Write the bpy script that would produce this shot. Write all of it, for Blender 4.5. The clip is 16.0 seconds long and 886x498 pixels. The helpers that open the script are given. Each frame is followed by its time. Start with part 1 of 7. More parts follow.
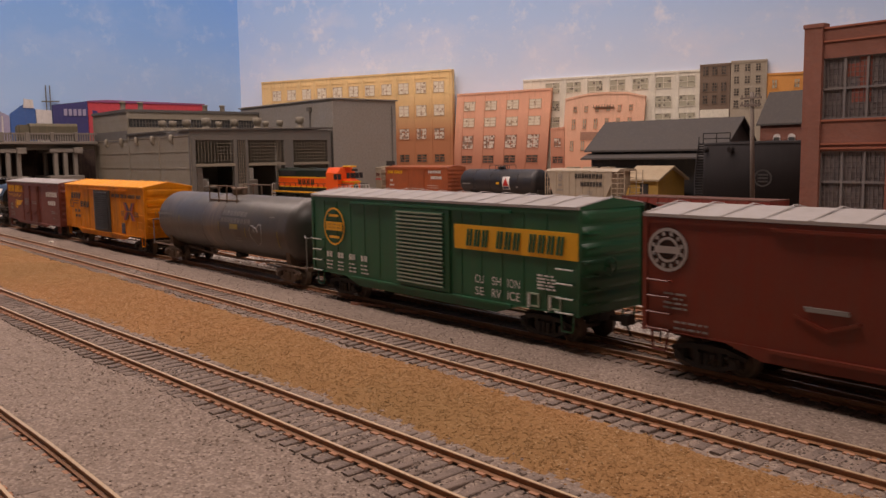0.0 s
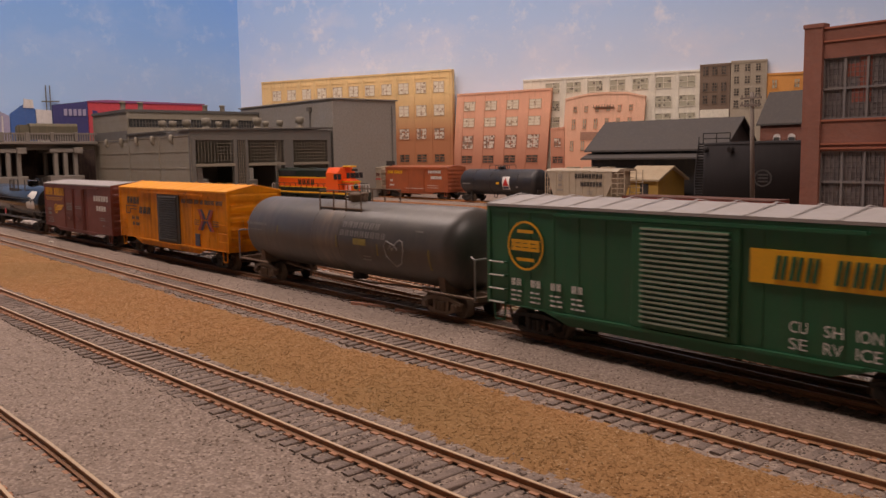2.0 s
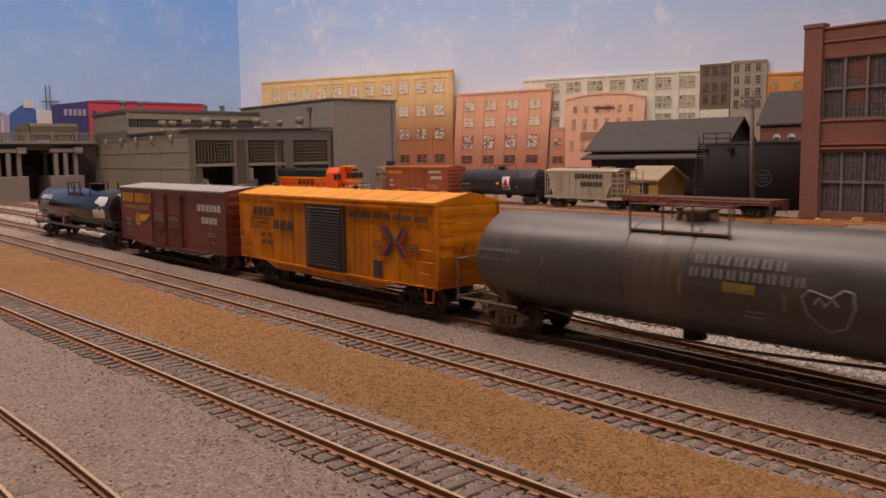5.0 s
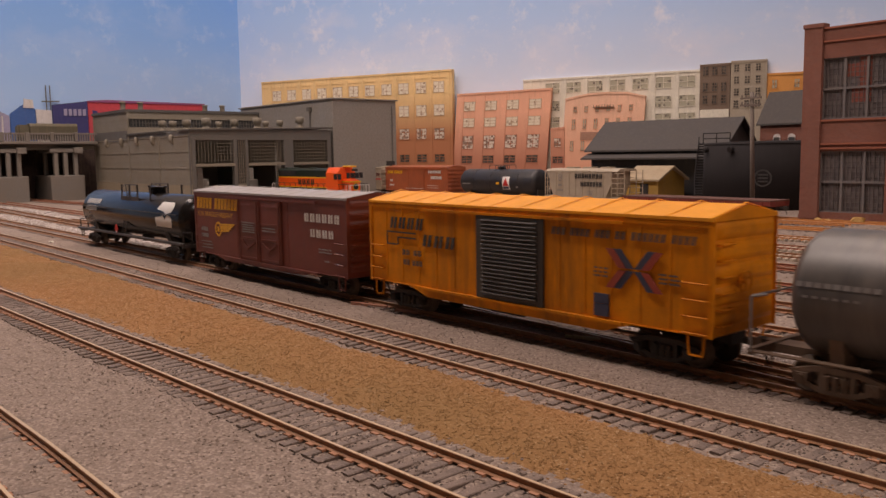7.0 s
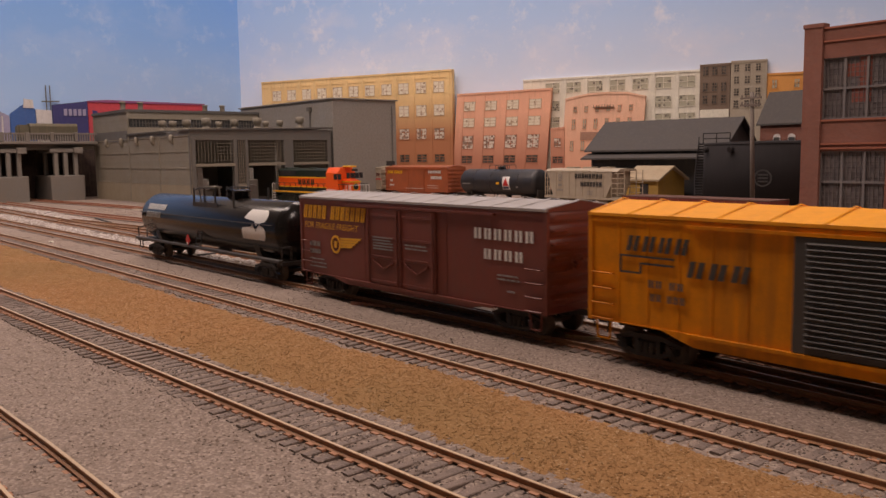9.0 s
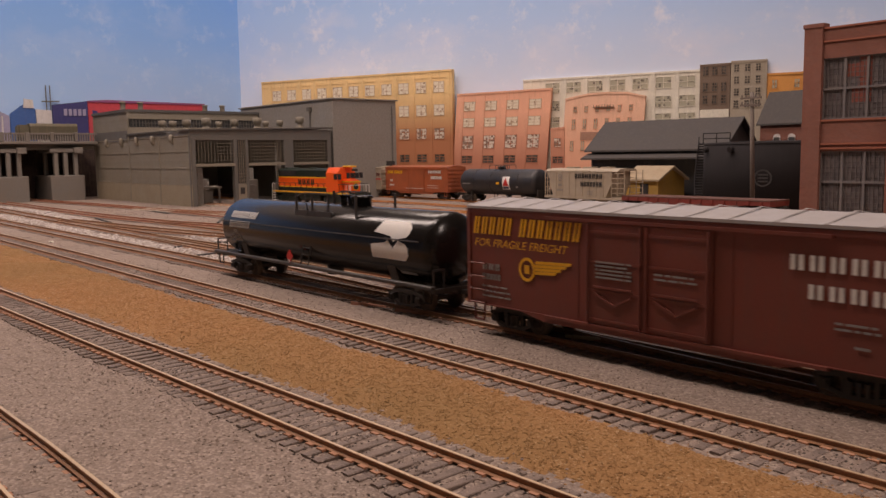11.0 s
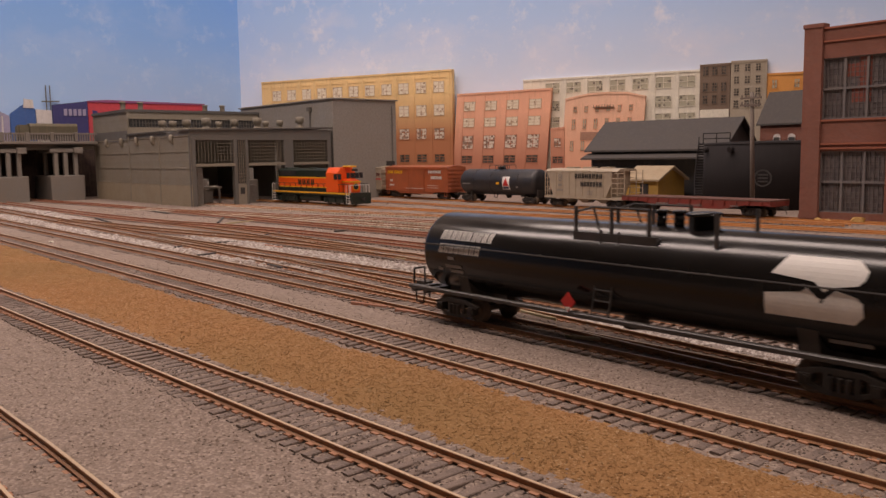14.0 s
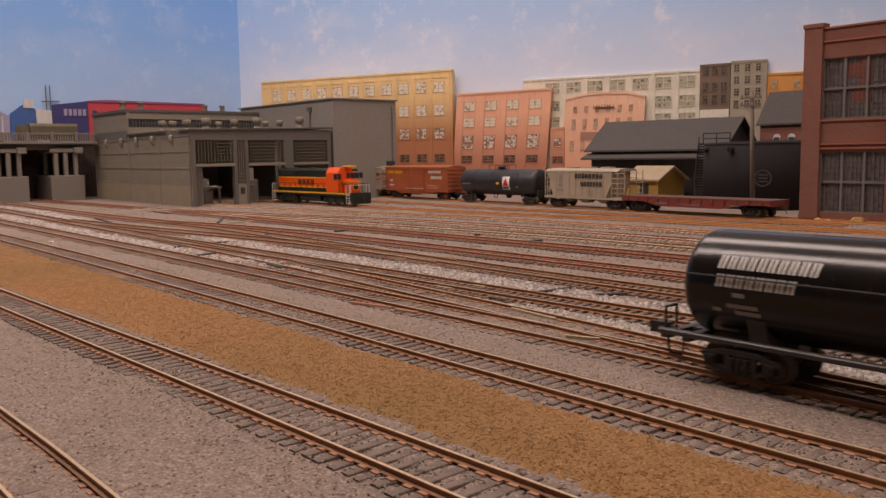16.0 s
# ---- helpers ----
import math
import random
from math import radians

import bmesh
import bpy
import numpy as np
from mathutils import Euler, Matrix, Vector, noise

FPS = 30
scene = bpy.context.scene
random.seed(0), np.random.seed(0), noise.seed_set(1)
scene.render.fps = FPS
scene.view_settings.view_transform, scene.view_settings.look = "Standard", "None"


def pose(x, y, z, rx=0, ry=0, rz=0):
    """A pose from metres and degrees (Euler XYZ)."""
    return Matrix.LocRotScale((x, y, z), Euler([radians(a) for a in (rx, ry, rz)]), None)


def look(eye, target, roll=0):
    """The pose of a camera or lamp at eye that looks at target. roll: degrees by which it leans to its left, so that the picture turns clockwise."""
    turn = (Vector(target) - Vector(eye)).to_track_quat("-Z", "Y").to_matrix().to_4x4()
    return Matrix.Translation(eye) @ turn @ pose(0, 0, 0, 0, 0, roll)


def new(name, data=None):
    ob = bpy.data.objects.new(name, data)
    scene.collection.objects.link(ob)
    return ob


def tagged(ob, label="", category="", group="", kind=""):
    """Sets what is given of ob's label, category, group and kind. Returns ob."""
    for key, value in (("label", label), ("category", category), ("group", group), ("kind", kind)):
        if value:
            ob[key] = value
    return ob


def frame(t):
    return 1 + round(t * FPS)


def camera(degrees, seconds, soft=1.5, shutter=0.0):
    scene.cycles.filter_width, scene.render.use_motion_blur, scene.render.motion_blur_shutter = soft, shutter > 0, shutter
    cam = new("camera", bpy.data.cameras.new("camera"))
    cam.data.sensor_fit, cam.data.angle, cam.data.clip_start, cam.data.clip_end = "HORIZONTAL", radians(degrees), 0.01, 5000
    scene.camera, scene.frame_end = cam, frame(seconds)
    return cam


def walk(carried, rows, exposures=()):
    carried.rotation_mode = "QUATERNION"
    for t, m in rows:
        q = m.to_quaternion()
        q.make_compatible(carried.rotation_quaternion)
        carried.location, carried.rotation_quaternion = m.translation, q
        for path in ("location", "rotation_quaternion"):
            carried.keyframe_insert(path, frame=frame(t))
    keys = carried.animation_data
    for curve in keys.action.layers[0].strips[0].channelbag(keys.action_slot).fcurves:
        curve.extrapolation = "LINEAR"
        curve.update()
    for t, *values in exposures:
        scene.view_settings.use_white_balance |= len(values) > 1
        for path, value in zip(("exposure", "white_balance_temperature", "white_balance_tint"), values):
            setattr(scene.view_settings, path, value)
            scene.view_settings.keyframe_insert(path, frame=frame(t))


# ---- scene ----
# A model railway in 1:87, built at its true small size: rail tops lie at z = 0, the main track runs along x.
EYE = Vector((0.0, 0.0, 0.0691))
AIM = EYE + Vector((-0.76419, 0.63537, -0.11097))
cam = camera(55.5, 16.0, soft=1.5, shutter=0.5)
walk(cam, [(0.0, look(EYE, AIM, -0.855)), (16.0, look(EYE, AIM, -0.855))], exposures=[(0.0, 0.25, 6500, 22), (16.0, 0.25, 6500, 22)])

# ---- light: a railway room with ceiling lamps over the layout ----
world = bpy.data.worlds.new("room_air")
scene.world = world
world.use_nodes = True
world.node_tree.nodes["Background"].inputs["Color"].default_value = (0.9, 0.85, 0.8, 1)
world.node_tree.nodes["Background"].inputs["Strength"].default_value = 0.05


def ceiling_lamp(x, y, z, sx, sy, watts, colour=(1.0, 0.85, 0.71)):
    data = bpy.data.lights.new("ceiling_lamp", "AREA")
    data.shape, data.size, data.size_y, data.energy, data.color = "RECTANGLE", sx, sy, watts, colour
    ob = new("ceiling_lamp", data)
    ob.matrix_basis = pose(x, y, z)
    return ob


ceiling_lamp(-1.00, 0.00, 1.15, 1.76, 0.20, 13.6)      # the long strip over the front of the yard
ceiling_lamp(-0.90, 0.72, 1.15, 1.2, 0.30, 7.5)         # a softer one towards the backdrop
ceiling_lamp(1.50, 0.30, 1.15, 1.2, 0.20, 12.0)          # the next strip of the row, over the far end of the bench


# ---- materials ----
def nodes_of(name):
    m = bpy.data.materials.new(name)
    m.use_nodes = True
    return m, m.node_tree, m.node_tree.nodes["Principled BSDF"]


def ramp(nt, fac, stops):
    r = nt.nodes.new("ShaderNodeValToRGB")
    while len(r.color_ramp.elements) < len(stops):
        r.color_ramp.elements.new(0.5)
    for e, (p, c) in zip(r.color_ramp.elements, stops):
        e.position, e.color = p, (*c, 1)
    nt.links.new(fac, r.inputs[0])
    return r.outputs[0]


def noise_of(nt, scale, detail=4, rough=0.6, coord=None, stretch=None):
    n = nt.nodes.new("ShaderNodeTexNoise")
    n.inputs["Scale"].default_value, n.inputs["Detail"].default_value, n.inputs["Roughness"].default_value = scale, detail, rough
    if coord is None:
        coord = nt.nodes.new("ShaderNodeTexCoord").outputs["Object"]
    if stretch:
        mp = nt.nodes.new("ShaderNodeMapping")
        mp.inputs["Scale"].default_value = stretch
        nt.links.new(coord, mp.inputs[0])
        coord = mp.outputs[0]
    nt.links.new(coord, n.inputs["Vector"])
    return n.outputs["Fac"]


def mix(nt, fac, a, b, kind="MIX"):
    m = nt.nodes.new("ShaderNodeMix")
    m.data_type, m.blend_type = "RGBA", kind
    for sock, v in ((m.inputs[0], fac), (m.inputs[6], a), (m.inputs[7], b)):
        if isinstance(v, bpy.types.NodeSocket):
            nt.links.new(v, sock)
        else:
            sock.default_value = v if isinstance(v, (int, float)) else (*v, 1)
    return m.outputs[2]


def bump(nt, bsdf, height, strength, distance):
    b = nt.nodes.new("ShaderNodeBump")
    b.inputs["Strength"].default_value, b.inputs["Distance"].default_value = strength, distance
    nt.links.new(height, b.inputs["Height"])
    nt.links.new(b.outputs[0], bsdf.inputs["Normal"])


def surface(name, rgb, rough=0.5, metal=0.0, dirt=(0.25, 0.18, 0.12), wear=0.25, fine=900, broad=45, relief=0.15, streak=True, spread=0.12, shine=0.5):
    """A weathered paint or plastic: base colour with fine grain, broad stains and vertical streaks of dirt."""
    m, nt, b = nodes_of(name)
    n1, n2 = noise_of(nt, fine), noise_of(nt, broad, 6, 0.65)
    n3 = noise_of(nt, 260, 3, 0.5, stretch=(1, 1, 0.12)) if streak else noise_of(nt, 160, 5, 0.6)
    info = nt.nodes.new("ShaderNodeObjectInfo").outputs["Random"]
    lo, hi = [max(c * (1 - spread), 0) for c in rgb], [min(c * (1 + spread), 1) for c in rgb]
    c = ramp(nt, n1, [(0.3, lo), (0.7, hi)])
    c = mix(nt, ramp(nt, n2, [(0.42, (0, 0, 0)), (0.75, (wear,) * 3)]), c, dirt)
    c = mix(nt, ramp(nt, n3, [(0.5, (0, 0, 0)), (0.8, (wear * 0.8,) * 3)]), c, dirt)
    c = mix(nt, ramp(nt, info, [(0, (0, 0, 0)), (1, (0.10,) * 3)]), c, (0.05, 0.04, 0.03))
    nt.links.new(c, b.inputs["Base Color"])
    nt.links.new(ramp(nt, n2, [(0.3, (rough * 0.85,) * 3), (0.8, (min(rough * 1.25, 1),) * 3)]), b.inputs["Roughness"])
    b.inputs["Metallic"].default_value, b.inputs["Specular IOR Level"].default_value = metal, shine
    bump(nt, b, n1, relief, 0.0003)
    return m


def ground_material(name, stops, fine=1500, broad=22, dark=(0.1, 0.08, 0.06), relief=0.18, patch=0.3, tint=None):
    m, nt, b = nodes_of(name)
    co = nt.nodes.new("ShaderNodeTexCoord").outputs["Object"]
    v = nt.nodes.new("ShaderNodeTexVoronoi")
    v.inputs["Scale"].default_value = fine
    nt.links.new(co, v.inputs["Vector"])
    sep = nt.nodes.new("ShaderNodeSeparateColor")
    nt.links.new(v.outputs["Color"], sep.inputs[0])
    c = ramp(nt, sep.outputs[0], stops)
    c = mix(nt, ramp(nt, noise_of(nt, broad, 6, 0.7, co), [(0.35, (0, 0, 0)), (0.8, (patch,) * 3)]), c, dark)
    c = mix(nt, ramp(nt, noise_of(nt, 420, 4, 0.7, co), [(0.5, (0, 0, 0)), (0.8, (0.12,) * 3)]), c, dark)
    if tint:           # broad patches of another soil
        c = mix(nt, ramp(nt, noise_of(nt, 6, 4, 0.55, co), [(0.42, (0, 0, 0)), (0.66, (0.7,) * 3)]), c, tint)
    nt.links.new(c, b.inputs["Base Color"])
    b.inputs["Roughness"].default_value = 0.95
    b.inputs["Specular IOR Level"].default_value = 0.15
    bump(nt, b, v.outputs["Distance"], relief, 0.0006)
    return m


def grains_material(name, stops, tint=None):
    m, nt, b = nodes_of(name)
    g = nt.nodes.new("ShaderNodeNewGeometry").outputs["Random Per Island"]
    c = mix(nt, ramp(nt, noise_of(nt, 700), [(0.4, (0, 0, 0)), (0.8, (0.15,) * 3)]), ramp(nt, g, stops), (0.10, 0.075, 0.06))
    if tint:
        c = mix(nt, ramp(nt, noise_of(nt, 6, 4, 0.55), [(0.42, (0, 0, 0)), (0.66, (0.7,) * 3)]), c, tint)
    nt.links.new(c, b.inputs["Base Color"])
    b.inputs["Roughness"].default_value = 0.95
    b.inputs["Specular IOR Level"].default_value = 0.15
    return m


GREY_STOPS = [(0.0, (0.205, 0.157, 0.130)), (0.35, (0.245, 0.188, 0.156)), (0.75, (0.30, 0.235, 0.195)), (1.0, (0.39, 0.315, 0.265))]
DIRT_STOPS = [(0.0, (0.27, 0.134, 0.054)), (0.5, (0.325, 0.164, 0.067)), (0.92, (0.37, 0.198, 0.086)), (1.0, (0.50, 0.34, 0.19))]
WHITE_STOPS = [(0.0, (0.26, 0.22, 0.20)), (0.5, (0.40, 0.345, 0.315)), (1.0, (0.66, 0.61, 0.57))]
M_GROUND = ground_material("gravel_bed", GREY_STOPS)
M_DIRT = ground_material("brown_earth", DIRT_STOPS, fine=2200, dark=(0.13, 0.075, 0.035), patch=0.2, relief=0.15, tint=(0.225, 0.142, 0.06))
M_GRAVEL = grains_material("grey_gravel", GREY_STOPS)
M_CRUMB = grains_material("earth_crumbs", DIRT_STOPS, (0.23, 0.146, 0.062))
M_WHITE = grains_material("pale_ballast", WHITE_STOPS)
M_TIE = surface("weathered_sleeper", (0.155, 0.115, 0.096), 0.9, wear=0.7, dirt=(0.27, 0.205, 0.17), fine=1600, broad=130, relief=0.6, spread=0.4)
M_RAILSIDE = surface("rusty_rail", (0.31, 0.145, 0.062), 0.65, 0.1, wear=0.45, dirt=(0.10, 0.05, 0.03), fine=1200, broad=60)
M_RAILTOP = surface("worn_rail_head", (0.56, 0.41, 0.26), 0.45, 0.3, wear=0.3, fine=900, broad=50)
M_RAILORANGE = surface("bright_rust_rail", (0.58, 0.25, 0.07), 0.7, 0.0, wear=0.3, dirt=(0.2, 0.09, 0.04), fine=1200, broad=60)
M_CINDER = grains_material("dark_cinders", [(0.0, (0.06, 0.05, 0.047)), (0.6, (0.13, 0.105, 0.095)), (1.0, (0.24, 0.19, 0.17))])
M_TIEPALE = surface("pale_dusty_sleeper", (0.60, 0.51, 0.41), 0.9, wear=0.6, dirt=(0.16, 0.11, 0.085), fine=1600, broad=130, spread=0.4)
M_RAILRED = surface("dark_red_rust_rail", (0.34, 0.115, 0.06), 0.7, 0.0, wear=0.4, dirt=(0.10, 0.05, 0.03), fine=1200, broad=60)
M_SOOTTIE = surface("sooty_timber", (0.055, 0.048, 0.047), 0.9, wear=0.4, dirt=(0.12, 0.10, 0.09), relief=0.4)
M_BRASSRAIL = surface("pale_brassy_rail", (0.50, 0.42, 0.25), 0.55, 0.2, wear=0.4, dirt=(0.22, 0.12, 0.07))
M_PINKPLANK = surface("reddish_plank", (0.46, 0.21, 0.135), 0.85, wear=0.3)
M_SPIKE = surface("rust_dusted_plate", (0.41, 0.20, 0.112), 0.8, wear=0.25, dirt=(0.25, 0.12, 0.07))


# ---- geometry helpers ----
def box(bm, x0, x1, y0, y1, z0, z1, mi=0):
    v = [bm.verts.new(p) for p in ((x0, y0, z0), (x1, y0, z0), (x1, y1, z0), (x0, y1, z0), (x0, y0, z1), (x1, y0, z1), (x1, y1, z1), (x0, y1, z1))]
    for f in ((0, 3, 2, 1), (4, 5, 6, 7), (0, 1, 5, 4), (1, 2, 6, 5), (2, 3, 7, 6), (3, 0, 4, 7)):
        bm.faces.new([v[i] for i in f]).material_index = mi


def rod(bm, p, q, r, n=6, r2=None, cap=True):
    """A round bar from p to q."""
    p, q = Vector(p), Vector(q)
    d = (q - p).normalized()
    a = d.orthogonal().normalized()
    b = d.cross(a)
    r2 = r if r2 is None else r2
    rings = []
    for c, rr in ((p, r), (q, r2)):
        rings.append([bm.verts.new(c + (a * math.cos(2 * math.pi * i / n) + b * math.sin(2 * math.pi * i / n)) * rr) for i in range(n)])
    for i in range(n):
        f = bm.faces.new((rings[0][i], rings[0][(i + 1) % n], rings[1][(i + 1) % n], rings[1][i]))
        f.smooth = n > 7
    if cap:
        bm.faces.new(rings[0][::-1])
        bm.faces.new(rings[1])


def bars(bm, pts, r, n=6):
    for p, q in zip(pts, pts[1:]):
        rod(bm, p, q, r, n)


def prism(bm, outline, axis, a, b):
    """The outline (two-dimensional, anticlockwise) drawn out along an axis from a to b. x: outline is (y, z); y: (x, z); z: (x, y)."""
    put = {"x": lambda u, v, w: (w, u, v), "y": lambda u, v, w: (u, w, v), "z": lambda u, v, w: (u, v, w)}[axis]
    r0 = [bm.verts.new(put(u, v, a)) for u, v in outline]
    r1 = [bm.verts.new(put(u, v, b)) for u, v in outline]
    n = len(outline)
    for i in range(n):
        bm.faces.new((r0[i], r0[(i + 1) % n], r1[(i + 1) % n], r1[i]))
    bm.faces.new(r0[::-1])
    bm.faces.new(r1)


def lathe(bm, profile, axis="x", n=28, at=(0, 0, 0)):
    """A body of revolution; profile rows (along, radius)."""
    rings = []
    for u, r in profile:
        ring = []
        for i in range(n):
            a = 2 * math.pi * i / n
            c, s = r * math.cos(a), r * math.sin(a)
            p = {"x": (u, c, s), "y": (c, u, s), "z": (c, s, u)}[axis]
            ring.append(bm.verts.new(Vector(p) + Vector(at)))
        rings.append(ring)
    for r0, r1 in zip(rings, rings[1:]):
        for i in range(n):
            bm.faces.new((r0[i], r0[(i + 1) % n], r1[(i + 1) % n], r1[i])).smooth = True
    bm.faces.new(rings[0][::-1])
    bm.faces.new(rings[-1])


def bevel(bm, width, segments=1):
    bmesh.ops.recalc_face_normals(bm, faces=bm.faces)
    edges = [e for e in bm.edges if len(e.link_faces) == 2 and e.calc_face_angle(0) > 0.6]
    bmesh.ops.bevel(bm, geom=edges, offset=width, segments=segments, affect="EDGES", clamp_overlap=True)


def lattice(bm, us, vs, half, put):
    """A grid of bars along all us and vs as one connected piece; put(u, v, side) gives the place of a corner, side 0 or 1."""
    U = [u + s * half for u in us for s in (-1, 1)]
    V = [v + s * half for v in vs for s in (-1, 1)]
    keep = {}
    def vert(i, j, s):
        if (i, j, s) not in keep:
            keep[i, j, s] = bm.verts.new(put(U[i], V[j], s))
        return keep[i, j, s]
    solid = lambda i, j: 0 <= i < len(U) - 1 and 0 <= j < len(V) - 1 and (i % 2 == 0 or j % 2 == 0)
    for i in range(len(U) - 1):
        for j in range(len(V) - 1):
            if not solid(i, j):
                continue
            for s in (0, 1):
                bm.faces.new([vert(*q, s) for q in ((i, j), (i + 1, j), (i + 1, j + 1), (i, j + 1))])
            for di, dj, p, q in ((-1, 0, (i, j), (i, j + 1)), (1, 0, (i + 1, j), (i + 1, j + 1)), (0, -1, (i, j), (i + 1, j)), (0, 1, (i, j + 1), (i + 1, j + 1))):
                if not solid(i + di, j + dj):
                    bm.faces.new((vert(*p, 0), vert(*q, 0), vert(*q, 1), vert(*p, 1)))


def mesh_of(name, bm, materials):
    bmesh.ops.recalc_face_normals(bm, faces=bm.faces)
    me = bpy.data.meshes.new(name)
    bm.to_mesh(me)
    bm.free()
    for m in (materials if isinstance(materials, (list, tuple)) else [materials]):
        me.materials.append(m)
    return me


def part(name, bm, material, parent=None, label="", at=None):
    ob = new(name, mesh_of(name, bm, material))
    ob.parent = parent
    if at is not None:
        ob.matrix_basis = at
    return tagged(ob, label)


def thing(name, label, category, group="", kind="", at=None):
    ob = new(name)
    ob.empty_display_size = 0.01
    if at is not None:
        ob.matrix_basis = at
    return tagged(ob, label, category, group, kind)


def lettering(name, text, parent, material, x, z, height, y, width=None, slant=0.0, at=None):
    """Raised flat lettering facing -y, its lower left corner at (x, z)."""
    cu = bpy.data.curves.new("letters", "FONT")
    cu.body, cu.size, cu.shear, cu.extrude = text, 1.0, slant, 0.0
    cu.resolution_u = 3
    tmp = new("letters", cu)
    me = bpy.data.meshes.new_from_object(tmp.evaluated_get(bpy.context.evaluated_depsgraph_get()))
    bpy.data.objects.remove(tmp)
    co = np.array([v.co[:] for v in me.vertices])
    lo, hi = co.min(0), co.max(0)
    k = height / (hi[1] - lo[1])
    kx = width / (hi[0] - lo[0]) if width else k
    for v in me.vertices:
        v.co = ((v.co.x - lo[0]) * kx + x, y, (v.co.y - lo[1]) * k + z)
    me.materials.append(material)
    ob = new(name, me)
    ob.parent = parent
    if at is not None:
        ob.matrix_basis = at
    return ob


def mark_bars(bm, words, x0, x1, z0, z1, y, slant=0.0, thick=0.00012):
    """One plain upright bar for each letter of a mark that is not to be spelled; words gives the letter counts."""
    cells = sum(words) + 0.8 * (len(words) - 1)
    w, x = (x1 - x0) / cells, x0
    dx = slant * (z1 - z0)
    for n in words:
        for i in range(n):
            for a, b in ((0.10, 0.36), (0.52, 0.78)):
                prism(bm, [(x + a * w, z0), (x + b * w, z0), (x + b * w + dx, z1), (x + a * w + dx, z1)], "y", y - thick, y + thick)
            x += w
        x += 0.8 * w
# ---- the layout's ground, backdrop and room ----
GROUND = -0.0023          # level of the gravel between the tracks
WALL_P, WALL_D = Vector((-1.2, 1.08, 0)), Vector((0.92718, 0.37461, 0))     # the north backdrop stands askew to the tracks
WEST_A, WEST_B = Vector((-1.7305, 0.8657, 0)), Vector((-1.96, -2.2, 0))


def inside(x, y):
    """Brings a ground point within the two backdrop walls."""
    y = min(y, 1.08 + 0.40404 * (x + 1.2))
    k = (y - WEST_B.y) / (WEST_A.y - WEST_B.y)
    return max(x, WEST_B.x + (WEST_A.x - WEST_B.x) * k), y



def dirt_edges(x):
    """The two edges of the brown earth strip at x."""
    return 0.138 + 0.058 * min(x + 0.05, 0.0) + 0.003 * noise.noise((x * 14, 0, 3)), 0.1712 + 0.003 * noise.noise((x * 16, 5, 1))


def in_dirt(x, y):
    a, b = dirt_edges(x)
    j = 0.0030 * noise.noise((x * 130, y * 130, 2)) + 0.0028 * noise.noise((x * 420, y * 420, 6))
    return a + j < y < b + j


def height_at(x, y):
    h = GROUND + 0.0006 * noise.noise((x * 18, y * 18, 0)) + 0.0004 * noise.noise((x * 70, y * 70, 4)) + 0.0005 * noise.noise((x * 190, y * 190, 9))
    a, b = dirt_edges(x)
    if a < y < b:
        s = math.sin(math.pi * (y - a) / (b - a))
        h += 0.0022 * s + 0.0008 * noise.noise((x * 40, y * 40, 8)) * s
    return h


def build_ground():
    xs = np.unique(np.concatenate([np.linspace(-1.95, -1.3, 40), np.linspace(-1.3, -0.6, 110), np.linspace(-0.6, 0.1, 280), np.linspace(0.1, 2.0, 40)]))
    ys = np.unique(np.concatenate([np.linspace(-0.10, 0.05, 24), np.linspace(0.05, 0.20, 100), np.linspace(0.20, 0.4, 60), np.linspace(0.4, 1.4, 70), np.linspace(1.4, 2.2, 10)]))
    verts = [(*inside(x, y), height_at(x, y)) for y in ys for x in xs]
    n = len(xs)
    faces = [(j * n + i, j * n + i + 1, (j + 1) * n + i + 1, (j + 1) * n + i) for j in range(len(ys) - 1) for i in range(n - 1)]
    me = bpy.data.meshes.new("ground")
    me.from_pydata(verts, [], faces)
    me.materials.append(M_GROUND)
    me.materials.append(M_DIRT)
    for p in me.polygons:
        p.use_smooth = True
        c = p.center
        p.material_index = 1 if in_dirt(c.x, c.y) else 0
    tagged(new("ground", me), "grey gravel yard ground with a strip of brown earth", "ground", kind="structure")


build_ground()


def scatter(name, label, material, count, place, size, seed, flat=0.6, lift=0.0):
    """Loose grains as one mesh: place(rng) gives x, y; each grain is an uneven eight-sided lump."""
    rng = np.random.default_rng(seed)
    base = np.array([(1, 0, 0), (-1, 0, 0), (0, 1, 0), (0, -1, 0), (0, 0, 1), (0, 0, -1)], float)
    tri = np.array([(0, 2, 4), (2, 1, 4), (1, 3, 4), (3, 0, 4), (2, 0, 5), (1, 2, 5), (3, 1, 5), (0, 3, 5)])
    verts, faces = [], []
    for i in range(count):
        x, y = place(rng)
        s = size * rng.uniform(0.55, 1.35)
        a = rng.uniform(0, 6.28)
        p = base * rng.uniform(0.6, 1.2, (6, 3)) * (s, s, s * flat)
        c, q = math.cos(a), math.sin(a)
        verts.append(np.stack([p[:, 0] * c - p[:, 1] * q + x, p[:, 0] * q + p[:, 1] * c + y, p[:, 2] + height_at(x, y) + lift + s * 0.16], 1))
        faces.append(tri + 6 * i)
    me = bpy.data.meshes.new(name)
    me.from_pydata(np.concatenate(verts).tolist(), [], np.concatenate(faces).tolist())
    me.materials.append(material)
    return tagged(new(name, me), label, "gravel", kind="stuff")


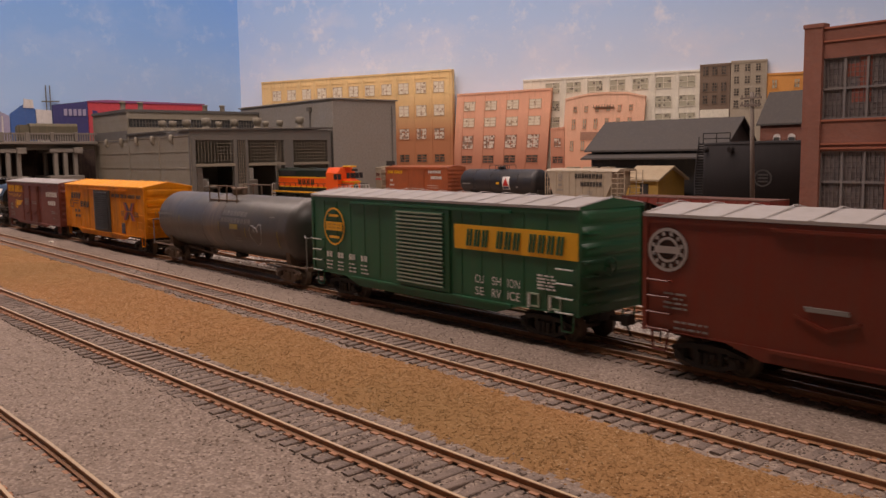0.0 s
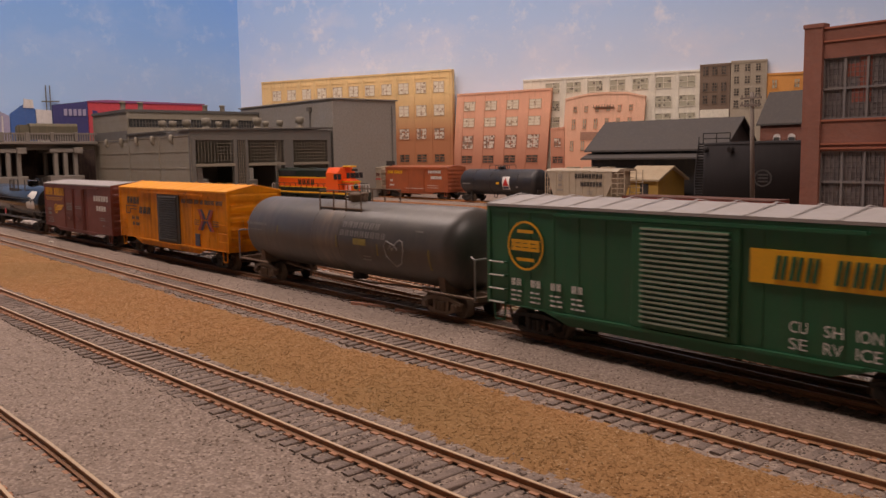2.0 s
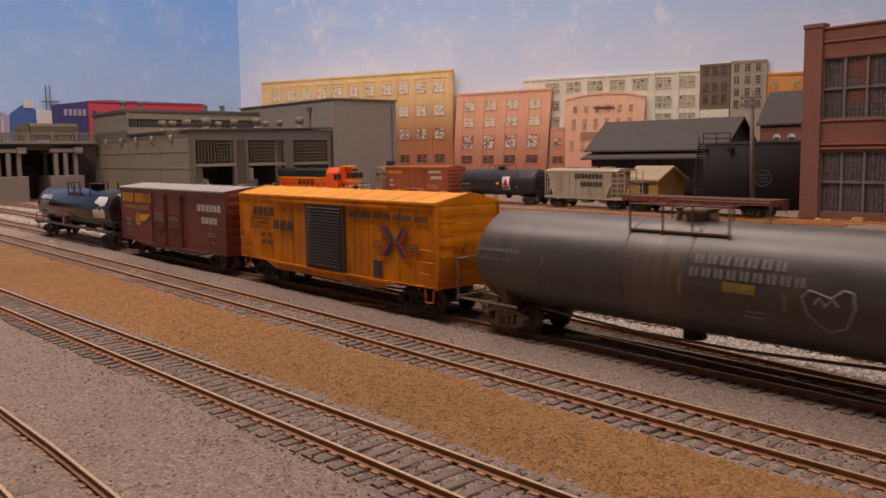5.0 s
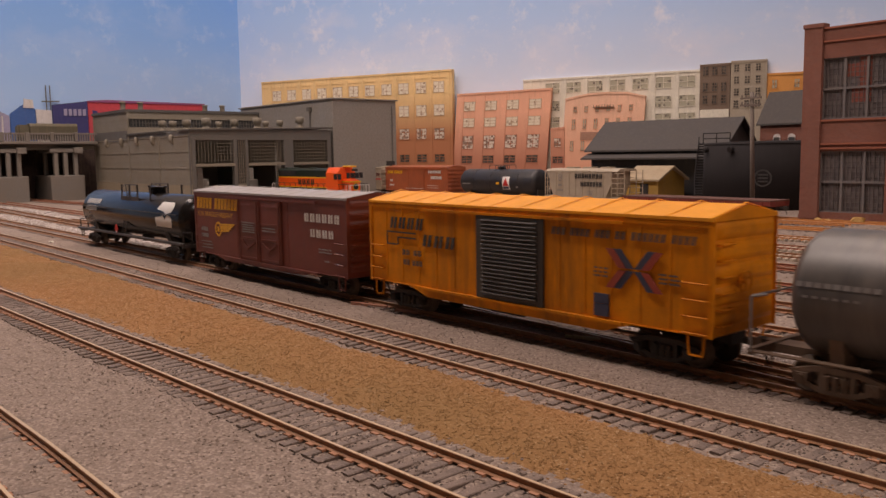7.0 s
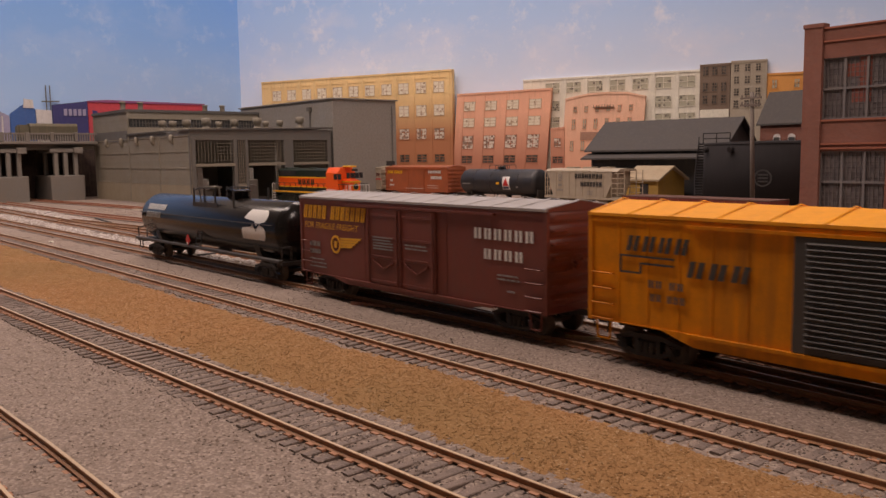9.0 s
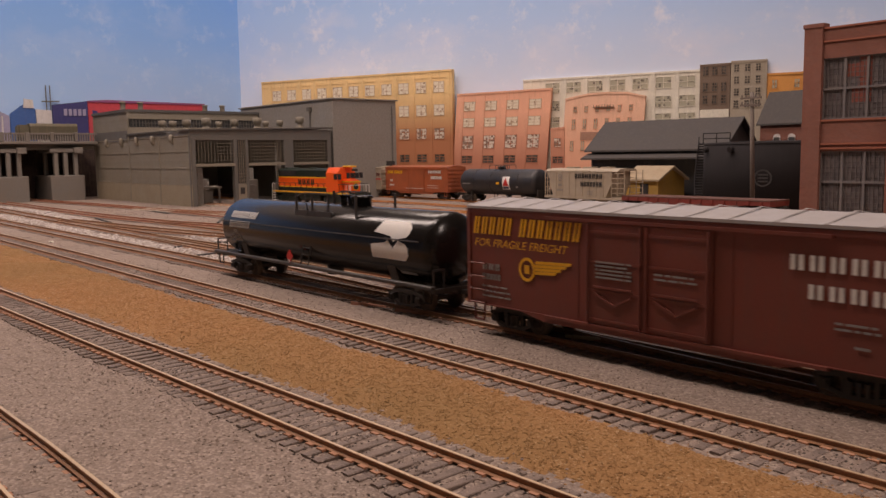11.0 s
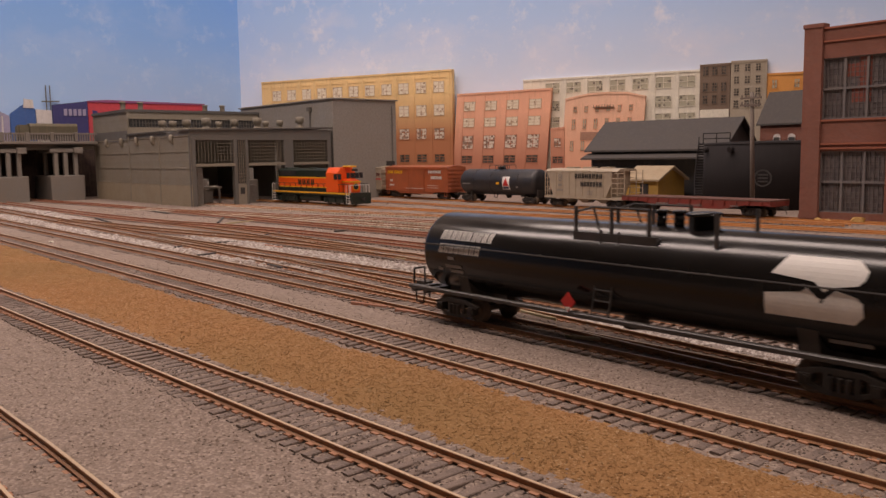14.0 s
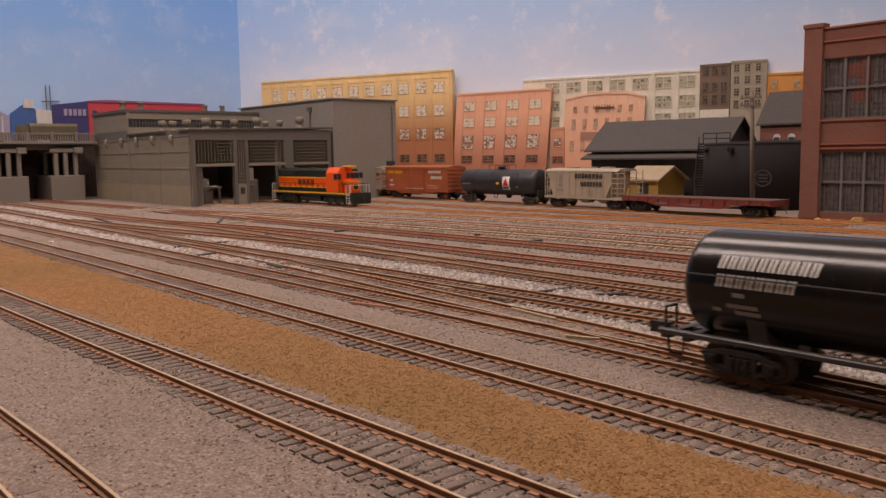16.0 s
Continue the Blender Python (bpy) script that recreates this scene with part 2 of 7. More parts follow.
def near_spread(y0, y1, keep):
    def place(rng):
        while True:
            x = 0.12 - 1.0 * rng.random() ** 1.7
            y = rng.uniform(y0, y1)
            if keep(x, y):
                return x, y
    return place


def strip(x0, x1, mid, half):
    def place(rng):
        x = rng.uniform(x0, x1)
        return x, mid(x) + half * rng.normal() * 0.55
    return place


scatter("gravel", "fine grey gravel between the tracks", M_GRAVEL, 44000, near_spread(0.02, 0.30, lambda x, y: not in_dirt(x, y + 0.009 * noise.noise((x * 1700, y * 1700, 4)))), 0.00048, 1, 0.42)
scatter("gravel", "fine grey gravel spilt over the sleepers", M_GRAVEL, 9000, near_spread(0.085, 0.205, lambda x, y: not in_dirt(x, y + 0.002)), 0.00042, 21, 0.6, 0.0006)
scatter("gravel", "fine grey gravel further back in the yard", M_GRAVEL, 24000, lambda r: (r.uniform(-1.3, 0.0), r.uniform(0.25, 0.82)), 0.0009, 2)
scatter("earth_crumbs", "brown earth crumbs and dry turf", M_CRUMB, 42000, near_spread(0.08, 0.19, lambda x, y: in_dirt(x, y + 0.008 * noise.noise((x * 1900, y * 1900, 1)))), 0.00042, 3, 0.4)
scatter("dry_turf", "dry straw fibres strewn over the brown earth", M_CRUMB, 9000, near_spread(0.08, 0.185, in_dirt), 0.0006, 13, 0.35)
def along(points, half):
    """Places strewn about a line through (x, y) points, evenly along its length."""
    p = np.array(points)
    run = np.concatenate([[0], np.cumsum(np.hypot(*np.diff(p, axis=0).T))])
    def place(rng):
        k = rng.uniform(0, run[-1])
        return float(np.interp(k, run, p[:, 0])), float(np.interp(k, run, p[:, 1])) + half * rng.normal() * 0.5
    return place


scatter("ballast", "coarse pale ballast between the tracks", M_WHITE, 3013, along([(-1.478, 0.315), (-1.291, 0.326), (-1.036, 0.31)], 0.011), 0.0013, 4)
scatter("ballast", "coarse pale ballast between the tracks", M_WHITE, 6016, along([(-1.256, 0.267), (-0.973, 0.262), (-0.787, 0.26), (-0.664, 0.264), (-0.611, 0.264), (-0.53, 0.27), (-0.446, 0.269)], 0.011), 0.0013, 5)
scatter("ballast", "coarse pale ballast between the tracks", M_WHITE, 7670, along([(-0.867, 0.324), (-0.772, 0.324), (-0.694, 0.322), (-0.593, 0.317), (-0.503, 0.322), (-0.436, 0.323), (-0.355, 0.322), (-0.298, 0.322), (-0.263, 0.317), (-0.22, 0.319), (-0.179, 0.321)], 0.011), 0.0013, 14)
scatter("ballast", "coarse pale ballast between the tracks", M_WHITE, 1872, along([(-0.283, 0.275), (-0.249, 0.277), (-0.218, 0.277), (-0.19, 0.277), (-0.16, 0.278), (-0.129, 0.279)], 0.006), 0.0013, 15)
scatter("ballast", "coarse pale ballast between the tracks", M_WHITE, 5600, along([(-0.22, 0.273), (-0.178, 0.277), (-0.143, 0.275), (-0.109, 0.27), (-0.073, 0.268)], 0.0065), 0.0013, 16)

scatter("cinders", "dark cinders between the rails", M_CINDER, 9000, strip(-0.85, 0.15, lambda x: 0.1165 + 0.05 * x if x < -0.05 else 0.116 + 0.03 * x, 0.009), 0.00045, 6)
scatter("cinders", "dark cinders between the rails", M_CINDER, 5000, strip(-1.0, 0.15, lambda x: 0.187, 0.008), 0.00045, 7)


# ---- tracks ----
def smooth_line(points, step=0.02):
    """A smooth line through (x, y) points, as evenly spaced points."""
    p = [Vector(q) for q in points]
    p = [2 * p[0] - p[1]] + p + [2 * p[-1] - p[-2]]
    out = []
    for i in range(1, len(p) - 2):
        n = max(2, int((p[i + 1] - p[i]).length / step))
        for k in range(n):
            t = k / n
            out.append(0.5 * (2 * p[i] + (p[i + 1] - p[i - 1]) * t + (2 * p[i - 1] - 5 * p[i] + 4 * p[i + 1] - p[i + 2]) * t * t
                              + (3 * p[i] - p[i - 1] - 3 * p[i + 1] + p[i + 2]) * t ** 3))
    out.append(p[-2])
    return out


GAUGE = 0.0165
RAIL = [(-0.0011, -0.0018), (0.0011, -0.0018), (0.0011, -0.0016), (0.0003, -0.0013), (0.0003, -0.0006), (0.0005, -0.0004), (0.0005, -0.0001), (0.00042, 0.0), (-0.00042, 0.0), (-0.0005, -0.0001), (-0.0005, -0.0004), (-0.0003, -0.0006), (-0.0003, -0.0013), (-0.0011, -0.0016)]


def rail_mesh(line, off, dz=0.0):
    bm = bmesh.new()
    rings = []
    for i, p in enumerate(line):
        d = (line[min(i + 1, len(line) - 1)] - line[max(i - 1, 0)]).normalized()
        nrm = Vector((-d.y, d.x))
        rings.append([bm.verts.new((*(p + nrm * (off + u)), v + dz)) for u, v in RAIL])
    n = len(RAIL)
    for a, b in zip(rings, rings[1:]):
        for k in range(n):
            f = bm.faces.new((a[k], a[(k + 1) % n], b[(k + 1) % n], b[k]))
            f.material_index = 1 if k == 7 else 0
    bm.faces.new(rings[0])
    bm.faces.new(rings[-1][::-1])
    return bm


def tie_piece(bm, rng, length=0.0297):
    w, l = 0.00135 * rng.uniform(0.88, 1.1), length / 2 * rng.uniform(0.95, 1.03)
    prism(bm, [(-w, -0.0040), (w, -0.0040), (w, -0.0020), (w * 0.8, -0.0018), (-w * 0.8, -0.0018), (-w, -0.0020)], "y", -l, l)
    for s in (-1, 1):
        for e in (-1, 1):
            y = s * (GAUGE / 2) + e * 0.0015
            box(bm, -0.0013, 0.0013, y - 0.0007, y + 0.0007, -0.0021, -0.00145, 1)


TIE_MESHES = []
for k in range(5):
    tb = bmesh.new()
    tie_piece(tb, random.Random(k))
    TIE_MESHES.append(mesh_of("sleeper", tb, [M_TIE, M_SPIKE]))


def track(label, points, near=None, dz=0.0, seed=0, pitch=0.0054, sink=0.0, side=None, tie=None):
    """A length of track: two rails and its sleepers; those between near[0] and near[1] along x are pieces of their own."""
    line = smooth_line(points)
    rng = random.Random(seed + 11)
    t = thing("railway_track", label, "railway track", "tracks of the yard", "structure")
    for off in (-GAUGE / 2, GAUGE / 2):
        part("rail", rail_mesh(line, off, dz), [side or M_RAILSIDE, M_RAILTOP], t)
    rest = bmesh.new()
    walked, goal, count = 0.0, 0.0, 0
    for a, b in zip(line, line[1:]):
        seg = (b - a).length
        while goal <= walked + seg:
            p = a + (b - a) * ((goal - walked) / max(seg, 1e-9))
            m = pose(p.x, p.y, dz - sink - 0.0002 * rng.random(), 0, 0, math.degrees(math.atan2(b.y - a.y, b.x - a.x)) + rng.uniform(-2.2, 2.2))
            if near and near[0] < p.x < near[1] and count < 290:
                ob = new("sleeper", TIE_MESHES[rng.randrange(5)])
                ob.parent, ob.matrix_basis = t, m
                count += 1
            else:
                first = len(rest.verts)
                tie_piece(rest, rng)
                rest.verts.ensure_lookup_table()
                for v in rest.verts[first:]:
                    v.co = m @ v.co
            goal += pitch * rng.uniform(0.93, 1.07)
        walked += seg
    if len(rest.verts):
        tagged(part("sleepers", rest, [tie or M_TIE, M_SPIKE], t), kind="stuff")
    else:
        rest.free()
    return t


TRAIN_LINE = [(-1.7, 0.222), (-1.35, 0.227), (-1.0, 0.233), (-0.7, 0.2375), (-0.45, 0.240), (-0.1, 0.240), (0.4, 0.240), (2.0, 0.240)]
# the tracks, the nearest first; sleepers of their own where they can be told apart
track("rusty-railed yard track with buried dark sleepers in grey gravel", [(-0.75, 0.012), (-0.45, 0.034), (-0.255, 0.0435), (-0.17, 0.0465), (0.1, 0.052), (0.6, 0.052)], (-0.6, 0.1), 0, 1, sink=0.0007)
track("rusty-railed yard track on dark weathered sleepers", [(-1.6, 0.02), (-0.8, 0.080), (-0.4, 0.102), (-0.118, 0.116), (0.2, 0.127), (0.7, 0.135)], (-0.85, 0.2), 0, 2)
track("rusty-railed yard track beside the brown earth", [(-1.7, 0.165), (-1.2, 0.174), (-0.8, 0.183), (-0.4, 0.187), (0.3, 0.187), (1.6, 0.187)], (-1.0, 0.3), 0, 3)
track("main track with rusty rails on dark sleepers", TRAIN_LINE, (-1.1, 0.3), 0, 4)
FAR = "rusty-railed track far back in the yard"
track(FAR, [(-1.9, 0.30), (-1.35, 0.288), (-0.8, 0.284), (-0.53, 0.291), (-0.26, 0.295), (-0.1, 0.302), (0.6, 0.31)], None, 0.0004, 5)
track("diverging track of a turnout", [(-0.80, 0.2845), (-0.62, 0.280), (-0.45, 0.272), (-0.3, 0.262), (-0.15, 0.250), (-0.05, 0.2405)], None, -0.0001, 6)
track(FAR, [(-1.05, 0.292), (-0.86, 0.312), (-0.625, 0.345), (-0.45, 0.355), (-0.29, 0.352), (0.2, 0.36), (0.8, 0.365)], None, 0.0004, 7)
track(FAR, [(-1.9, 0.345), (-1.6, 0.345), (-1.25, 0.345), (-0.97, 0.357), (-0.71, 0.396), (-0.36, 0.404), (0.2, 0.41), (0.8, 0.41)], None, 0.0005, 8, side=M_RAILRED)
track("diverging track of a turnout", [(-0.95, 0.360), (-0.78, 0.366), (-0.6, 0.362), (-0.42, 0.352)], None, 0.0002, 9)
track(FAR, [(-2.0, 0.40), (-1.6, 0.41), (-1.3, 0.436), (-1.0, 0.450), (-0.8, 0.452), (-0.42, 0.470), (0.2, 0.485), (0.8, 0.49)], None, 0.0006, 10, side=M_RAILRED)
track(FAR, [(-1.2, 0.440), (-1.0, 0.462), (-0.8, 0.487), (-0.6, 0.510), (-0.36, 0.526), (0.6, 0.54)], None, 0.0007, 11, sink=-0.0009, tie=M_TIEPALE)
track(FAR, [(-1.1, 0.452), (-0.9, 0.500), (-0.72, 0.545), (-0.51, 0.566), (0.2, 0.58), (0.8, 0.585)], None, 0.0008, 12, sink=-0.0009, side=M_RAILRED, tie=M_TIEPALE)
track("rust-orange railed track leading into the engine house", [(-1.55, 0.546), (-1.22, 0.553), (-1.0, 0.566), (-0.8, 0.600), (-0.58, 0.630), (0.4, 0.655)], None, 0.0006, 13, sink=-0.0009, side=M_RAILORANGE, tie=M_TIEPALE)
track("rust-orange railed track under the parked locomotive", [(-1.55, 0.660), (-1.2, 0.664), (-0.93, 0.670), (-0.7, 0.692), (-0.45, 0.725), (0.4, 0.75)], None, 0.0, 14, side=M_RAILORANGE)
track("rust-orange railed track between the parked trains", [(-1.114, 0.759), (-1.027, 0.762), (-0.83, 0.755), (-0.688, 0.765), (-0.532, 0.771), (-0.357, 0.784)], None, 0.0, 17, sink=-0.0005, side=M_RAILORANGE)
track("rust-orange railed storage track with parked cars", [(-1.9, 0.88), (-1.3, 0.868), (-0.8, 0.842), (-0.4, 0.822), (0.2, 0.80), (0.9, 0.79)], None, 0.0, 15, side=M_RAILORANGE)
# ---- backdrop and room ----
def sky_material(name, tone):
    m, nt, b = nodes_of(name)
    co = nt.nodes.new("ShaderNodeTexCoord").outputs["Object"]
    sep = nt.nodes.new("ShaderNodeSeparateXYZ")
    nt.links.new(co, sep.inputs[0])
    mr = nt.nodes.new("ShaderNodeMapRange")
    mr.inputs[1].default_value, mr.inputs[2].default_value = 0.0, 0.75
    nt.links.new(sep.outputs["Z"], mr.inputs[0])
    c = ramp(nt, mr.outputs[0], [(0.0, (0.80, 0.81, 0.87)), (0.26, (0.66, 0.74, 0.90)), (0.42, (0.42, 0.59, 0.88)), (0.60, (0.27, 0.48, 0.84)), (1.0, (0.16, 0.36, 0.76))])
    cloud = ramp(nt, noise_of(nt, 6.5, 8, 0.62, co, (1, 1, 1.7)), [(0.48, (0, 0, 0)), (0.75, (0.55,) * 3)])
    puff = ramp(nt, noise_of(nt, 22, 8, 0.72, co), [(0.54, (0, 0, 0)), (0.70, (0.60,) * 3)])
    c = mix(nt, cloud, c, (0.76, 0.76, 0.88))
    c = mix(nt, puff, c, (0.84, 0.83, 0.92))
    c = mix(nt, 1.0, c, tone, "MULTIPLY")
    nt.links.new(c, b.inputs["Base Color"])
    b.inputs["Roughness"].default_value = 0.9
    bump(nt, b, noise_of(nt, 300), 0.1, 0.0005)
    return m


def wall(name, x0, x1, y0, y1, z0, z1, mat, label):
    bm = bmesh.new()
    box(bm, x0, x1, y0, y1, z0, z1)
    return tagged(part(name, bm, mat), label, "wall", kind="structure")


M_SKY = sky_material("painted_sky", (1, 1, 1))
# sky of the less lit side wall, its shade multiplied into the colour
M_SKYW = sky_material("painted_sky_west_dim", (0.54, 0.72, 0.91))
M_ROOM = surface("off_white_room_paint", (0.6, 0.57, 0.52), 0.9, wear=0.1, fine=60, broad=3)
M_ROOMWALL = surface("dull_grey_brown_room_paint", (0.26, 0.235, 0.21), 0.9, wear=0.1, fine=60, broad=3)
M_FLOOR = surface("grey_room_floor", (0.2, 0.18, 0.16), 0.8, wear=0.2, fine=60, broad=3)
M_WOODEDGE = surface("varnished_fascia", (0.16, 0.10, 0.06), 0.5, wear=0.1, fine=80, broad=4)


def wall_between(name, a, b, mat, label, thick=0.08, z0=-1.2, z1=1.25):
    """A wall whose room face runs from a to b, with its thickness to the right of that way."""
    a, b = Vector(a), Vector(b)
    d = (b - a).normalized()
    n = Vector((d.y, -d.x, 0)) * thick
    bm = bmesh.new()
    prism(bm, [(a.x, a.y), (a.x + n.x, a.y + n.y), (b.x + n.x, b.y + n.y), (b.x, b.y)], "z", z0, z1)
    return tagged(part(name, bm, mat), label, "wall", kind="structure")


NE = WALL_P + WALL_D * 3.5
wall_between("wall_north", NE, WEST_A, M_SKY, "backdrop wall painted as blue sky with clouds", z1=0.55)
wall_between("wall_west", WEST_A, WEST_B, M_SKYW, "backdrop side wall of cloudy sky, its dimmer light painted as deeper blue", z1=0.55)
# unseen upper walls added dull, to keep blue out of the tank reflections
wall_between("wall_north_upper", NE, WEST_A, M_ROOMWALL, "unseen grey-brown wall above the backdrop, kept dull to mute reflections", z0=0.55)
wall_between("wall_west_upper", WEST_A, WEST_B, M_ROOMWALL, "unseen grey-brown wall above the backdrop, kept dull to mute reflections", z0=0.55)
wall_between("wall_south", WEST_B, (2.6, -2.2, 0), M_ROOM, "plain off-white room wall")
wall_between("wall_east", (2.6, -2.2, 0), NE, M_ROOM, "plain off-white room wall")
wall("floor", -2.1, 2.8, -2.3, 2.5, -1.3, -1.2, M_FLOOR, "plain grey room floor")
wall("ceiling", -2.1, 2.8, -2.3, 2.5, 1.25, 1.3, M_ROOM, "plain off-white room ceiling")
bm = bmesh.new()
prism(bm, [(2.0, -0.12), (NE.x - 0.1, 1.9), (WEST_A.x, WEST_A.y - 0.002), (-1.81, -0.12)], "z", -0.14, -0.009)
tagged(part("benchwork", bm, M_WOODEDGE), "wooden bench that carries the layout", "bench", kind="structure")

# ---- materials of the town ----
M_EHWALL = surface("grey_green_corrugated_wall", (0.255, 0.225, 0.175), 0.75, wear=0.3, fine=500, broad=30)
M_EHBASE = surface("tan_concrete_plinth", (0.33, 0.275, 0.19), 0.85, wear=0.3, fine=500, broad=30)
M_EHDARK = surface("dark_grey_trim", (0.125, 0.12, 0.11), 0.7, wear=0.2)
M_EHROOF = surface("dark_roof_felt", (0.09, 0.088, 0.085), 0.9, wear=0.2)
M_GREYBLOCK = surface("plain_grey_board", (0.26, 0.24, 0.215), 0.8, wear=0.18, fine=300, broad=12, streak=False)
M_CONCRETE = surface("pale_concrete", (0.19, 0.172, 0.152), 0.85, wear=0.3, fine=500, broad=25)
M_BLACK = surface("soot_black", (0.02, 0.02, 0.022), 0.5, wear=0.15)
M_GLASS = surface("dim_window_glass", (0.06, 0.065, 0.07), 0.2, wear=0.2, streak=False)
M_REDCARD = surface("crimson_card", (0.55, 0.05, 0.07), 0.7, wear=0.08, fine=200, broad=10)
M_BLUECARD = surface("deep_blue_card", (0.035, 0.035, 0.16), 0.7, wear=0.08)
# ---- the town ----
def card_material(name, rgb, lower=None, reach=(0.145, 0.200)):
    m, nt, b = nodes_of(name)
    co = nt.nodes.new("ShaderNodeTexCoord").outputs["Object"]
    c = ramp(nt, noise_of(nt, 600, 4, 0.7, co), [(0.3, [v * 0.82 for v in rgb]), (0.7, [min(v * 1.15, 1) for v in rgb])])
    c = mix(nt, ramp(nt, noise_of(nt, 14, 5, 0.6, co), [(0.4, (0, 0, 0)), (0.8, (0.4,) * 3)]), c, [v * 0.55 for v in rgb])
    c = mix(nt, ramp(nt, noise_of(nt, 160, 3, 0.6, co, (1, 1, 0.15)), [(0.5, (0, 0, 0)), (0.8, (0.22,) * 3)]), c, (0.14, 0.09, 0.06))
    if lower:          # redder print lower down, with dimmer light near the ground painted in
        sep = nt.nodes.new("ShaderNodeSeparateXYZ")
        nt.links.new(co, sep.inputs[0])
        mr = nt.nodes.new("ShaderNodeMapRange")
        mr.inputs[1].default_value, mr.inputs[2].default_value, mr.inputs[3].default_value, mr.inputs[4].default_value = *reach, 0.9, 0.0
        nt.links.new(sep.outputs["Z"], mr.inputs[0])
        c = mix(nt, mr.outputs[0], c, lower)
    nt.links.new(c, b.inputs["Base Color"])
    b.inputs["Roughness"].default_value = 0.8
    bump(nt, b, noise_of(nt, 900, 3, 0.6, co), 0.15, 0.0004)
    return m


def pane_material(name, light, dark, share):
    """Small panes, some pale, some broken and dark."""
    m, nt, b = nodes_of(name)
    v = nt.nodes.new("ShaderNodeTexVoronoi")
    v.distance, v.inputs["Scale"].default_value, v.inputs["Randomness"].default_value = "CHEBYCHEV", 270, 0.0
    info = nt.nodes.new("ShaderNodeObjectInfo").outputs["Random"]
    add = nt.nodes.new("ShaderNodeVectorMath")
    add.operation, add.inputs[2].default_value = "MULTIPLY_ADD", (0.0002, 0.0002, 0.0002)
    nt.links.new(info, add.inputs[0])
    add.inputs[1].default_value = (0.0, 31.0, 0.0)
    place = nt.nodes.new("ShaderNodeVectorMath")
    nt.links.new(nt.nodes.new("ShaderNodeTexCoord").outputs["Object"], place.inputs[0])
    nt.links.new(add.outputs[0], place.inputs[1])
    nt.links.new(place.outputs[0], v.inputs["Vector"])
    sep = nt.nodes.new("ShaderNodeSeparateColor")
    nt.links.new(v.outputs["Color"], sep.inputs[0])
    c = ramp(nt, sep.outputs[0], [(share - 0.05, light), (share + 0.05, dark)])
    nt.links.new(c, b.inputs["Base Color"])
    b.inputs["Roughness"].default_value = 0.5
    return m


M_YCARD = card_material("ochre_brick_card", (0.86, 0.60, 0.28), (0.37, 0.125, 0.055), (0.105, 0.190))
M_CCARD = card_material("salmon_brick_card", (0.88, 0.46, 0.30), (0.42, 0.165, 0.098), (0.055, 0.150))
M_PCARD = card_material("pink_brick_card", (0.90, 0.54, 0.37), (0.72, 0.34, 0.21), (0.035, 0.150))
M_GCARD = card_material("grey_stone_card", (0.78, 0.73, 0.61))
M_BCARD = card_material("brown_brick_card", (0.20, 0.14, 0.10))
M_STONE = card_material("mottled_stone_card", (0.40, 0.34, 0.26))
M_OCARD = card_material("orange_brick_card", (0.70, 0.32, 0.08))
M_PANE = pane_material("pale_broken_panes", (0.80, 0.72, 0.58), (0.42, 0.30, 0.20), 0.90)
M_PANE2 = pane_material("half_broken_panes", (0.68, 0.62, 0.53), (0.27, 0.18, 0.13), 0.62)
M_PANEG = pane_material("olive_panes", (0.42, 0.39, 0.29), (0.16, 0.14, 0.11), 0.85)
M_PANED = pane_material("dark_panes", (0.10, 0.085, 0.07), (0.03, 0.025, 0.02), 0.6)
M_SASH = card_material("pale_window_sash", (0.62, 0.47, 0.32))
WALL_N = Vector((0.37461, -0.92718, 0))      # from the north backdrop into the room


def card_house(label, u0, u1, tops, mat, off, windows, thick=0.006, band=(), name="backdrop_house"):
    """A printed building front on stiff board, standing just before the backdrop; tops: outline of its upper edge (u, z); windows: rows of (u, z, width, height, material)."""
    base = WALL_P + WALL_D * u0 + WALL_N * off
    t = thing(name, label, "building", "card houses along the backdrop", at=Matrix.Translation((base.x, base.y, GROUND)) @ Matrix.Rotation(radians(22), 4, "Z"))
    w = u1 - u0
    bm = bmesh.new()
    prism(bm, [(0, 0), (w, 0)] + [(u - u0, z - GROUND) for u, z in tops[::-1]], "y", 0, thick)
    part("front", bm, mat, t)
    bm = bmesh.new()
    for (ua, za), (ub, zb) in zip(tops, tops[1:]):
        prism(bm, [(ua - u0, za - GROUND - 0.0035), (ub - u0, zb - GROUND - 0.0035), (ub - u0, zb - GROUND), (ua - u0, za - GROUND)], "y", -0.0012, 0.0002)
    for z in band:
        box(bm, 0, w, -0.0008, 0.0002, z - GROUND, z - GROUND + 0.002)
    part("cornice", bm, mat, t)
    for u, z, ww, hh, pm in windows:
        bm = bmesh.new()
        lattice(bm, [0.0, ww / 2, ww], [0.0, hh / 2, hh] if pm is M_PANEG else [0.0, hh / 3, hh * 2 / 3, hh], 0.00038, lambda p, q, s: (p, -0.0010 * s, q))
        f = part("window", bm, M_SASH if pm is M_PANE else mat, t, at=pose(u - u0, 0, z - GROUND))
        bm = bmesh.new()
        box(bm, 0.0, ww, -0.0004, -0.0001, 0.0, hh)
        part("pane", bm, pm, f)
    return t


def pilasters(t, xs, z0, z1, mat, wide=0.006):
    for x in xs:
        bm = bmesh.new()
        box(bm, x - wide / 2, x + wide / 2, -0.0010, 0.0002, z0, z1)
        part("pilaster", bm, mat, t)


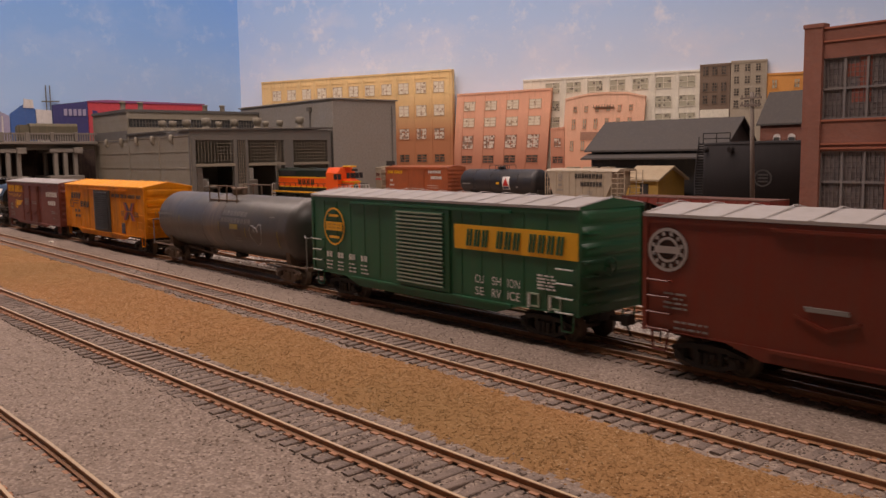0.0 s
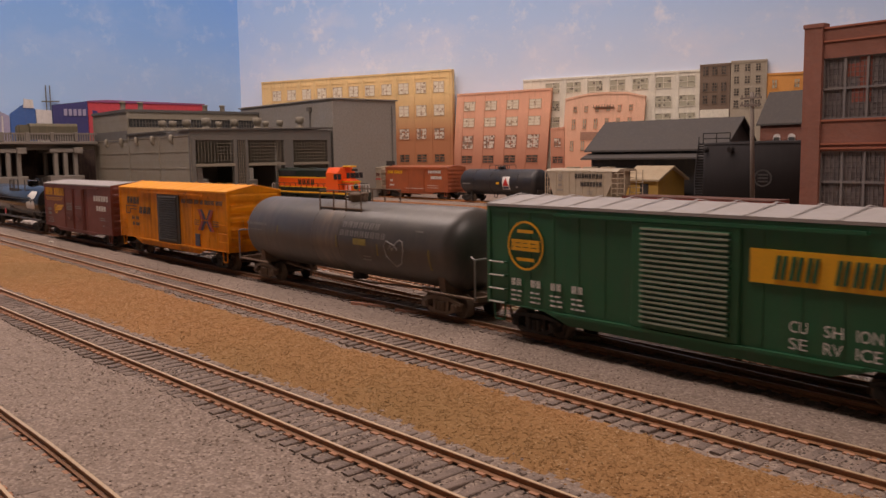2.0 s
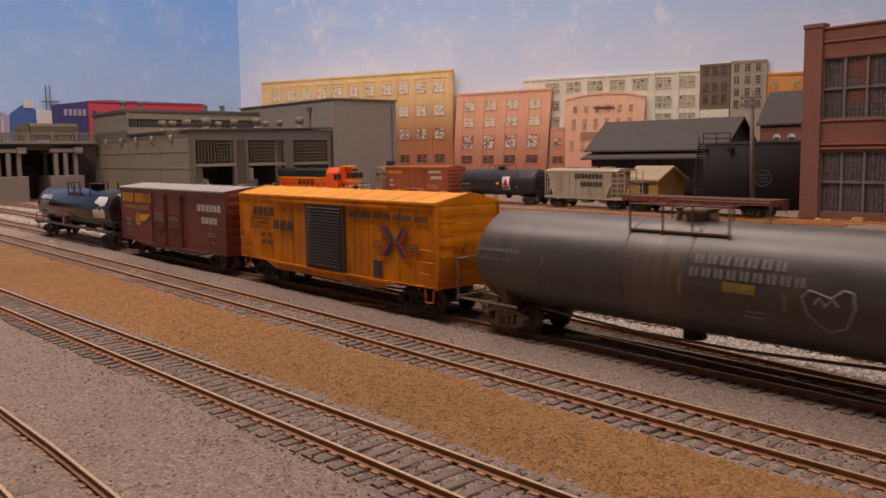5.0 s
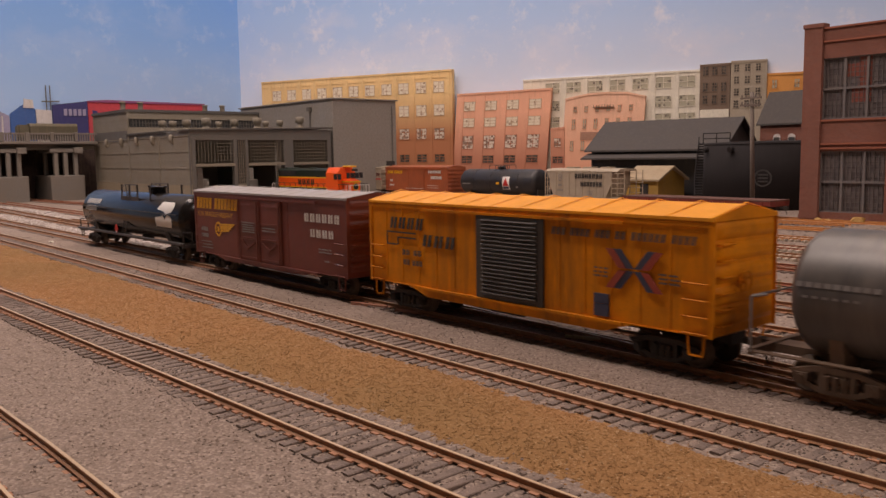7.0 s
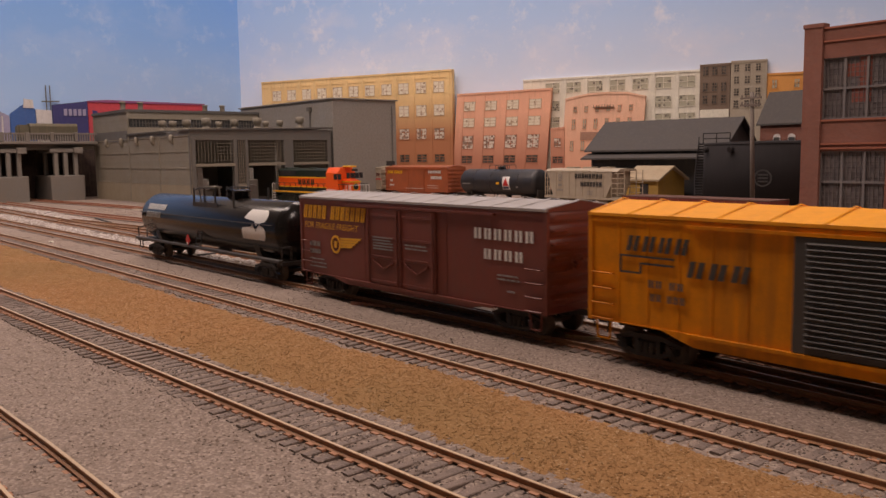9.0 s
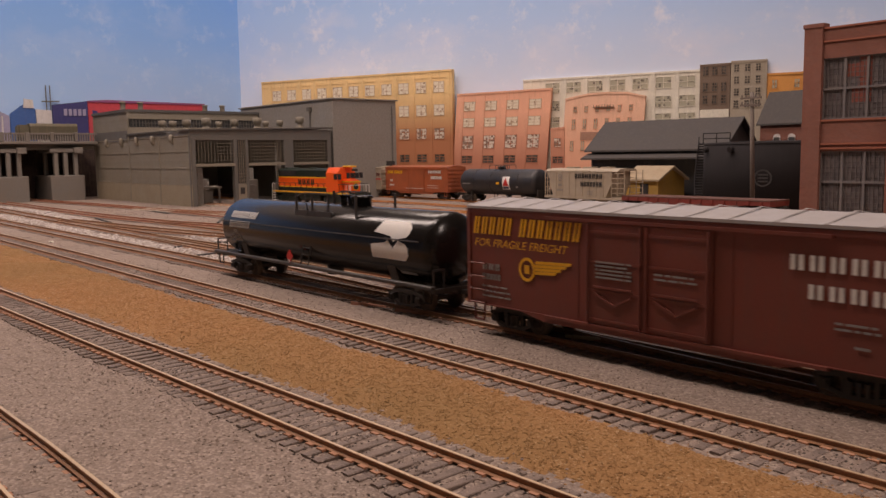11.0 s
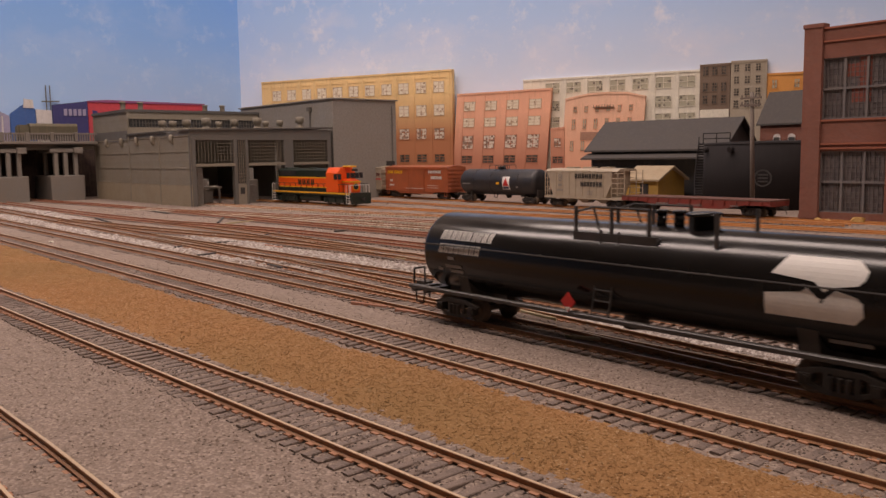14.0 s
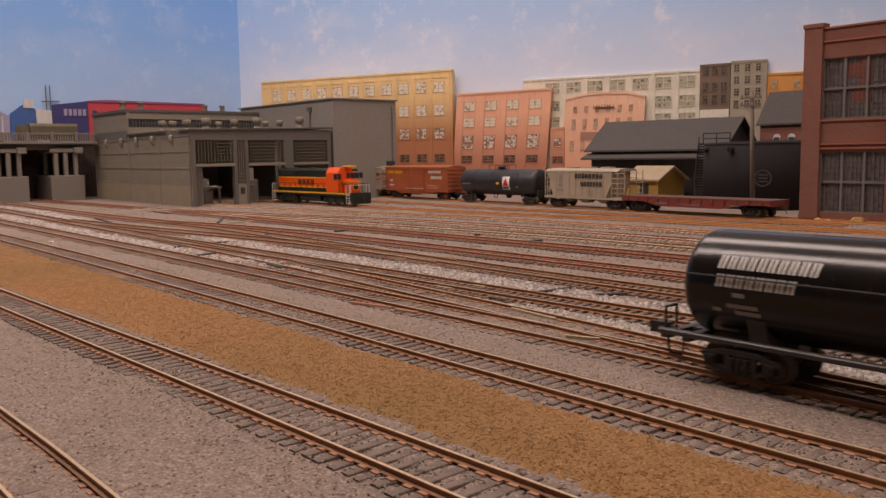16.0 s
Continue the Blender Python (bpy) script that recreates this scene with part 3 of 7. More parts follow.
def slant(t, k, back):
    """Skews a card front: its upper parts lean to the side by k of their height; back moves its foot the other way."""
    t.location -= WALL_D * back
    for ob in t.children_recursive:
        ob.location.x += k * ob.location.z
        for v in ob.data.vertices:
            v.co.x += k * v.co.z


# ochre brick front, nine bays
wins = []
for k in range(11):
    u = -0.0759 - 0.0390 * k
    wins.append((u, 0.1880, 0.022, 0.0205, M_PANE))
    for z, h, pm in ((0.1445, 0.0205, M_PANE), (0.1000, 0.0205, M_PANE2), (0.0560, 0.0150, M_PANED)):
        if k < 5:
            wins.append((u, z, 0.022, h, pm))
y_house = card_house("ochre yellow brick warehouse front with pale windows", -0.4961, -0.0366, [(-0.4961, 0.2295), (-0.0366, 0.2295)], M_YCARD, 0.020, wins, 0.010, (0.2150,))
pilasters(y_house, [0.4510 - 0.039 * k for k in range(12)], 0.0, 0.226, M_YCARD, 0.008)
# salmon brick front
wins = []
for k in range(4):
    u = -0.0155 + 0.0440 * k
    for z, h, pm in ((0.1505, 0.0165, M_PANE), (0.1205, 0.0160, M_PANE), (0.0800, 0.0240, M_PANE2), (0.0530, 0.0140, M_PANED)):
        wins.append((u, z, 0.0225, h, pm))
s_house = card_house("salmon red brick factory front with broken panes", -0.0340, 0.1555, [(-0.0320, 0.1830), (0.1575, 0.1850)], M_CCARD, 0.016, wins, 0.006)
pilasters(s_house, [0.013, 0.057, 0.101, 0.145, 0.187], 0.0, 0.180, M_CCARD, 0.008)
slant(s_house, 0.072, 0.009)
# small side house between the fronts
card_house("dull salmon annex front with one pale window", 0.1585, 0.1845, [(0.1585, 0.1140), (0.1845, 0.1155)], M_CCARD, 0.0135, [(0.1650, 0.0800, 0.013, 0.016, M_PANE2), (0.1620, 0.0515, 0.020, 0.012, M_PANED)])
# grey stone front behind
wins = [(0.1456 + 0.0396 * k, 0.1755, 0.0268, 0.0185, M_PANEG) for k in range(7)]
wins += [(0.1456 + 0.0396 * k, z, 0.0268, 0.0185, M_PANEG) for k in (0, 5, 6) for z in (0.1440, 0.1150)]
g_house = card_house("pale grey stone office front with olive windows", 0.1018, 0.4165, [(0.1018, 0.2030), (0.4165, 0.2030)], M_GCARD, 0.004, wins, 0.004)
pilasters(g_house, [0.015, 0.040] + [0.0795 + 0.0396 * k for k in range(6)], 0.0, 0.203, M_GCARD, 0.006)
# pink front
wins = []
for k in range(6):
    u = 0.2015 + 0.0200 * k
    wins += [(u, 0.1400, 0.0065, 0.0105, M_PANEG), (u - 0.0015, 0.1105, 0.0065, 0.018, M_PANEG), (u - 0.003, 0.0725, 0.0065, 0.018, M_PANEG)]
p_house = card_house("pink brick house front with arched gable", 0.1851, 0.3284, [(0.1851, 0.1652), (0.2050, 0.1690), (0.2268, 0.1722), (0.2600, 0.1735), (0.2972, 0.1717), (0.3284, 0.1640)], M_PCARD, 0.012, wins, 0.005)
bm = bmesh.new()
box(bm, 0.053, 0.090, -0.004, 0.0, 0.1495, 0.1505)
for k in range(8):
    box(bm, 0.0535 + k * 0.005, 0.0542 + k * 0.005, -0.004, -0.0034, 0.1505, 0.1545)
part("balcony", bm, M_BCARD, p_house)
bm = bmesh.new()
box(bm, 0.032, 0.072, -0.0012, 0.0, 0.094, 0.108)
part("faded_sign", bm, card_material("faded_sign_paint", (0.40, 0.22, 0.15)), p_house, "faded painted wall sign")
slant(p_house, 0.058, 0.009)
# brownstones and the orange front
b1 = card_house("dark brown brick townhouse front", 0.4173, 0.4655, [(0.4173, 0.2100), (0.4655, 0.2105)], M_BCARD, 0.008, [(0.4225 + 0.0145 * k, z, 0.008, 0.014, M_PANED) for k in range(3) for z in (0.192, 0.166, 0.146)])
bm = bmesh.new()
box(bm, 0.001, 0.047, -0.001, 0.0, 0.126, 0.139)
part("shopfront", bm, M_GCARD, b1, "pale shopfront")
card_house("mottled stone townhouse front with tall windows", 0.4665, 0.5215, [(0.4665, 0.2130), (0.5215, 0.2125)], M_STONE, 0.009, [(0.4715 + 0.0165 * k, z, 0.008, 0.012, M_PANED) for k in range(3) for z in (0.195, 0.176, 0.157, 0.138)])
card_house("orange brick house front with small windows", 0.5216, 0.5900, [(0.5216, 0.1903), (0.5900, 0.1903)], M_OCARD, 0.006, [(0.5290 + 0.033 * k, 0.166, 0.008, 0.014, M_PANEG) for k in range(2)])


# ---- engine house ----
def ribbed_wall(house, x0, x1, z0, z1, y, step=0.0036, depth=0.0008):
    """Overlapping horizontal siding that faces -y."""
    z = z0
    while z < z1 - 1e-5:
        t = min(z + step, z1)
        bm = bmesh.new()
        prism(bm, [(y - depth, z), (y + 0.003, z), (y + 0.003, t), (y - 0.0001, t)], "x", x0, x1)
        part("siding_board", bm, M_EHWALL, house)
        z = t


def grid_window(parent, x, y0, y1, z0, z1, cols, rows, mat, glass, facing="x", name="window", half=0.00042):
    """A factory window of many small panes, in the plane x (facing +x) or y (facing -y)."""
    bm = bmesh.new()
    put = (lambda p, q, s: (x - 0.001 + 0.0018 * s, p, q)) if facing == "x" else (lambda p, q, s: (p, x + 0.0012 - 0.0009 * s, q))
    lattice(bm, [y0 + (y1 - y0) * i / cols for i in range(cols + 1)], [z0 + (z1 - z0) * i / rows for i in range(rows + 1)], half, put)
    w = part(name, bm, mat, parent)
    if glass:
        bm = bmesh.new()
        if facing == "x":
            box(bm, x - 0.0016, x - 0.0012, y0, y1, z0, z1)
        else:
            box(bm, y0, y1, x + 0.0012, x + 0.0016, z0, z1)
        part("pane", bm, glass, w)
    return w


M_CLEAR, nt, b = nodes_of("clear_glass")
b.inputs["Base Color"].default_value = (0.9, 0.92, 0.92, 1)
b.inputs["Transmission Weight"].default_value, b.inputs["Roughness"].default_value, b.inputs["IOR"].default_value = 1.0, 0.05, 1.02


def engine_house():
    t = thing("engine_house", "grey-green corrugated engine house with open stalls", "engine house")
    X0, X1, Y0, Y1 = -1.628, -1.197, 0.515, 0.757
    ribbed_wall(t, X0, X1, 0.030, 0.102, Y0)
    ribbed_wall(t, X0, -1.457, 0.102, 0.150, Y0)
    bm = bmesh.new()
    prism(bm, [(-1.457, 0.1022), (X1, 0.1022), (X1, 0.1105), (-1.457, 0.1105)], "y", Y0 - 0.0006, Y0 + 0.003)
    part("fascia", bm, M_EHDARK, t, "dark board below the roof")
    bm = bmesh.new()
    box(bm, X0, -1.4575, Y0 - 0.0012, Y0, 0.1005, 0.1180)
    part("dark_band", bm, M_EHDARK, t)
    for x in (X0 + 0.002, -1.450, -1.317, X1 - 0.002):
        bm = bmesh.new()
        box(bm, x - 0.0016, x + 0.0016, Y0 - 0.0018, Y0, GROUND, 0.104 if x > -1.44 else 0.150)
        part("corner_batten", bm, M_EHDARK if x > -1.2 else M_EHWALL, t)
    for z in (0.030, 0.055, 0.080, 0.103):
        bm = bmesh.new()
        box(bm, X0, X1, Y0 - 0.0014, Y0, z - 0.0008, z + 0.0006)
        part("band", bm, M_EHWALL, t)
    bm = bmesh.new()
    box(bm, X0, X1, Y0 - 0.0012, Y0 + 0.004, -0.004, 0.0295)
    bevel(bm, 0.0006)
    part("plinth", bm, M_EHBASE, t, "tan concrete base wall")
    # back, far side, roofs
    bm = bmesh.new()
    box(bm, X0, X0 + 0.004, Y0 + 0.004, Y1, -0.004, 0.148)
    part("back_wall", bm, M_EHWALL, t)
    bm = bmesh.new()
    box(bm, X0 + 0.004, X1 - 0.004, Y1 - 0.004, Y1, -0.004, 0.110)
    part("far_wall", bm, M_EHWALL, t)
    bm = bmesh.new()
    prism(bm, [(Y0 - 0.003, 0.1105), (Y1 + 0.002, 0.1150), (Y1 + 0.002, 0.1172), (Y0 - 0.003, 0.1127)], "x", X1 - 0.040, X1 + 0.004)
    part("roof", bm, M_EHROOF, t, "flat dark felt roof")
    bm = bmesh.new()
    prism(bm, [(Y0 - 0.003, 0.1105), (Y1 + 0.002, 0.1150), (Y1 + 0.002, 0.1172), (Y0 - 0.003, 0.1127)], "x", -1.458, X1 - 0.090)
    part("roof", bm, M_EHROOF, t, "flat dark felt roof")
    bm = bmesh.new()
    prism(bm, [(Y0 + 0.162, 0.1135), (Y1 + 0.002, 0.1150), (Y1 + 0.002, 0.1172), (Y0 + 0.162, 0.1157)], "x", X1 - 0.090, X1 - 0.040)
    part("roof", bm, M_EHROOF, t, "flat dark felt roof")
    # skylight added out of view to let lamp light into the stalls
    for k in range(4):
        y = Y0 + 0.001 + 0.0402 * k
        z = 0.1112 + (y - Y0) * 0.0184
        bm = bmesh.new()
        prism(bm, [(y, z), (y + 0.0385, z + 0.0007), (y + 0.0385, z + 0.0011), (y, z + 0.0004)], "x", X1 - 0.090, X1 - 0.040)
        part("added_skylight_pane", bm, M_CLEAR, t, "clear pane of a skylight added to light the stalls").visible_shadow = False
        bm = bmesh.new()
        box(bm, X1 - 0.090, X1 - 0.040, y + 0.0385, y + 0.0402, z - 0.002, z + 0.002)
        part("skylight_bar", bm, M_EHDARK, t)
    bm = bmesh.new()
    box(bm, X0 - 0.002, -1.455, Y0 - 0.003, 0.763, 0.150, 0.1545)
    part("upper_roof", bm, M_EHROOF, t)
    bm = bmesh.new()
    box(bm, -1.461, -1.457, Y0 + 0.003, 0.763, 0.112, 0.124)
    box(bm, -1.461, -1.457, Y0 + 0.003, 0.763, 0.1385, 0.150)
    part("clerestory_wall", bm, M_EHWALL, t)
    grid_window(t, -1.4585, Y0 + 0.006, 0.760, 0.124, 0.1385, 44, 2, M_EHDARK, M_GLASS)
    # front with three stalls
    for y0, y1, z1 in ((0.515, 0.522, 0.100), (0.583, 0.5885, 0.100), (0.6025, 0.607, 0.100), (0.669, 0.686, 0.100), (0.750, 0.757, 0.100)):
        bm = bmesh.new()
        box(bm, X1 - 0.006, X1 + 0.0012, y0, y1, -0.004, z1)
        bevel(bm, 0.0004)
        part("front_post", bm, M_EHDARK, t)
    bm = bmesh.new()
    box(bm, X1 - 0.004, X1 + 0.0008, Y0 - 0.001, Y1, 0.0965, 0.1125)
    part("front_fascia", bm, M_EHDARK, t, "dark grey board over the windows")
    for y0, y1, n in ((0.522, 0.583, 12), (0.607, 0.669, 12), (0.686, 0.750, 12)):
        bm = bmesh.new()
        box(bm, X1 - 0.004, X1 + 0.0025, y0 - 0.001, y1 + 0.001, 0.0570, 0.0612)
        part("lintel", bm, M_EHWALL, t)
        grid_window(t, X1 - 0.001, y0, y1, 0.0612, 0.0965, n, 7, M_EHWALL, None, half=0.00024)
    grid_window(t, X1 - 0.001, 0.5885, 0.6025, 0.030, 0.0965, 4, 13, M_EHWALL, M_GLASS, half=0.0003)
    bm = bmesh.new()
    box(bm, X1 - 0.003, X1 + 0.0005, 0.5885, 0.6025, -0.003, 0.029)
    d = part("door", bm, M_EHWALL, t)
    bm = bmesh.new()
    box(bm, X1 - 0.002, X1 + 0.0009, 0.5915, 0.5990, 0.014, 0.024)
    part("door_window", bm, M_BLACK, d)
    # roof ventilators and wall hoods
    for y, x, s in ((0.527, -1.33, 1.0), (0.548, -1.34, 1.0), (0.567, -1.33, 1.1), (0.591, -1.31, 1.2), (0.608, -1.34, 0.9), (0.628, -1.34, 0.9), (0.651, -1.33, 1.1), (0.678, -1.30, 1.2), (0.710, -1.33, 0.9), (0.737, -1.33, 1.0), (0.742, -1.27, 1.2)):
        z = 0.1150 + (y - 0.512) / 0.245 * 0.0045
        bm = bmesh.new()
        lathe(bm, [(z - 0.0045, 0.0062 * s), (z + 0.0010 * s, 0.0060 * s), (z + 0.0032 * s, 0.0040 * s), (z + 0.0060 * s, 0.0037 * s), (z + 0.0063 * s, 0.0060 * s), (z + 0.0140 * s, 0.0062 * s), (z + 0.0146 * s, 0.0056 * s), (z + 0.0150 * s, 0.001)], "z", 16, (x, y, 0))
        part("roof_ventilator", bm, M_EHWALL, t, "round drum roof ventilator")
    for x, y in ((-1.50, 0.525), (-1.50, 0.556), (-1.53, 0.690), (-1.53, 0.725)):
        bm = bmesh.new()
        lathe(bm, [(0.153, 0.0052), (0.1565, 0.0046), (0.167, 0.0044), (0.1675, 0.0055), (0.1695, 0.0055), (0.170, 0.003)], "z", 12, (x, y, 0))
        part("chimney_pipe", bm, M_EHWALL, t)
    for x in (-1.556, -1.480, -1.408, -1.338, -1.262):
        bm = bmesh.new()
        lathe(bm, [(-0.0085, 0.0026), (-0.006, 0.0033), (0.0, 0.0033), (0.002, 0.0024), (0.0027, 0.001)], "z", 12, (x, Y0 - 0.0035, 0.1035))
        rod(bm, (x, Y0 - 0.004, 0.0945), (x, Y0 + 0.001, 0.0945), 0.003, 8)
        part("wall_vent", bm, M_EHWALL, t, "hooded wall ventilator")
    # dim things inside the stalls
    for x, y, sx, sy, sz in ((-1.225, 0.538, 0.004, 0.005, 0.055), (-1.26, 0.560, 0.012, 0.010, 0.020), (-1.30, 0.530, 0.02, 0.010, 0.032), (-1.24, 0.628, 0.008, 0.008, 0.026), (-1.285, 0.552, 0.010, 0.004, 0.048), (-1.29, 0.574, 0.006, 0.006, 0.036), (-1.28, 0.648, 0.010, 0.012, 0.034), (-1.30, 0.662, 0.004, 0.004, 0.052), (-1.255, 0.720, 0.010, 0.010, 0.024)):
        bm = bmesh.new()
        box(bm, x - sx, x + sx, y - sy, y + sy, GROUND, sz)
        bevel(bm, 0.0006)
        part("inside_gear", bm, M_GREYBLOCK, t)
    for y0, y1 in ((0.526, 0.580), (0.610, 0.640)):
        bm = bmesh.new()
        box(bm, -1.262, -1.238, y0, y1, 0.0225, 0.0255)
        for y in (y0 + 0.003, (y0 + y1) / 2, y1 - 0.003):
            box(bm, -1.242, -1.239, y - 0.0012, y + 0.0012, GROUND, 0.0225)
        part("work_platform", bm, M_GREYBLOCK, t)
    for y in (0.545, 0.622, 0.70):
        bm = bmesh.new()
        box(bm, -1.276, -1.270, y - 0.004, y + 0.004, GROUND, 0.112)
        part("inside_column", bm, M_GREYBLOCK, t)
    return t


engine_house()

# plain grey building behind
t = thing("grey_building", "plain grey windowless building beside the engine house", "building")
bm = bmesh.new()
box(bm, -1.532, -1.2, 0.764, 0.895, -0.004, 0.164)
bevel(bm, 0.0008)
part("shell", bm, M_GREYBLOCK, t)
bm = bmesh.new()
box(bm, -1.535, -1.197, 0.761, 0.898, 0.164, 0.1660)
part("roof_edge", bm, M_GREYBLOCK, t)
bm = bmesh.new()
box(bm, -1.2005, -1.1985, 0.872, 0.889, 0.052, 0.060)
part("vent_slot", bm, M_BLACK, t)
bm = bmesh.new()
rod(bm, (-1.270, 0.7625, 0.110), (-1.270, 0.7625, 0.148), 0.0008)
box(bm, -1.274, -1.266, 0.7585, 0.764, 0.147, 0.1535)
part("wall_lamp", bm, M_EHDARK, t)
bm = bmesh.new()
rod(bm, (-1.1985, 0.885, 0.06), (-1.1985, 0.885, 0.156), 0.001)
part("downpipe", bm, M_EHDARK, t)


# ---- bridge and what stands on and behind it ----
def bridge():
    t = thing("road_bridge", "pale concrete road bridge with balustrade on piers", "bridge")
    X0, X1, Y0, Y1 = -1.715, -1.60, -0.10, 0.511
    bm = bmesh.new()
    box(bm, X0, X1, Y0, Y1, 0.0985, 0.1035)
    bevel(bm, 0.0008)
    part("deck", bm, M_CONCRETE, t)
    for x in (X1 - 0.024, X1 - 0.05, X1 - 0.08):
        bm = bmesh.new()
        box(bm, x - 0.004, x + 0.004, Y0, Y1, 0.089, 0.0985)
        part("girder", bm, M_CONCRETE, t)
    for y in [Y0 + 0.041 * k for k in range(15)]:
        bm = bmesh.new()
        box(bm, X1 - 0.0065, X1 + 0.001, y - 0.003, y + 0.003, 0.1035, 0.1195)
        bevel(bm, 0.0006)
        part("baluster_post", bm, M_CONCRETE, t)
    bm = bmesh.new()
    box(bm, X1 - 0.005, X1, Y0, Y1, 0.1155, 0.1185)
    part("top_rail", bm, M_CONCRETE, t)
    bm = bmesh.new()
    box(bm, X1 - 0.004, X1 - 0.001, 0, 0.0022, 0.1035, 0.1156)
    shared = mesh_of("baluster", bm, M_CONCRETE)
    for k in range(145):
        ob = new("baluster", shared)
        ob.parent, ob.matrix_basis = t, pose(0, Y0 + 0.0042 * k, 0)
    for yb in (0.3905, 0.4850, 0.2960):
        ya = yb - 0.0585
        bm = bmesh.new()
        box(bm, X0 + 0.01, X1 - 0.002, ya, yb, -0.004, 0.0425)
        bevel(bm, 0.001)
        part("pier_wall", bm, M_CONCRETE, t)
        bm = bmesh.new()
        box(bm, X1 - 0.090, X1 - 0.004, ya + 0.002, yb - 0.004, 0.0835, 0.0905)
        bevel(bm, 0.0008)
        part("pier_cap", bm, M_CONCRETE, t)
        bm = bmesh.new()
        box(bm, X1 - 0.014, X1 + 0.001, yb - 0.0165, yb - 0.001, 0.0815, 0.0925)
        bevel(bm, 0.001)
        part("corbel", bm, M_CONCRETE, t)
        for y in (yb - 0.0128, yb - 0.0300, yb - 0.0465):
            for x in (X1 - 0.009, X1 - 0.075):
                bm = bmesh.new()
                box(bm, x - 0.004, x + 0.004, y - 0.0036, y + 0.0036, 0.042, 0.0840)
                bevel(bm, 0.0008)
                part("column", bm, M_CONCRETE, t)
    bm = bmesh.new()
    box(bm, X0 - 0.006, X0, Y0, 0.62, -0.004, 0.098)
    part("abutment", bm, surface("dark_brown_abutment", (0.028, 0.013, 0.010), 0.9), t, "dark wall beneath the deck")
    return t


bridge()
t = thing("truck", "long olive-grey canvas-topped truck on the bridge", "truck")
M_OLIVE = surface("olive_grey_canvas", (0.11, 0.095, 0.06), 0.8, wear=0.3)
bm = bmesh.new()
prism(bm, [(-0.012, 0.1150), (0.012, 0.1150), (0.013, 0.132), (0.009, 0.1365), (-0.009, 0.1365), (-0.013, 0.132)], "y", 0.408, 0.490)
for v in bm.verts:
    v.co.x += -1.655
bevel(bm, 0.001)
part("body", bm, M_OLIVE, t)
bm = bmesh.new()
box(bm, -1.667, -1.643, 0.388, 0.4075, 0.110, 0.134)
bevel(bm, 0.003, 2)
part("cab", bm, M_OLIVE, t)
bm = bmesh.new()
box(bm, -1.661, -1.649, 0.392, 0.488, 0.1075, 0.1155)
part("chassis", bm, M_BLACK, t)
for y in (0.396, 0.465, 0.480):
    for x in (-1.665, -1.645):
        bm = bmesh.new()
        rod(bm, (x - 0.002, y, 0.1085), (x + 0.002, y, 0.1085), 0.005, 14)
        part("wheel", bm, M_BLACK, t)


def west_card(name, label, cat, outline, mat, off, parts=()):
    """A printed shape on board before the west backdrop; outline in (y, z)."""
    t = thing(name, label, cat)
    def place(y, o):
        k = (y - WEST_B.y) / (WEST_A.y - WEST_B.y)
        return WEST_B.x + (WEST_A.x - WEST_B.x) * k + o
    def slab(name, pts, m, o0, o1, label=""):
        bm = bmesh.new()
        r0 = [bm.verts.new((place(y, o0), y, z)) for y, z in pts]
        r1 = [bm.verts.new((place(y, o1), y, z)) for y, z in pts]
        n = len(pts)
        for i in range(n):
            bm.faces.new((r0[i], r0[(i + 1) % n], r1[(i + 1) % n], r1[i]))
        bm.faces.new(r0[::-1])
        bm.faces.new(r1)
        part(name, bm, m, t, label)
    slab("front", outline, mat, off, off + 0.004)
    for n, pts, m, lab in parts:
        slab(n, pts, m, off + 0.0035, off + 0.0055, lab)
    return t


K = 0.957        # the west wall lies a little nearer than x = -1.85


def wz(z):
    return 0.0691 + (z - 0.0691) * K


M_PALE = card_material("pale_card", (0.62, 0.58, 0.56))
M_MAUVE = card_material("mauve_card", (0.34, 0.31, 0.44))
M_SEABLUE = card_material("harbour_blue_card", (0.05, 0.12, 0.34))
west_card("backdrop_shed", "crimson card shed with a blue end", "building", [(0.565 * K, -0.004), (0.81 * K, -0.004), (0.81 * K, wz(0.190)), (0.60 * K, wz(0.1935)), (0.565 * K, wz(0.191))], M_REDCARD, 0.012,
          [("window", [(0.573 * K, wz(0.135)), (0.583 * K, wz(0.135)), (0.583 * K, wz(0.170)), (0.573 * K, wz(0.172))], M_BLUECARD, "tall blue window"),
           ("eave", [(0.565 * K, wz(0.188)), (0.81 * K, wz(0.187)), (0.81 * K, wz(0.190)), (0.60 * K, wz(0.1935)), (0.565 * K, wz(0.191))], card_material("mauve_eave", (0.3, 0.08, 0.2)), "")])
west_card("backdrop_shed", "deep blue card shed with mauve openings", "building", [(0.497 * K, -0.004), (0.564 * K, -0.004), (0.564 * K, wz(0.190)), (0.497 * K, wz(0.181))], M_BLUECARD, 0.012,
          [("window", [((0.518 + 0.009 * k) * K, wz(0.160)), ((0.524 + 0.009 * k) * K, wz(0.160)), ((0.524 + 0.009 * k) * K, wz(0.174)), ((0.518 + 0.009 * k) * K, wz(0.173))], M_MAUVE, "") for k in range(5)])
west_card("harbour_crane", "blue and white harbour crane cut-out", "crane", [(0.420 * K, -0.004), (0.466 * K, -0.004), (0.466 * K, wz(0.170)), (0.455 * K, wz(0.186)), (0.440 * K, wz(0.178)), (0.420 * K, wz(0.162))], M_SEABLUE, 0.010,
          [("cabin", [(0.444 * K, wz(0.174)), (0.463 * K, wz(0.174)), (0.462 * K, wz(0.190)), (0.446 * K, wz(0.192))], M_PALE, "white crane cabin")])
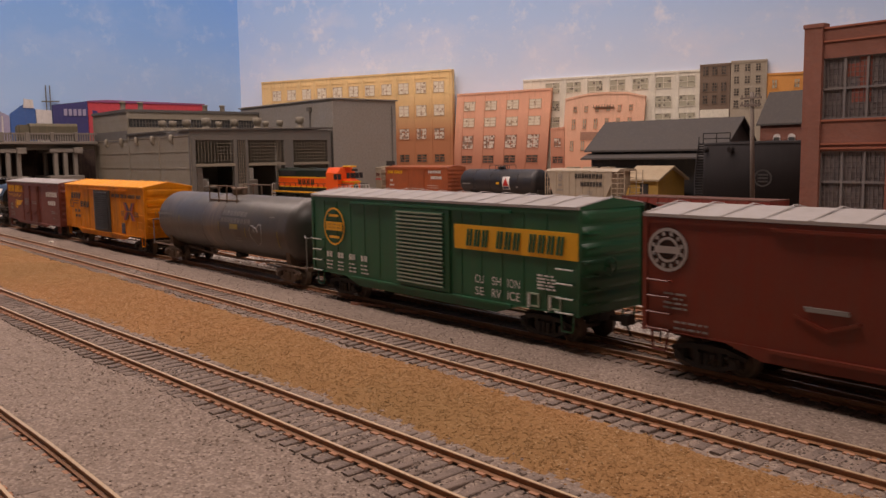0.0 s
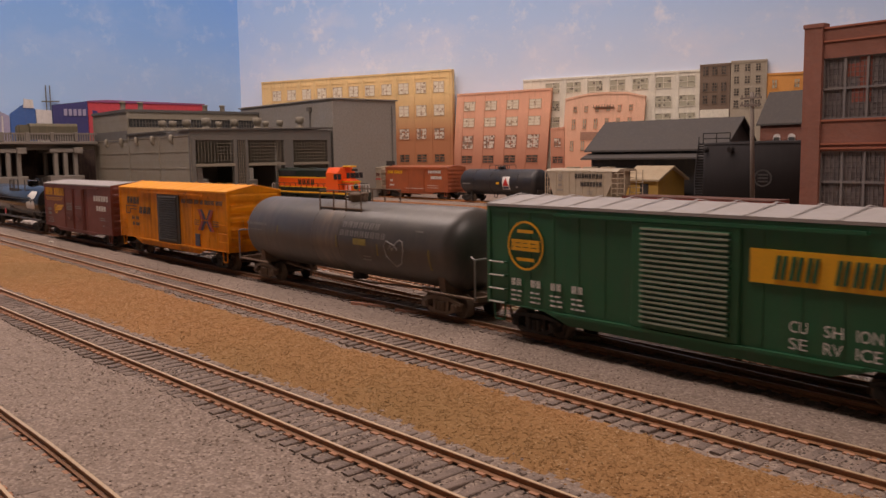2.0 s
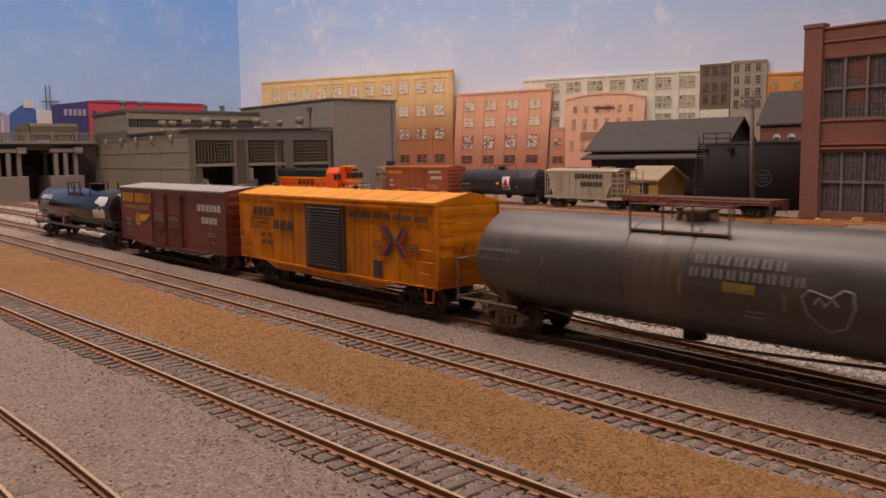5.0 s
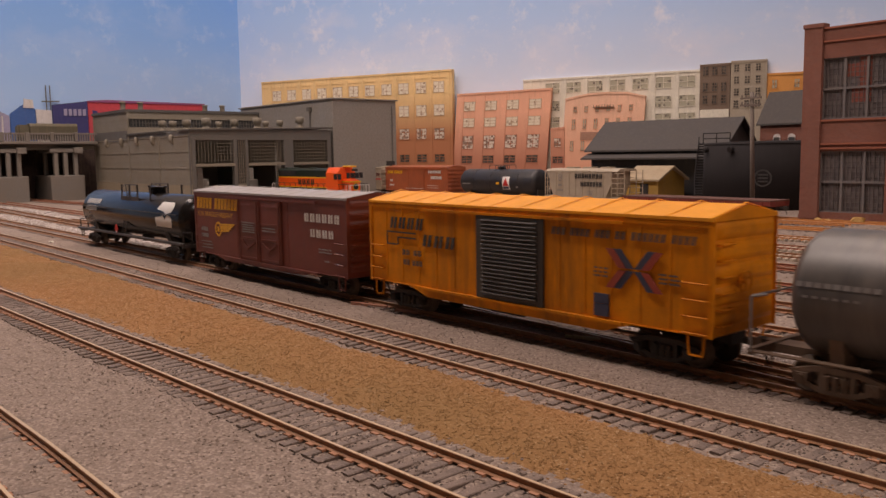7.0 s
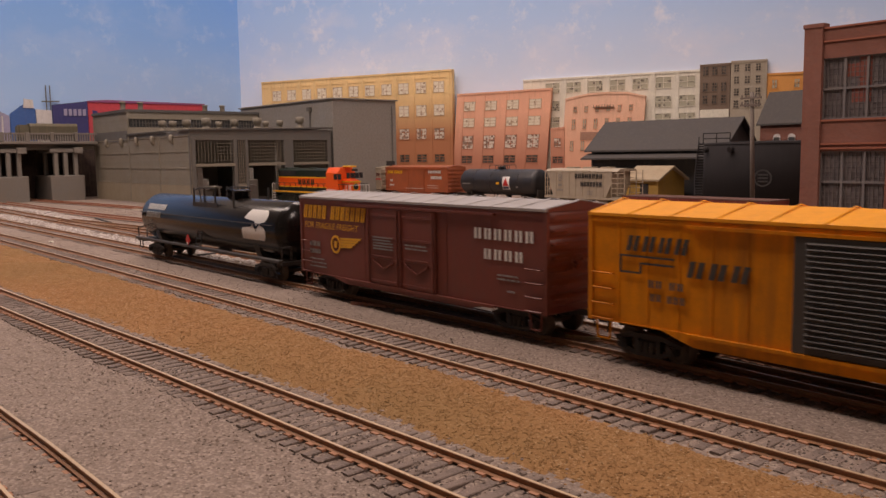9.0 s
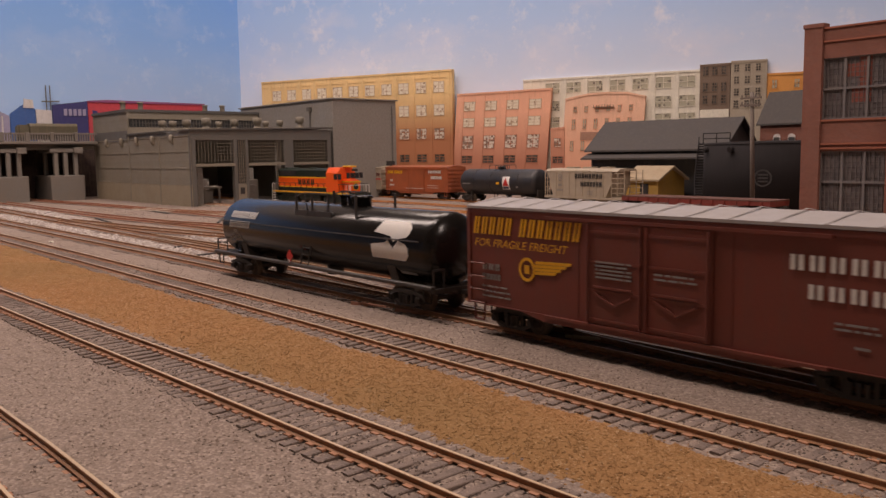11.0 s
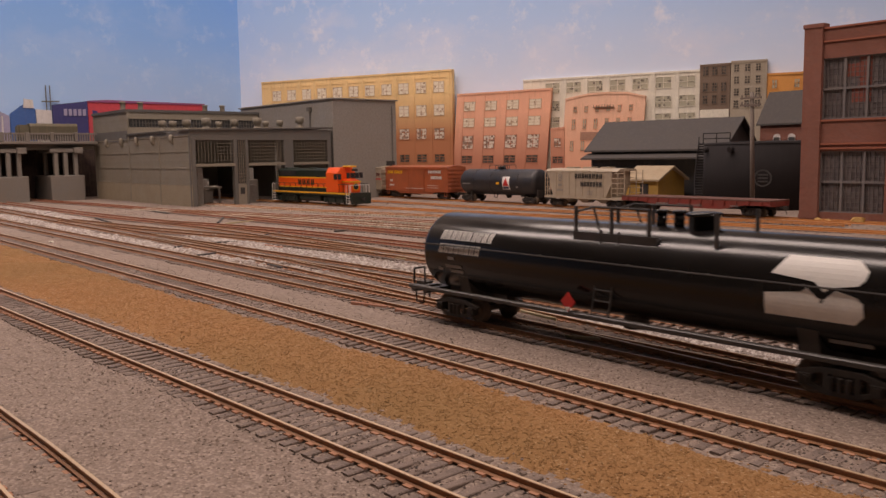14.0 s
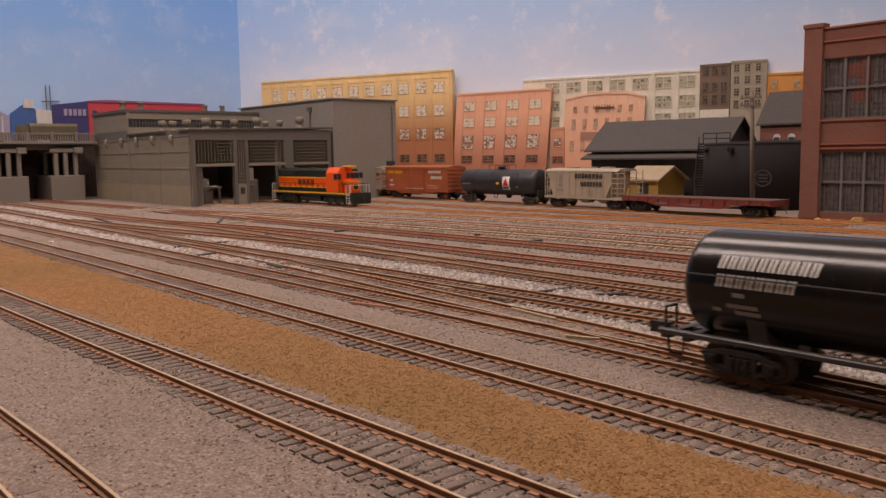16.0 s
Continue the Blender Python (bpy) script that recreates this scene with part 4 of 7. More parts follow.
west_card("storage_tank", "pale card storage tank on the backdrop", "tank", [(0.467 * K, -0.004), (0.496 * K, -0.004), (0.496 * K, wz(0.170)), (0.467 * K, wz(0.172))], M_PALE, 0.010)
west_card("harbour_print", "faded violet harbour print with pale streaks", "backdrop print", [(0.375 * K, -0.004), (0.419 * K, -0.004), (0.419 * K, wz(0.158)), (0.400 * K, wz(0.168)), (0.375 * K, wz(0.150))], M_MAUVE, 0.008,
          [("streak", [((0.380 + 0.008 * k) * K, wz(0.125)), ((0.383 + 0.008 * k) * K, wz(0.125)), ((0.392 + 0.005 * k) * K, wz(0.158)), ((0.390 + 0.005 * k) * K, wz(0.158))], M_PALE, "pale streak") for k in range(4)])
for y, z0, z1, m in ((0.424, 0.160, 0.186, M_PALE), (0.432, 0.165, 0.180, M_SEABLUE), (0.4375, 0.170, 0.192, M_PALE), (0.452, 0.186, 0.204, M_SEABLUE)):
    bm = bmesh.new()
    rod(bm, (-1.774, y * K, wz(z0) - 0.15), (-1.774, y * K, wz(z1)), 0.0013, 6)
    tagged(part("ship_mast", bm, m), "thin card ship mast in the harbour print", "mast", "harbour masts")
t = thing("mast", "thin dark twin mast above the bridge", "mast")
for y in (0.4685, 0.4760):
    bm = bmesh.new()
    rod(bm, (-1.755, y, -0.004), (-1.755, y, 0.214), 0.0011)
    part("post", bm, M_EHDARK, t)
bm = bmesh.new()
rod(bm, (-1.755, 0.460, 0.183), (-1.755, 0.492, 0.184), 0.0012)
part("crossarm", bm, M_EHDARK, t)


# ---- brick factory ----
def brick_material(name, rgb):
    m, nt, b = nodes_of(name)
    co = nt.nodes.new("ShaderNodeTexCoord").outputs["Object"]
    mp = nt.nodes.new("ShaderNodeMapping")
    mp.inputs["Rotation"].default_value = (math.pi / 2, 0, 0)
    nt.links.new(co, mp.inputs[0])
    br = nt.nodes.new("ShaderNodeTexBrick")
    br.inputs["Scale"].default_value = 1.0
    br.inputs["Brick Width"].default_value, br.inputs["Row Height"].default_value, br.inputs["Mortar Size"].default_value = 0.0027, 0.0010, 0.00013
    br.inputs["Color1"].default_value = (*rgb, 1)
    br.inputs["Color2"].default_value = (*[v * 0.72 for v in rgb], 1)
    br.inputs["Mortar"].default_value = (*[v * 0.6 + 0.08 for v in rgb], 1)
    nt.links.new(mp.outputs[0], br.inputs["Vector"])
    c = mix(nt, ramp(nt, noise_of(nt, 25, 6, 0.65, co), [(0.4, (0, 0, 0)), (0.8, (0.4,) * 3)]), br.outputs["Color"], [v * 0.5 for v in rgb])
    nt.links.new(c, b.inputs["Base Color"])
    b.inputs["Roughness"].default_value = 0.85
    bump(nt, b, br.outputs["Fac"], 0.3, 0.0002)
    return m


M_BRICK = brick_material("red_brown_brick", (0.27, 0.094, 0.058))
M_BRICKTRIM = card_material("red_brown_trim", (0.34, 0.115, 0.065))
M_FRAME = surface("grey_steel_sash", (0.165, 0.15, 0.15), 0.6, wear=0.2)
M_MILK = pane_material("grimy_panes", (0.15, 0.125, 0.122), (0.10, 0.083, 0.082), 0.6)
M_REDGLOW = card_material("painted_red_glow", (0.26, 0.07, 0.045))


def factory():
    t = thing("brick_factory", "red-brown brick factory with tall grid windows", "factory")
    Y = 0.830
    X0, bay = -0.428, 0.083
    bm = bmesh.new()
    box(bm, X0 + 0.001, 0.10, Y + 0.010, 1.02, -0.004, 0.186)
    part("shell", bm, M_BRICK, t)
    for k in range(6):
        x = X0 + bay * k
        bm = bmesh.new()
        box(bm, x, x + 0.0185, Y, Y + 0.010, -0.004, 0.1905)
        box(bm, x - 0.001, x + 0.0195, Y - 0.001, Y + 0.012, 0.1885, 0.1925)
        box(bm, x - 0.0006, x + 0.0191, Y - 0.0008, Y + 0.010, 0.0, 0.004)
        part("pier", bm, M_BRICK, t)
        a, b = x + 0.0185, x + bay
        for z0, z1, nm in ((-0.004, 0.0065, "sill_wall"), (0.0670, 0.0985, "spandrel"), (0.1580, 0.1870, "parapet")):
            bm = bmesh.new()
            box(bm, a, b, Y + 0.003, Y + 0.010, z0, z1)
            part(nm, bm, M_BRICK, t)
        for z in (0.0690, 0.0735, 0.0965, 0.1735, 0.1865):
            bm = bmesh.new()
            box(bm, a, b, Y + 0.0012, Y + 0.0035, z, z + 0.0016)
            part("moulding", bm, M_BRICKTRIM, t)
        for z0, z1 in ((0.0065, 0.0670), (0.0985, 0.1580)):
            w = grid_window(t, Y + 0.006, a, b, z0, z1, 15, 12, M_FRAME, M_MILK, "y", half=0.00024)
            bm = bmesh.new()
            lattice(bm, [a + (b - a) * i / 3 for i in range(4)], [z0, (z0 + z1) / 2, z1], 0.0011, lambda p, q, s: (p, Y + 0.0072 - 0.0030 * s, q))
            part("mullion", bm, M_FRAME, w)
            if k == 0 and z0 > 0.09:
                # red glow of the glass, painted as thin plates before the panes
                for xa, xb, za, zb in ((0.052, 0.0645, 0.128, 0.158), (0.040, 0.052, 0.139, 0.151), (0.046, 0.0645, 0.114, 0.128)):
                    bm = bmesh.new()
                    box(bm, X0 + xa, X0 + xb, Y + 0.0068, Y + 0.0070, za, zb)
                    part("red_blind", bm, M_REDGLOW, w, "red glow in the glass painted on a thin plate")
    return t


factory()


# ---- oil tank, warehouse, sheds, pole ----
def oil_tank():
    M = surface("charcoal_tank_plate", (0.028, 0.026, 0.028), 0.95, wear=0.2, dirt=(0.048, 0.044, 0.043), streak=True)
    M.node_tree.nodes["Principled BSDF"].inputs["Specular IOR Level"].default_value = 0.15
    t = thing("oil_tank", "large charcoal oil storage tank with outside stair", "storage tank")
    cx, cy, r, h = -0.556, 1.030, 0.096, 0.0785
    bm = bmesh.new()
    lathe(bm, [(-0.004, r), (h, r), (h + 0.001, r - 0.002), (h + 0.003, 0.002)], "z", 64, (cx, cy, 0))
    part("shell", bm, M, t)
    for z in (0.0770,):
        bm = bmesh.new()
        lathe(bm, [(z - 0.0005, r + 0.0004), (z + 0.0005, r + 0.0004)], "z", 64, (cx, cy, 0))
        part("seam", bm, M, t)
    n = 22
    for k in range(n):
        a = radians(196 + 26 * (k / n) ** 1.6)
        z = 0.002 + (h - 0.002) * (n - k) / n
        bm = bmesh.new()
        c, s = math.cos(a), math.sin(a)
        for f in (0, 1):
            p = (cx + (r + 0.001 + 0.010 * f) * c, cy + (r + 0.001 + 0.010 * f) * s)
            q = (cx + (r + 0.001 + 0.010 * (1 - f)) * c, cy + (r + 0.001 + 0.010 * (1 - f)) * s)
            if not f:
                rod(bm, (*p, z), (*q, z), 0.0012, 5)
        part("stair_tread", bm, M, t)
    bm = bmesh.new()
    pts, low = [], []
    for k in range(n + 1):
        a = radians(196 + 26 * (k / n) ** 1.6)
        z = 0.002 + (h - 0.002) * (n - k) / n
        pts.append((cx + (r + 0.011) * math.cos(a), cy + (r + 0.011) * math.sin(a), z + 0.010))
        low.append((pts[-1][0], pts[-1][1], z))
    bars(bm, pts, 0.0006, 5)
    bars(bm, low, 0.0006, 5)
    for a, b in list(zip(pts, low))[::3]:
        rod(bm, a, b, 0.0005, 5)
    part("stair_railing", bm, M, t)
    bm = bmesh.new()
    for x in (-0.652, -0.632, -0.612):
        rod(bm, (x, 1.0, h - 0.001), (x, 1.0, h + 0.014), 0.0007, 5)
    for z in (h + 0.007, h + 0.014):
        rod(bm, (-0.652, 1.0, z), (-0.612, 1.0, z), 0.0006, 5)
    part("top_railing", bm, M, t)
    for a in (232, 262):
        bm = bmesh.new()
        c, s = math.cos(radians(a)), math.sin(radians(a))
        rod(bm, (cx + r * c, cy + r * s, 0.071), (cx + (r + 0.005) * c, cy + (r + 0.005) * s, 0.070), 0.0036, 10)
        part("vent", bm, M, t)
    bm = bmesh.new()
    a = radians(286)
    for k in range(24):
        q = []
        for b in (2 * math.pi * k / 24, 2 * math.pi * (k + 1) / 24):
            for rr in (0.0085, 0.0105):
                aa = a + rr * math.cos(b) / r
                q.append(bm.verts.new((cx + (r + 0.0006) * math.cos(aa), cy + (r + 0.0006) * math.sin(aa), 0.036 + rr * math.sin(b))))
        bm.faces.new((q[0], q[1], q[3], q[2]))
    for z in (0.032, 0.036, 0.040):
        aa, ab = a - 0.006 / r, a + 0.006 / r
        v = [bm.verts.new((cx + (r + 0.0006) * math.cos(p), cy + (r + 0.0006) * math.sin(p), zz)) for p, zz in ((aa, z - 0.001), (ab, z - 0.001), (ab, z + 0.001), (aa, z + 0.001))]
        bm.faces.new(v)
    part("round_emblem", bm, surface("faded_emblem_grey", (0.075, 0.07, 0.068), 0.9, wear=0.5, dirt=(0.03, 0.028, 0.028)), t, "faded grey round emblem")


oil_tank()


def gable_house(name, label, cat, m, w, d, he, hr, roof_mat, wall_mat, over=0.008, thick=0.0025):
    """Ridge along local x; the -y slope looks at the yard."""
    t = thing(name, label, cat, at=m)
    bm = bmesh.new()
    prism(bm, [(0, -0.004), (d, -0.004), (d, he), (d / 2, hr - 0.002), (0, he)], "x", 0, w)
    part("shell", bm, wall_mat, t)
    k = (hr - he) / (d / 2)
    for s in (0, 1):
        bm = bmesh.new()
        o = [(-over, he - over * k), (d / 2, hr), (d / 2, hr + thick), (-over, he - over * k + thick)]
        if s:
            o = [(d - y, z) for y, z in o][::-1]
        prism(bm, o, "x", -over, w + over)
        part("roof_slope", bm, roof_mat, t)
    return t


M_SLATE = surface("charcoal_roof_sheet", (0.068, 0.06, 0.057), 0.85, wear=0.35, dirt=(0.13, 0.115, 0.10), fine=700, broad=30)
M_OCHREWALL = surface("mustard_siding", (0.45, 0.27, 0.05), 0.7, wear=0.25)
M_TANROOF = surface("tan_shed_roof", (0.40, 0.31, 0.20), 0.85, wear=0.3, streak=False)
w = gable_house("warehouse", "long dark warehouse with charcoal pitched roof", "warehouse", pose(-0.856, 1.012, 0, 0, 0, 9), 0.208, 0.11, 0.0755, 0.1145, M_SLATE, M_BLACK)
bm = bmesh.new()
prism(bm, [(-0.022, 0.0585), (0.001, 0.0655), (0.001, 0.0680), (-0.022, 0.0610)], "x", -0.006, 0.214)
part("canopy", bm, M_SLATE, w, "lean-to canopy below the roof")
s = gable_house("shed", "mustard yellow shed with tan roof", "shed", pose(-0.742, 0.952, 0, 0, 0, 0), 0.053, 0.06, 0.032, 0.0475, M_TANROOF, M_OCHREWALL, 0.005)
for x in (0.024,):
    bm = bmesh.new()
    box(bm, x, x + 0.013, -0.0012, 0.001, 0.002, 0.026)
    part("door", bm, M_BLACK, s, "dark doorway")
b = gable_house("brick_house", "small dark red brick house with slate roof", "house", pose(-0.647, 1.135, 0, 0, 0, 0), 0.13, 0.06, 0.1095, 0.1505, M_SLATE, M_BRICK, 0.004)
for x in (0.0205, 0.0425, 0.0645):
    bm = bmesh.new()
    box(bm, x, x + 0.011, -0.0010, 0.001, 0.070, 0.0862)
    rod(bm, (x + 0.0055, -0.0010, 0.0862), (x + 0.0055, 0.001, 0.0862), 0.0055, 14)
    p = part("window", bm, M_PALE, b, "arched white-framed window")
    bm = bmesh.new()
    box(bm, x + 0.0015, x + 0.0095, -0.0016, -0.0008, 0.071, 0.0870)
    part("pane", bm, M_GLASS, p)

t = thing("utility_pole", "grey wooden utility pole with two crossarms", "utility pole")
M_POLE = surface("grey_weathered_pole", (0.17, 0.14, 0.12), 0.85, wear=0.3)
bm = bmesh.new()
rod(bm, (-0.523, 0.905, GROUND), (-0.527, 0.905, 0.136), 0.0030, 10, 0.0022)
part("pole", bm, M_POLE, t)
for z in (0.129, 0.121):
    bm = bmesh.new()
    box(bm, -0.540, -0.514, 0.9015, 0.9030, z - 0.0010, z + 0.0010)
    a = part("crossarm", bm, M_POLE, t)
    for x in (-0.538, -0.533, -0.521, -0.516):
        bm = bmesh.new()
        rod(bm, (x, 0.9022, z + 0.001), (x, 0.9022, z + 0.004), 0.0008, 6)
        part("insulator", bm, M_POLE, a)
# ---- railway cars; local x along the car from its left end, y across (the camera's side is -y), z from the rail tops ----
def paint(name, rgb, rough=0.45, wear=0.3, dirt=(0.10, 0.075, 0.055), relief=0.05, **kw):
    return surface(name, rgb, rough, wear=wear, dirt=dirt, fine=1400, broad=60, relief=relief, spread=0.06, **kw)


M_GREEN = paint("dark_green_paint", (0.014, 0.118, 0.052), 0.42, 0.2)
M_YELLOW = paint("golden_yellow_paint", (0.86, 0.44, 0.012), 0.45, 0.12)
M_ORANGE = paint("weathered_orange_yellow_paint", (0.80, 0.275, 0.005), 0.5, 0.5, (0.24, 0.095, 0.018), shine=0.12)
M_ORANGEROOF = paint("sunny_orange_roof_paint", (0.88, 0.36, 0.016), 0.5, 0.3, (0.5, 0.22, 0.05), shine=0.2)
M_OXIDE = paint("brown_oxide_paint", (0.185, 0.042, 0.028), 0.5, 0.25)
M_REDOX = paint("red_oxide_paint", (0.178, 0.023, 0.009), 0.42, 0.25)
M_SPRED = paint("rust_red_paint", (0.40, 0.098, 0.032), 0.5, 0.3)
M_ROOFGREY = paint("galvanised_roof_grey", (0.40, 0.37, 0.36), 0.5, 0.35, (0.26, 0.23, 0.21), streak=False)
M_PALEEDGE = paint("pale_plate_and_glint", (0.34, 0.40, 0.30), 0.6, 0.2)
M_DOORGREY = paint("sooty_door_grey", (0.055, 0.05, 0.045), 0.5, 0.25)
M_TANKGREY = paint("soot_weathered_grey_black", (0.052, 0.048, 0.046), 0.43, 0.55, (0.125, 0.102, 0.085), relief=0.02, shine=0.75)
M_TANKBLACK = paint("glossy_black_paint", (0.008, 0.007, 0.007), 0.2, 0.03, relief=0.0, shine=0.36)
M_DUSTBLACK = paint("dusty_black_paint", (0.035, 0.032, 0.03), 0.45, 0.4, (0.10, 0.085, 0.075))


def stain(m, x, width, rgb):
    """A vertical run of dirt down a painted body about the length x, ragged at its edges."""
    nt = m.node_tree
    sock = nt.nodes["Principled BSDF"].inputs["Base Color"]
    old = sock.links[0].from_socket
    co = nt.nodes.new("ShaderNodeTexCoord").outputs["Object"]
    sep = nt.nodes.new("ShaderNodeSeparateXYZ")
    nt.links.new(co, sep.inputs[0])
    soft = nt.nodes.new("ShaderNodeMath")
    soft.operation, soft.inputs[1].default_value = "SUBTRACT", x
    nt.links.new(sep.outputs["X"], soft.inputs[0])
    far = nt.nodes.new("ShaderNodeMath")
    far.operation = "ABSOLUTE"
    nt.links.new(soft.outputs[0], far.inputs[0])
    mr = nt.nodes.new("ShaderNodeMapRange")
    mr.inputs[1].default_value, mr.inputs[2].default_value, mr.inputs[3].default_value, mr.inputs[4].default_value = 0.0, width, 1.0, 0.0
    nt.links.new(far.outputs[0], mr.inputs[0])
    grain = ramp(nt, noise_of(nt, 330, 5, 0.65, co, (1, 0.3, 0.12)), [(0.35, (0, 0, 0)), (0.7, (0.9,) * 3)])
    fac = mix(nt, 1.0, mr.outputs[0], grain, "MULTIPLY")
    nt.links.new(mix(nt, fac, old, rgb), sock)


stain(M_TANKGREY, 0.093, 0.016, (0.20, 0.14, 0.09))
stain(M_TANKGREY, 0.030, 0.020, (0.13, 0.11, 0.095))
stain(M_ORANGE, 0.118, 0.016, (0.20, 0.085, 0.02))
stain(M_ORANGE, 0.060, 0.022, (0.34, 0.13, 0.02))
M_FARBLACK = paint("satin_black_paint", (0.02, 0.02, 0.024), 0.4, 0.25)
M_UNDER = surface("dark_underframe", (0.022, 0.019, 0.017), 0.7, wear=0.35, dirt=(0.11, 0.08, 0.06))
M_RUSTY = surface("dusty_rust_brown", (0.15, 0.10, 0.07), 0.8, wear=0.5, dirt=(0.28, 0.2, 0.14))
M_WHEEL = surface("brown_wheel_steel", (0.10, 0.07, 0.05), 0.55, 0.3, wear=0.3)
M_MARKW = paint("white_marking", (0.78, 0.76, 0.72), 0.5, 0.12)
M_MARKB = paint("black_marking", (0.015, 0.015, 0.017), 0.5, 0.1)
M_MARKR = paint("red_marking", (0.60, 0.03, 0.025), 0.45, 0.08)
M_MARKBLUE = paint("navy_blue_marking", (0.045, 0.055, 0.11), 0.5, 0.3)
M_FADEDRED = paint("faded_red_marking", (0.38, 0.055, 0.03), 0.5, 0.35)
M_GREYMARK = paint("faded_grey_marking", (0.28, 0.27, 0.26), 0.6, 0.3)
M_FAINT = paint("faint_grey_marking", (0.23, 0.215, 0.205), 0.6, 0.4)
M_BNOR = paint("bright_orange_paint", (0.95, 0.118, 0.006), 0.35, 0.08)
M_LOCOGREEN = paint("very_dark_green_paint", (0.010, 0.02, 0.014), 0.45, 0.15)
M_CREAM = paint("pale_tan_grey_paint", (0.46, 0.38, 0.28), 0.5, 0.35, (0.25, 0.2, 0.15))
M_FLATRED = paint("dull_red_paint", (0.25, 0.036, 0.024), 0.55, 0.35)
M_DECK = surface("reddish_wood_deck", (0.15, 0.065, 0.048), 0.85, wear=0.4, dirt=(0.18, 0.12, 0.10))
M_CABGLASS = surface("dark_cab_glass", (0.03, 0.03, 0.035), 0.12, wear=0.05, streak=False)

WHEEL_R = 0.0050
WHEELSETS = []


def sideframe(bm, y, s):
    """One cast truck side with its arch, springs and journal boxes."""
    prism(bm, [(-0.0135, 0.0070), (-0.0125, 0.0058), (-0.006, 0.0074), (0.006, 0.0074), (0.0125, 0.0058), (0.0135, 0.0070), (0.006, 0.0090), (-0.006, 0.0090)], "y", y - 0.0008, y + 0.0008)
    prism(bm, [(-0.0110, 0.0038), (-0.0045, 0.0014), (0.0045, 0.0014), (0.0110, 0.0038), (0.0110, 0.0052), (0.0042, 0.0028), (-0.0042, 0.0028), (-0.0110, 0.0052)], "y", y - 0.0008, y + 0.0008)
    for x in (-0.0043, 0.0043):
        box(bm, x - 0.0008, x + 0.0008, y - 0.0007, y + 0.0007, 0.0022, 0.0080)
    for x in (-0.0097, 0.0097):
        box(bm, x - 0.0017, x + 0.0017, y - 0.0016, y + 0.0016, 0.0034, 0.0066)
        rod(bm, (x, y, 0.005), (x, y + s * 0.0024, 0.005), 0.0013, 8)
    for x in (-0.0024, 0.0, 0.0024):
        rod(bm, (x, y + s * 0.0013, 0.0028), (x, y + s * 0.0013, 0.0068), 0.0009, 6)


def wheelset_mesh(detail):
    bm = bmesh.new()
    n = 20 if detail else 12
    for s in (-1, 1):
        lathe(bm, [(s * 0.0071, 0.0012), (s * 0.0072, 0.0056), (s * 0.0079, 0.0056), (s * 0.0081, WHEEL_R), (s * 0.0098, WHEEL_R * 0.985), (s * 0.0099, 0.0042), (s * 0.0093, 0.0039), (s * 0.0093, 0.0018), (s * 0.0100, 0.0014)], "y", n)
        for k in range(4):
            a = k * math.pi / 2
            rod(bm, (0.0029 * math.cos(a), s * 0.0092, 0.0029 * math.sin(a)), (0.0029 * math.cos(a), s * 0.00965, 0.0029 * math.sin(a)), 0.0006, 6)
    rod(bm, (0, -0.0125, 0), (0, 0.0125, 0), 0.0011, 8)
    return mesh_of("wheelset", bm, M_WHEEL)


WS_MESH = wheelset_mesh(True)


def trucks(car, xs, mat, moving):
    for x in xs:
        bm = bmesh.new()
        for s in (-1, 1):
            sideframe(bm, s * 0.0125, s)
        box(bm, -0.0028, 0.0028, -0.0122, 0.0122, 0.005, 0.0092)
        rod(bm, (0, 0, 0.009), (0, 0, 0.0125), 0.004, 10)
        t = part("truck", bm, mat, car, "cast truck frame with springs", pose(x, 0, 0))
        for dx in (-0.0097, 0.0097):
            w = new("wheelset", WS_MESH)
            w.parent, w.matrix_basis = t, pose(dx, 0, WHEEL_R)
            if moving:
                WHEELSETS.append((w, dx))


def couplers(car, L, mat, out=0.0085):
    for s, x in ((-1, 0.0), (1, L)):
        bm = bmesh.new()
        box(bm, min(x, x + s * 0.006), max(x, x + s * 0.006), -0.0012, 0.0012, 0.0086, 0.0104)
        prism(bm, [(x + s * 0.005, -0.0018), (x + s * out, -0.0024), (x + s * out, -0.001), (x + s * (out - 0.0015), 0.0004), (x + s * out, 0.0022), (x + s * 0.0055, 0.0022)], "z", 0.0076, 0.0114)
        rod(bm, (x + s * 0.006, 0.0005, 0.008), (x + s * 0.0072, 0.0015, 0.0035), 0.0004, 5)
        part("coupler", bm, mat, car, "knuckle coupler")


def ladder(car, x0, x1, zs, y, s, mat, n=6):
    bm = bmesh.new()
    for z in zs:
        bars(bm, [(x0, y, z), (x0, y + s * 0.0011, z), (x1, y + s * 0.0011, z), (x1, y, z)], 0.00033, n)
    part("ladder", bm, mat, car)


def stirrup(car, x, y, mat, z=0.0115):
    bm = bmesh.new()
    bars(bm, [(x - 0.003, y, z), (x - 0.0024, y, z - 0.006), (x + 0.0024, y, z - 0.006), (x + 0.003, y, z)], 0.0004, 5)
    part("sill_step", bm, mat, car)


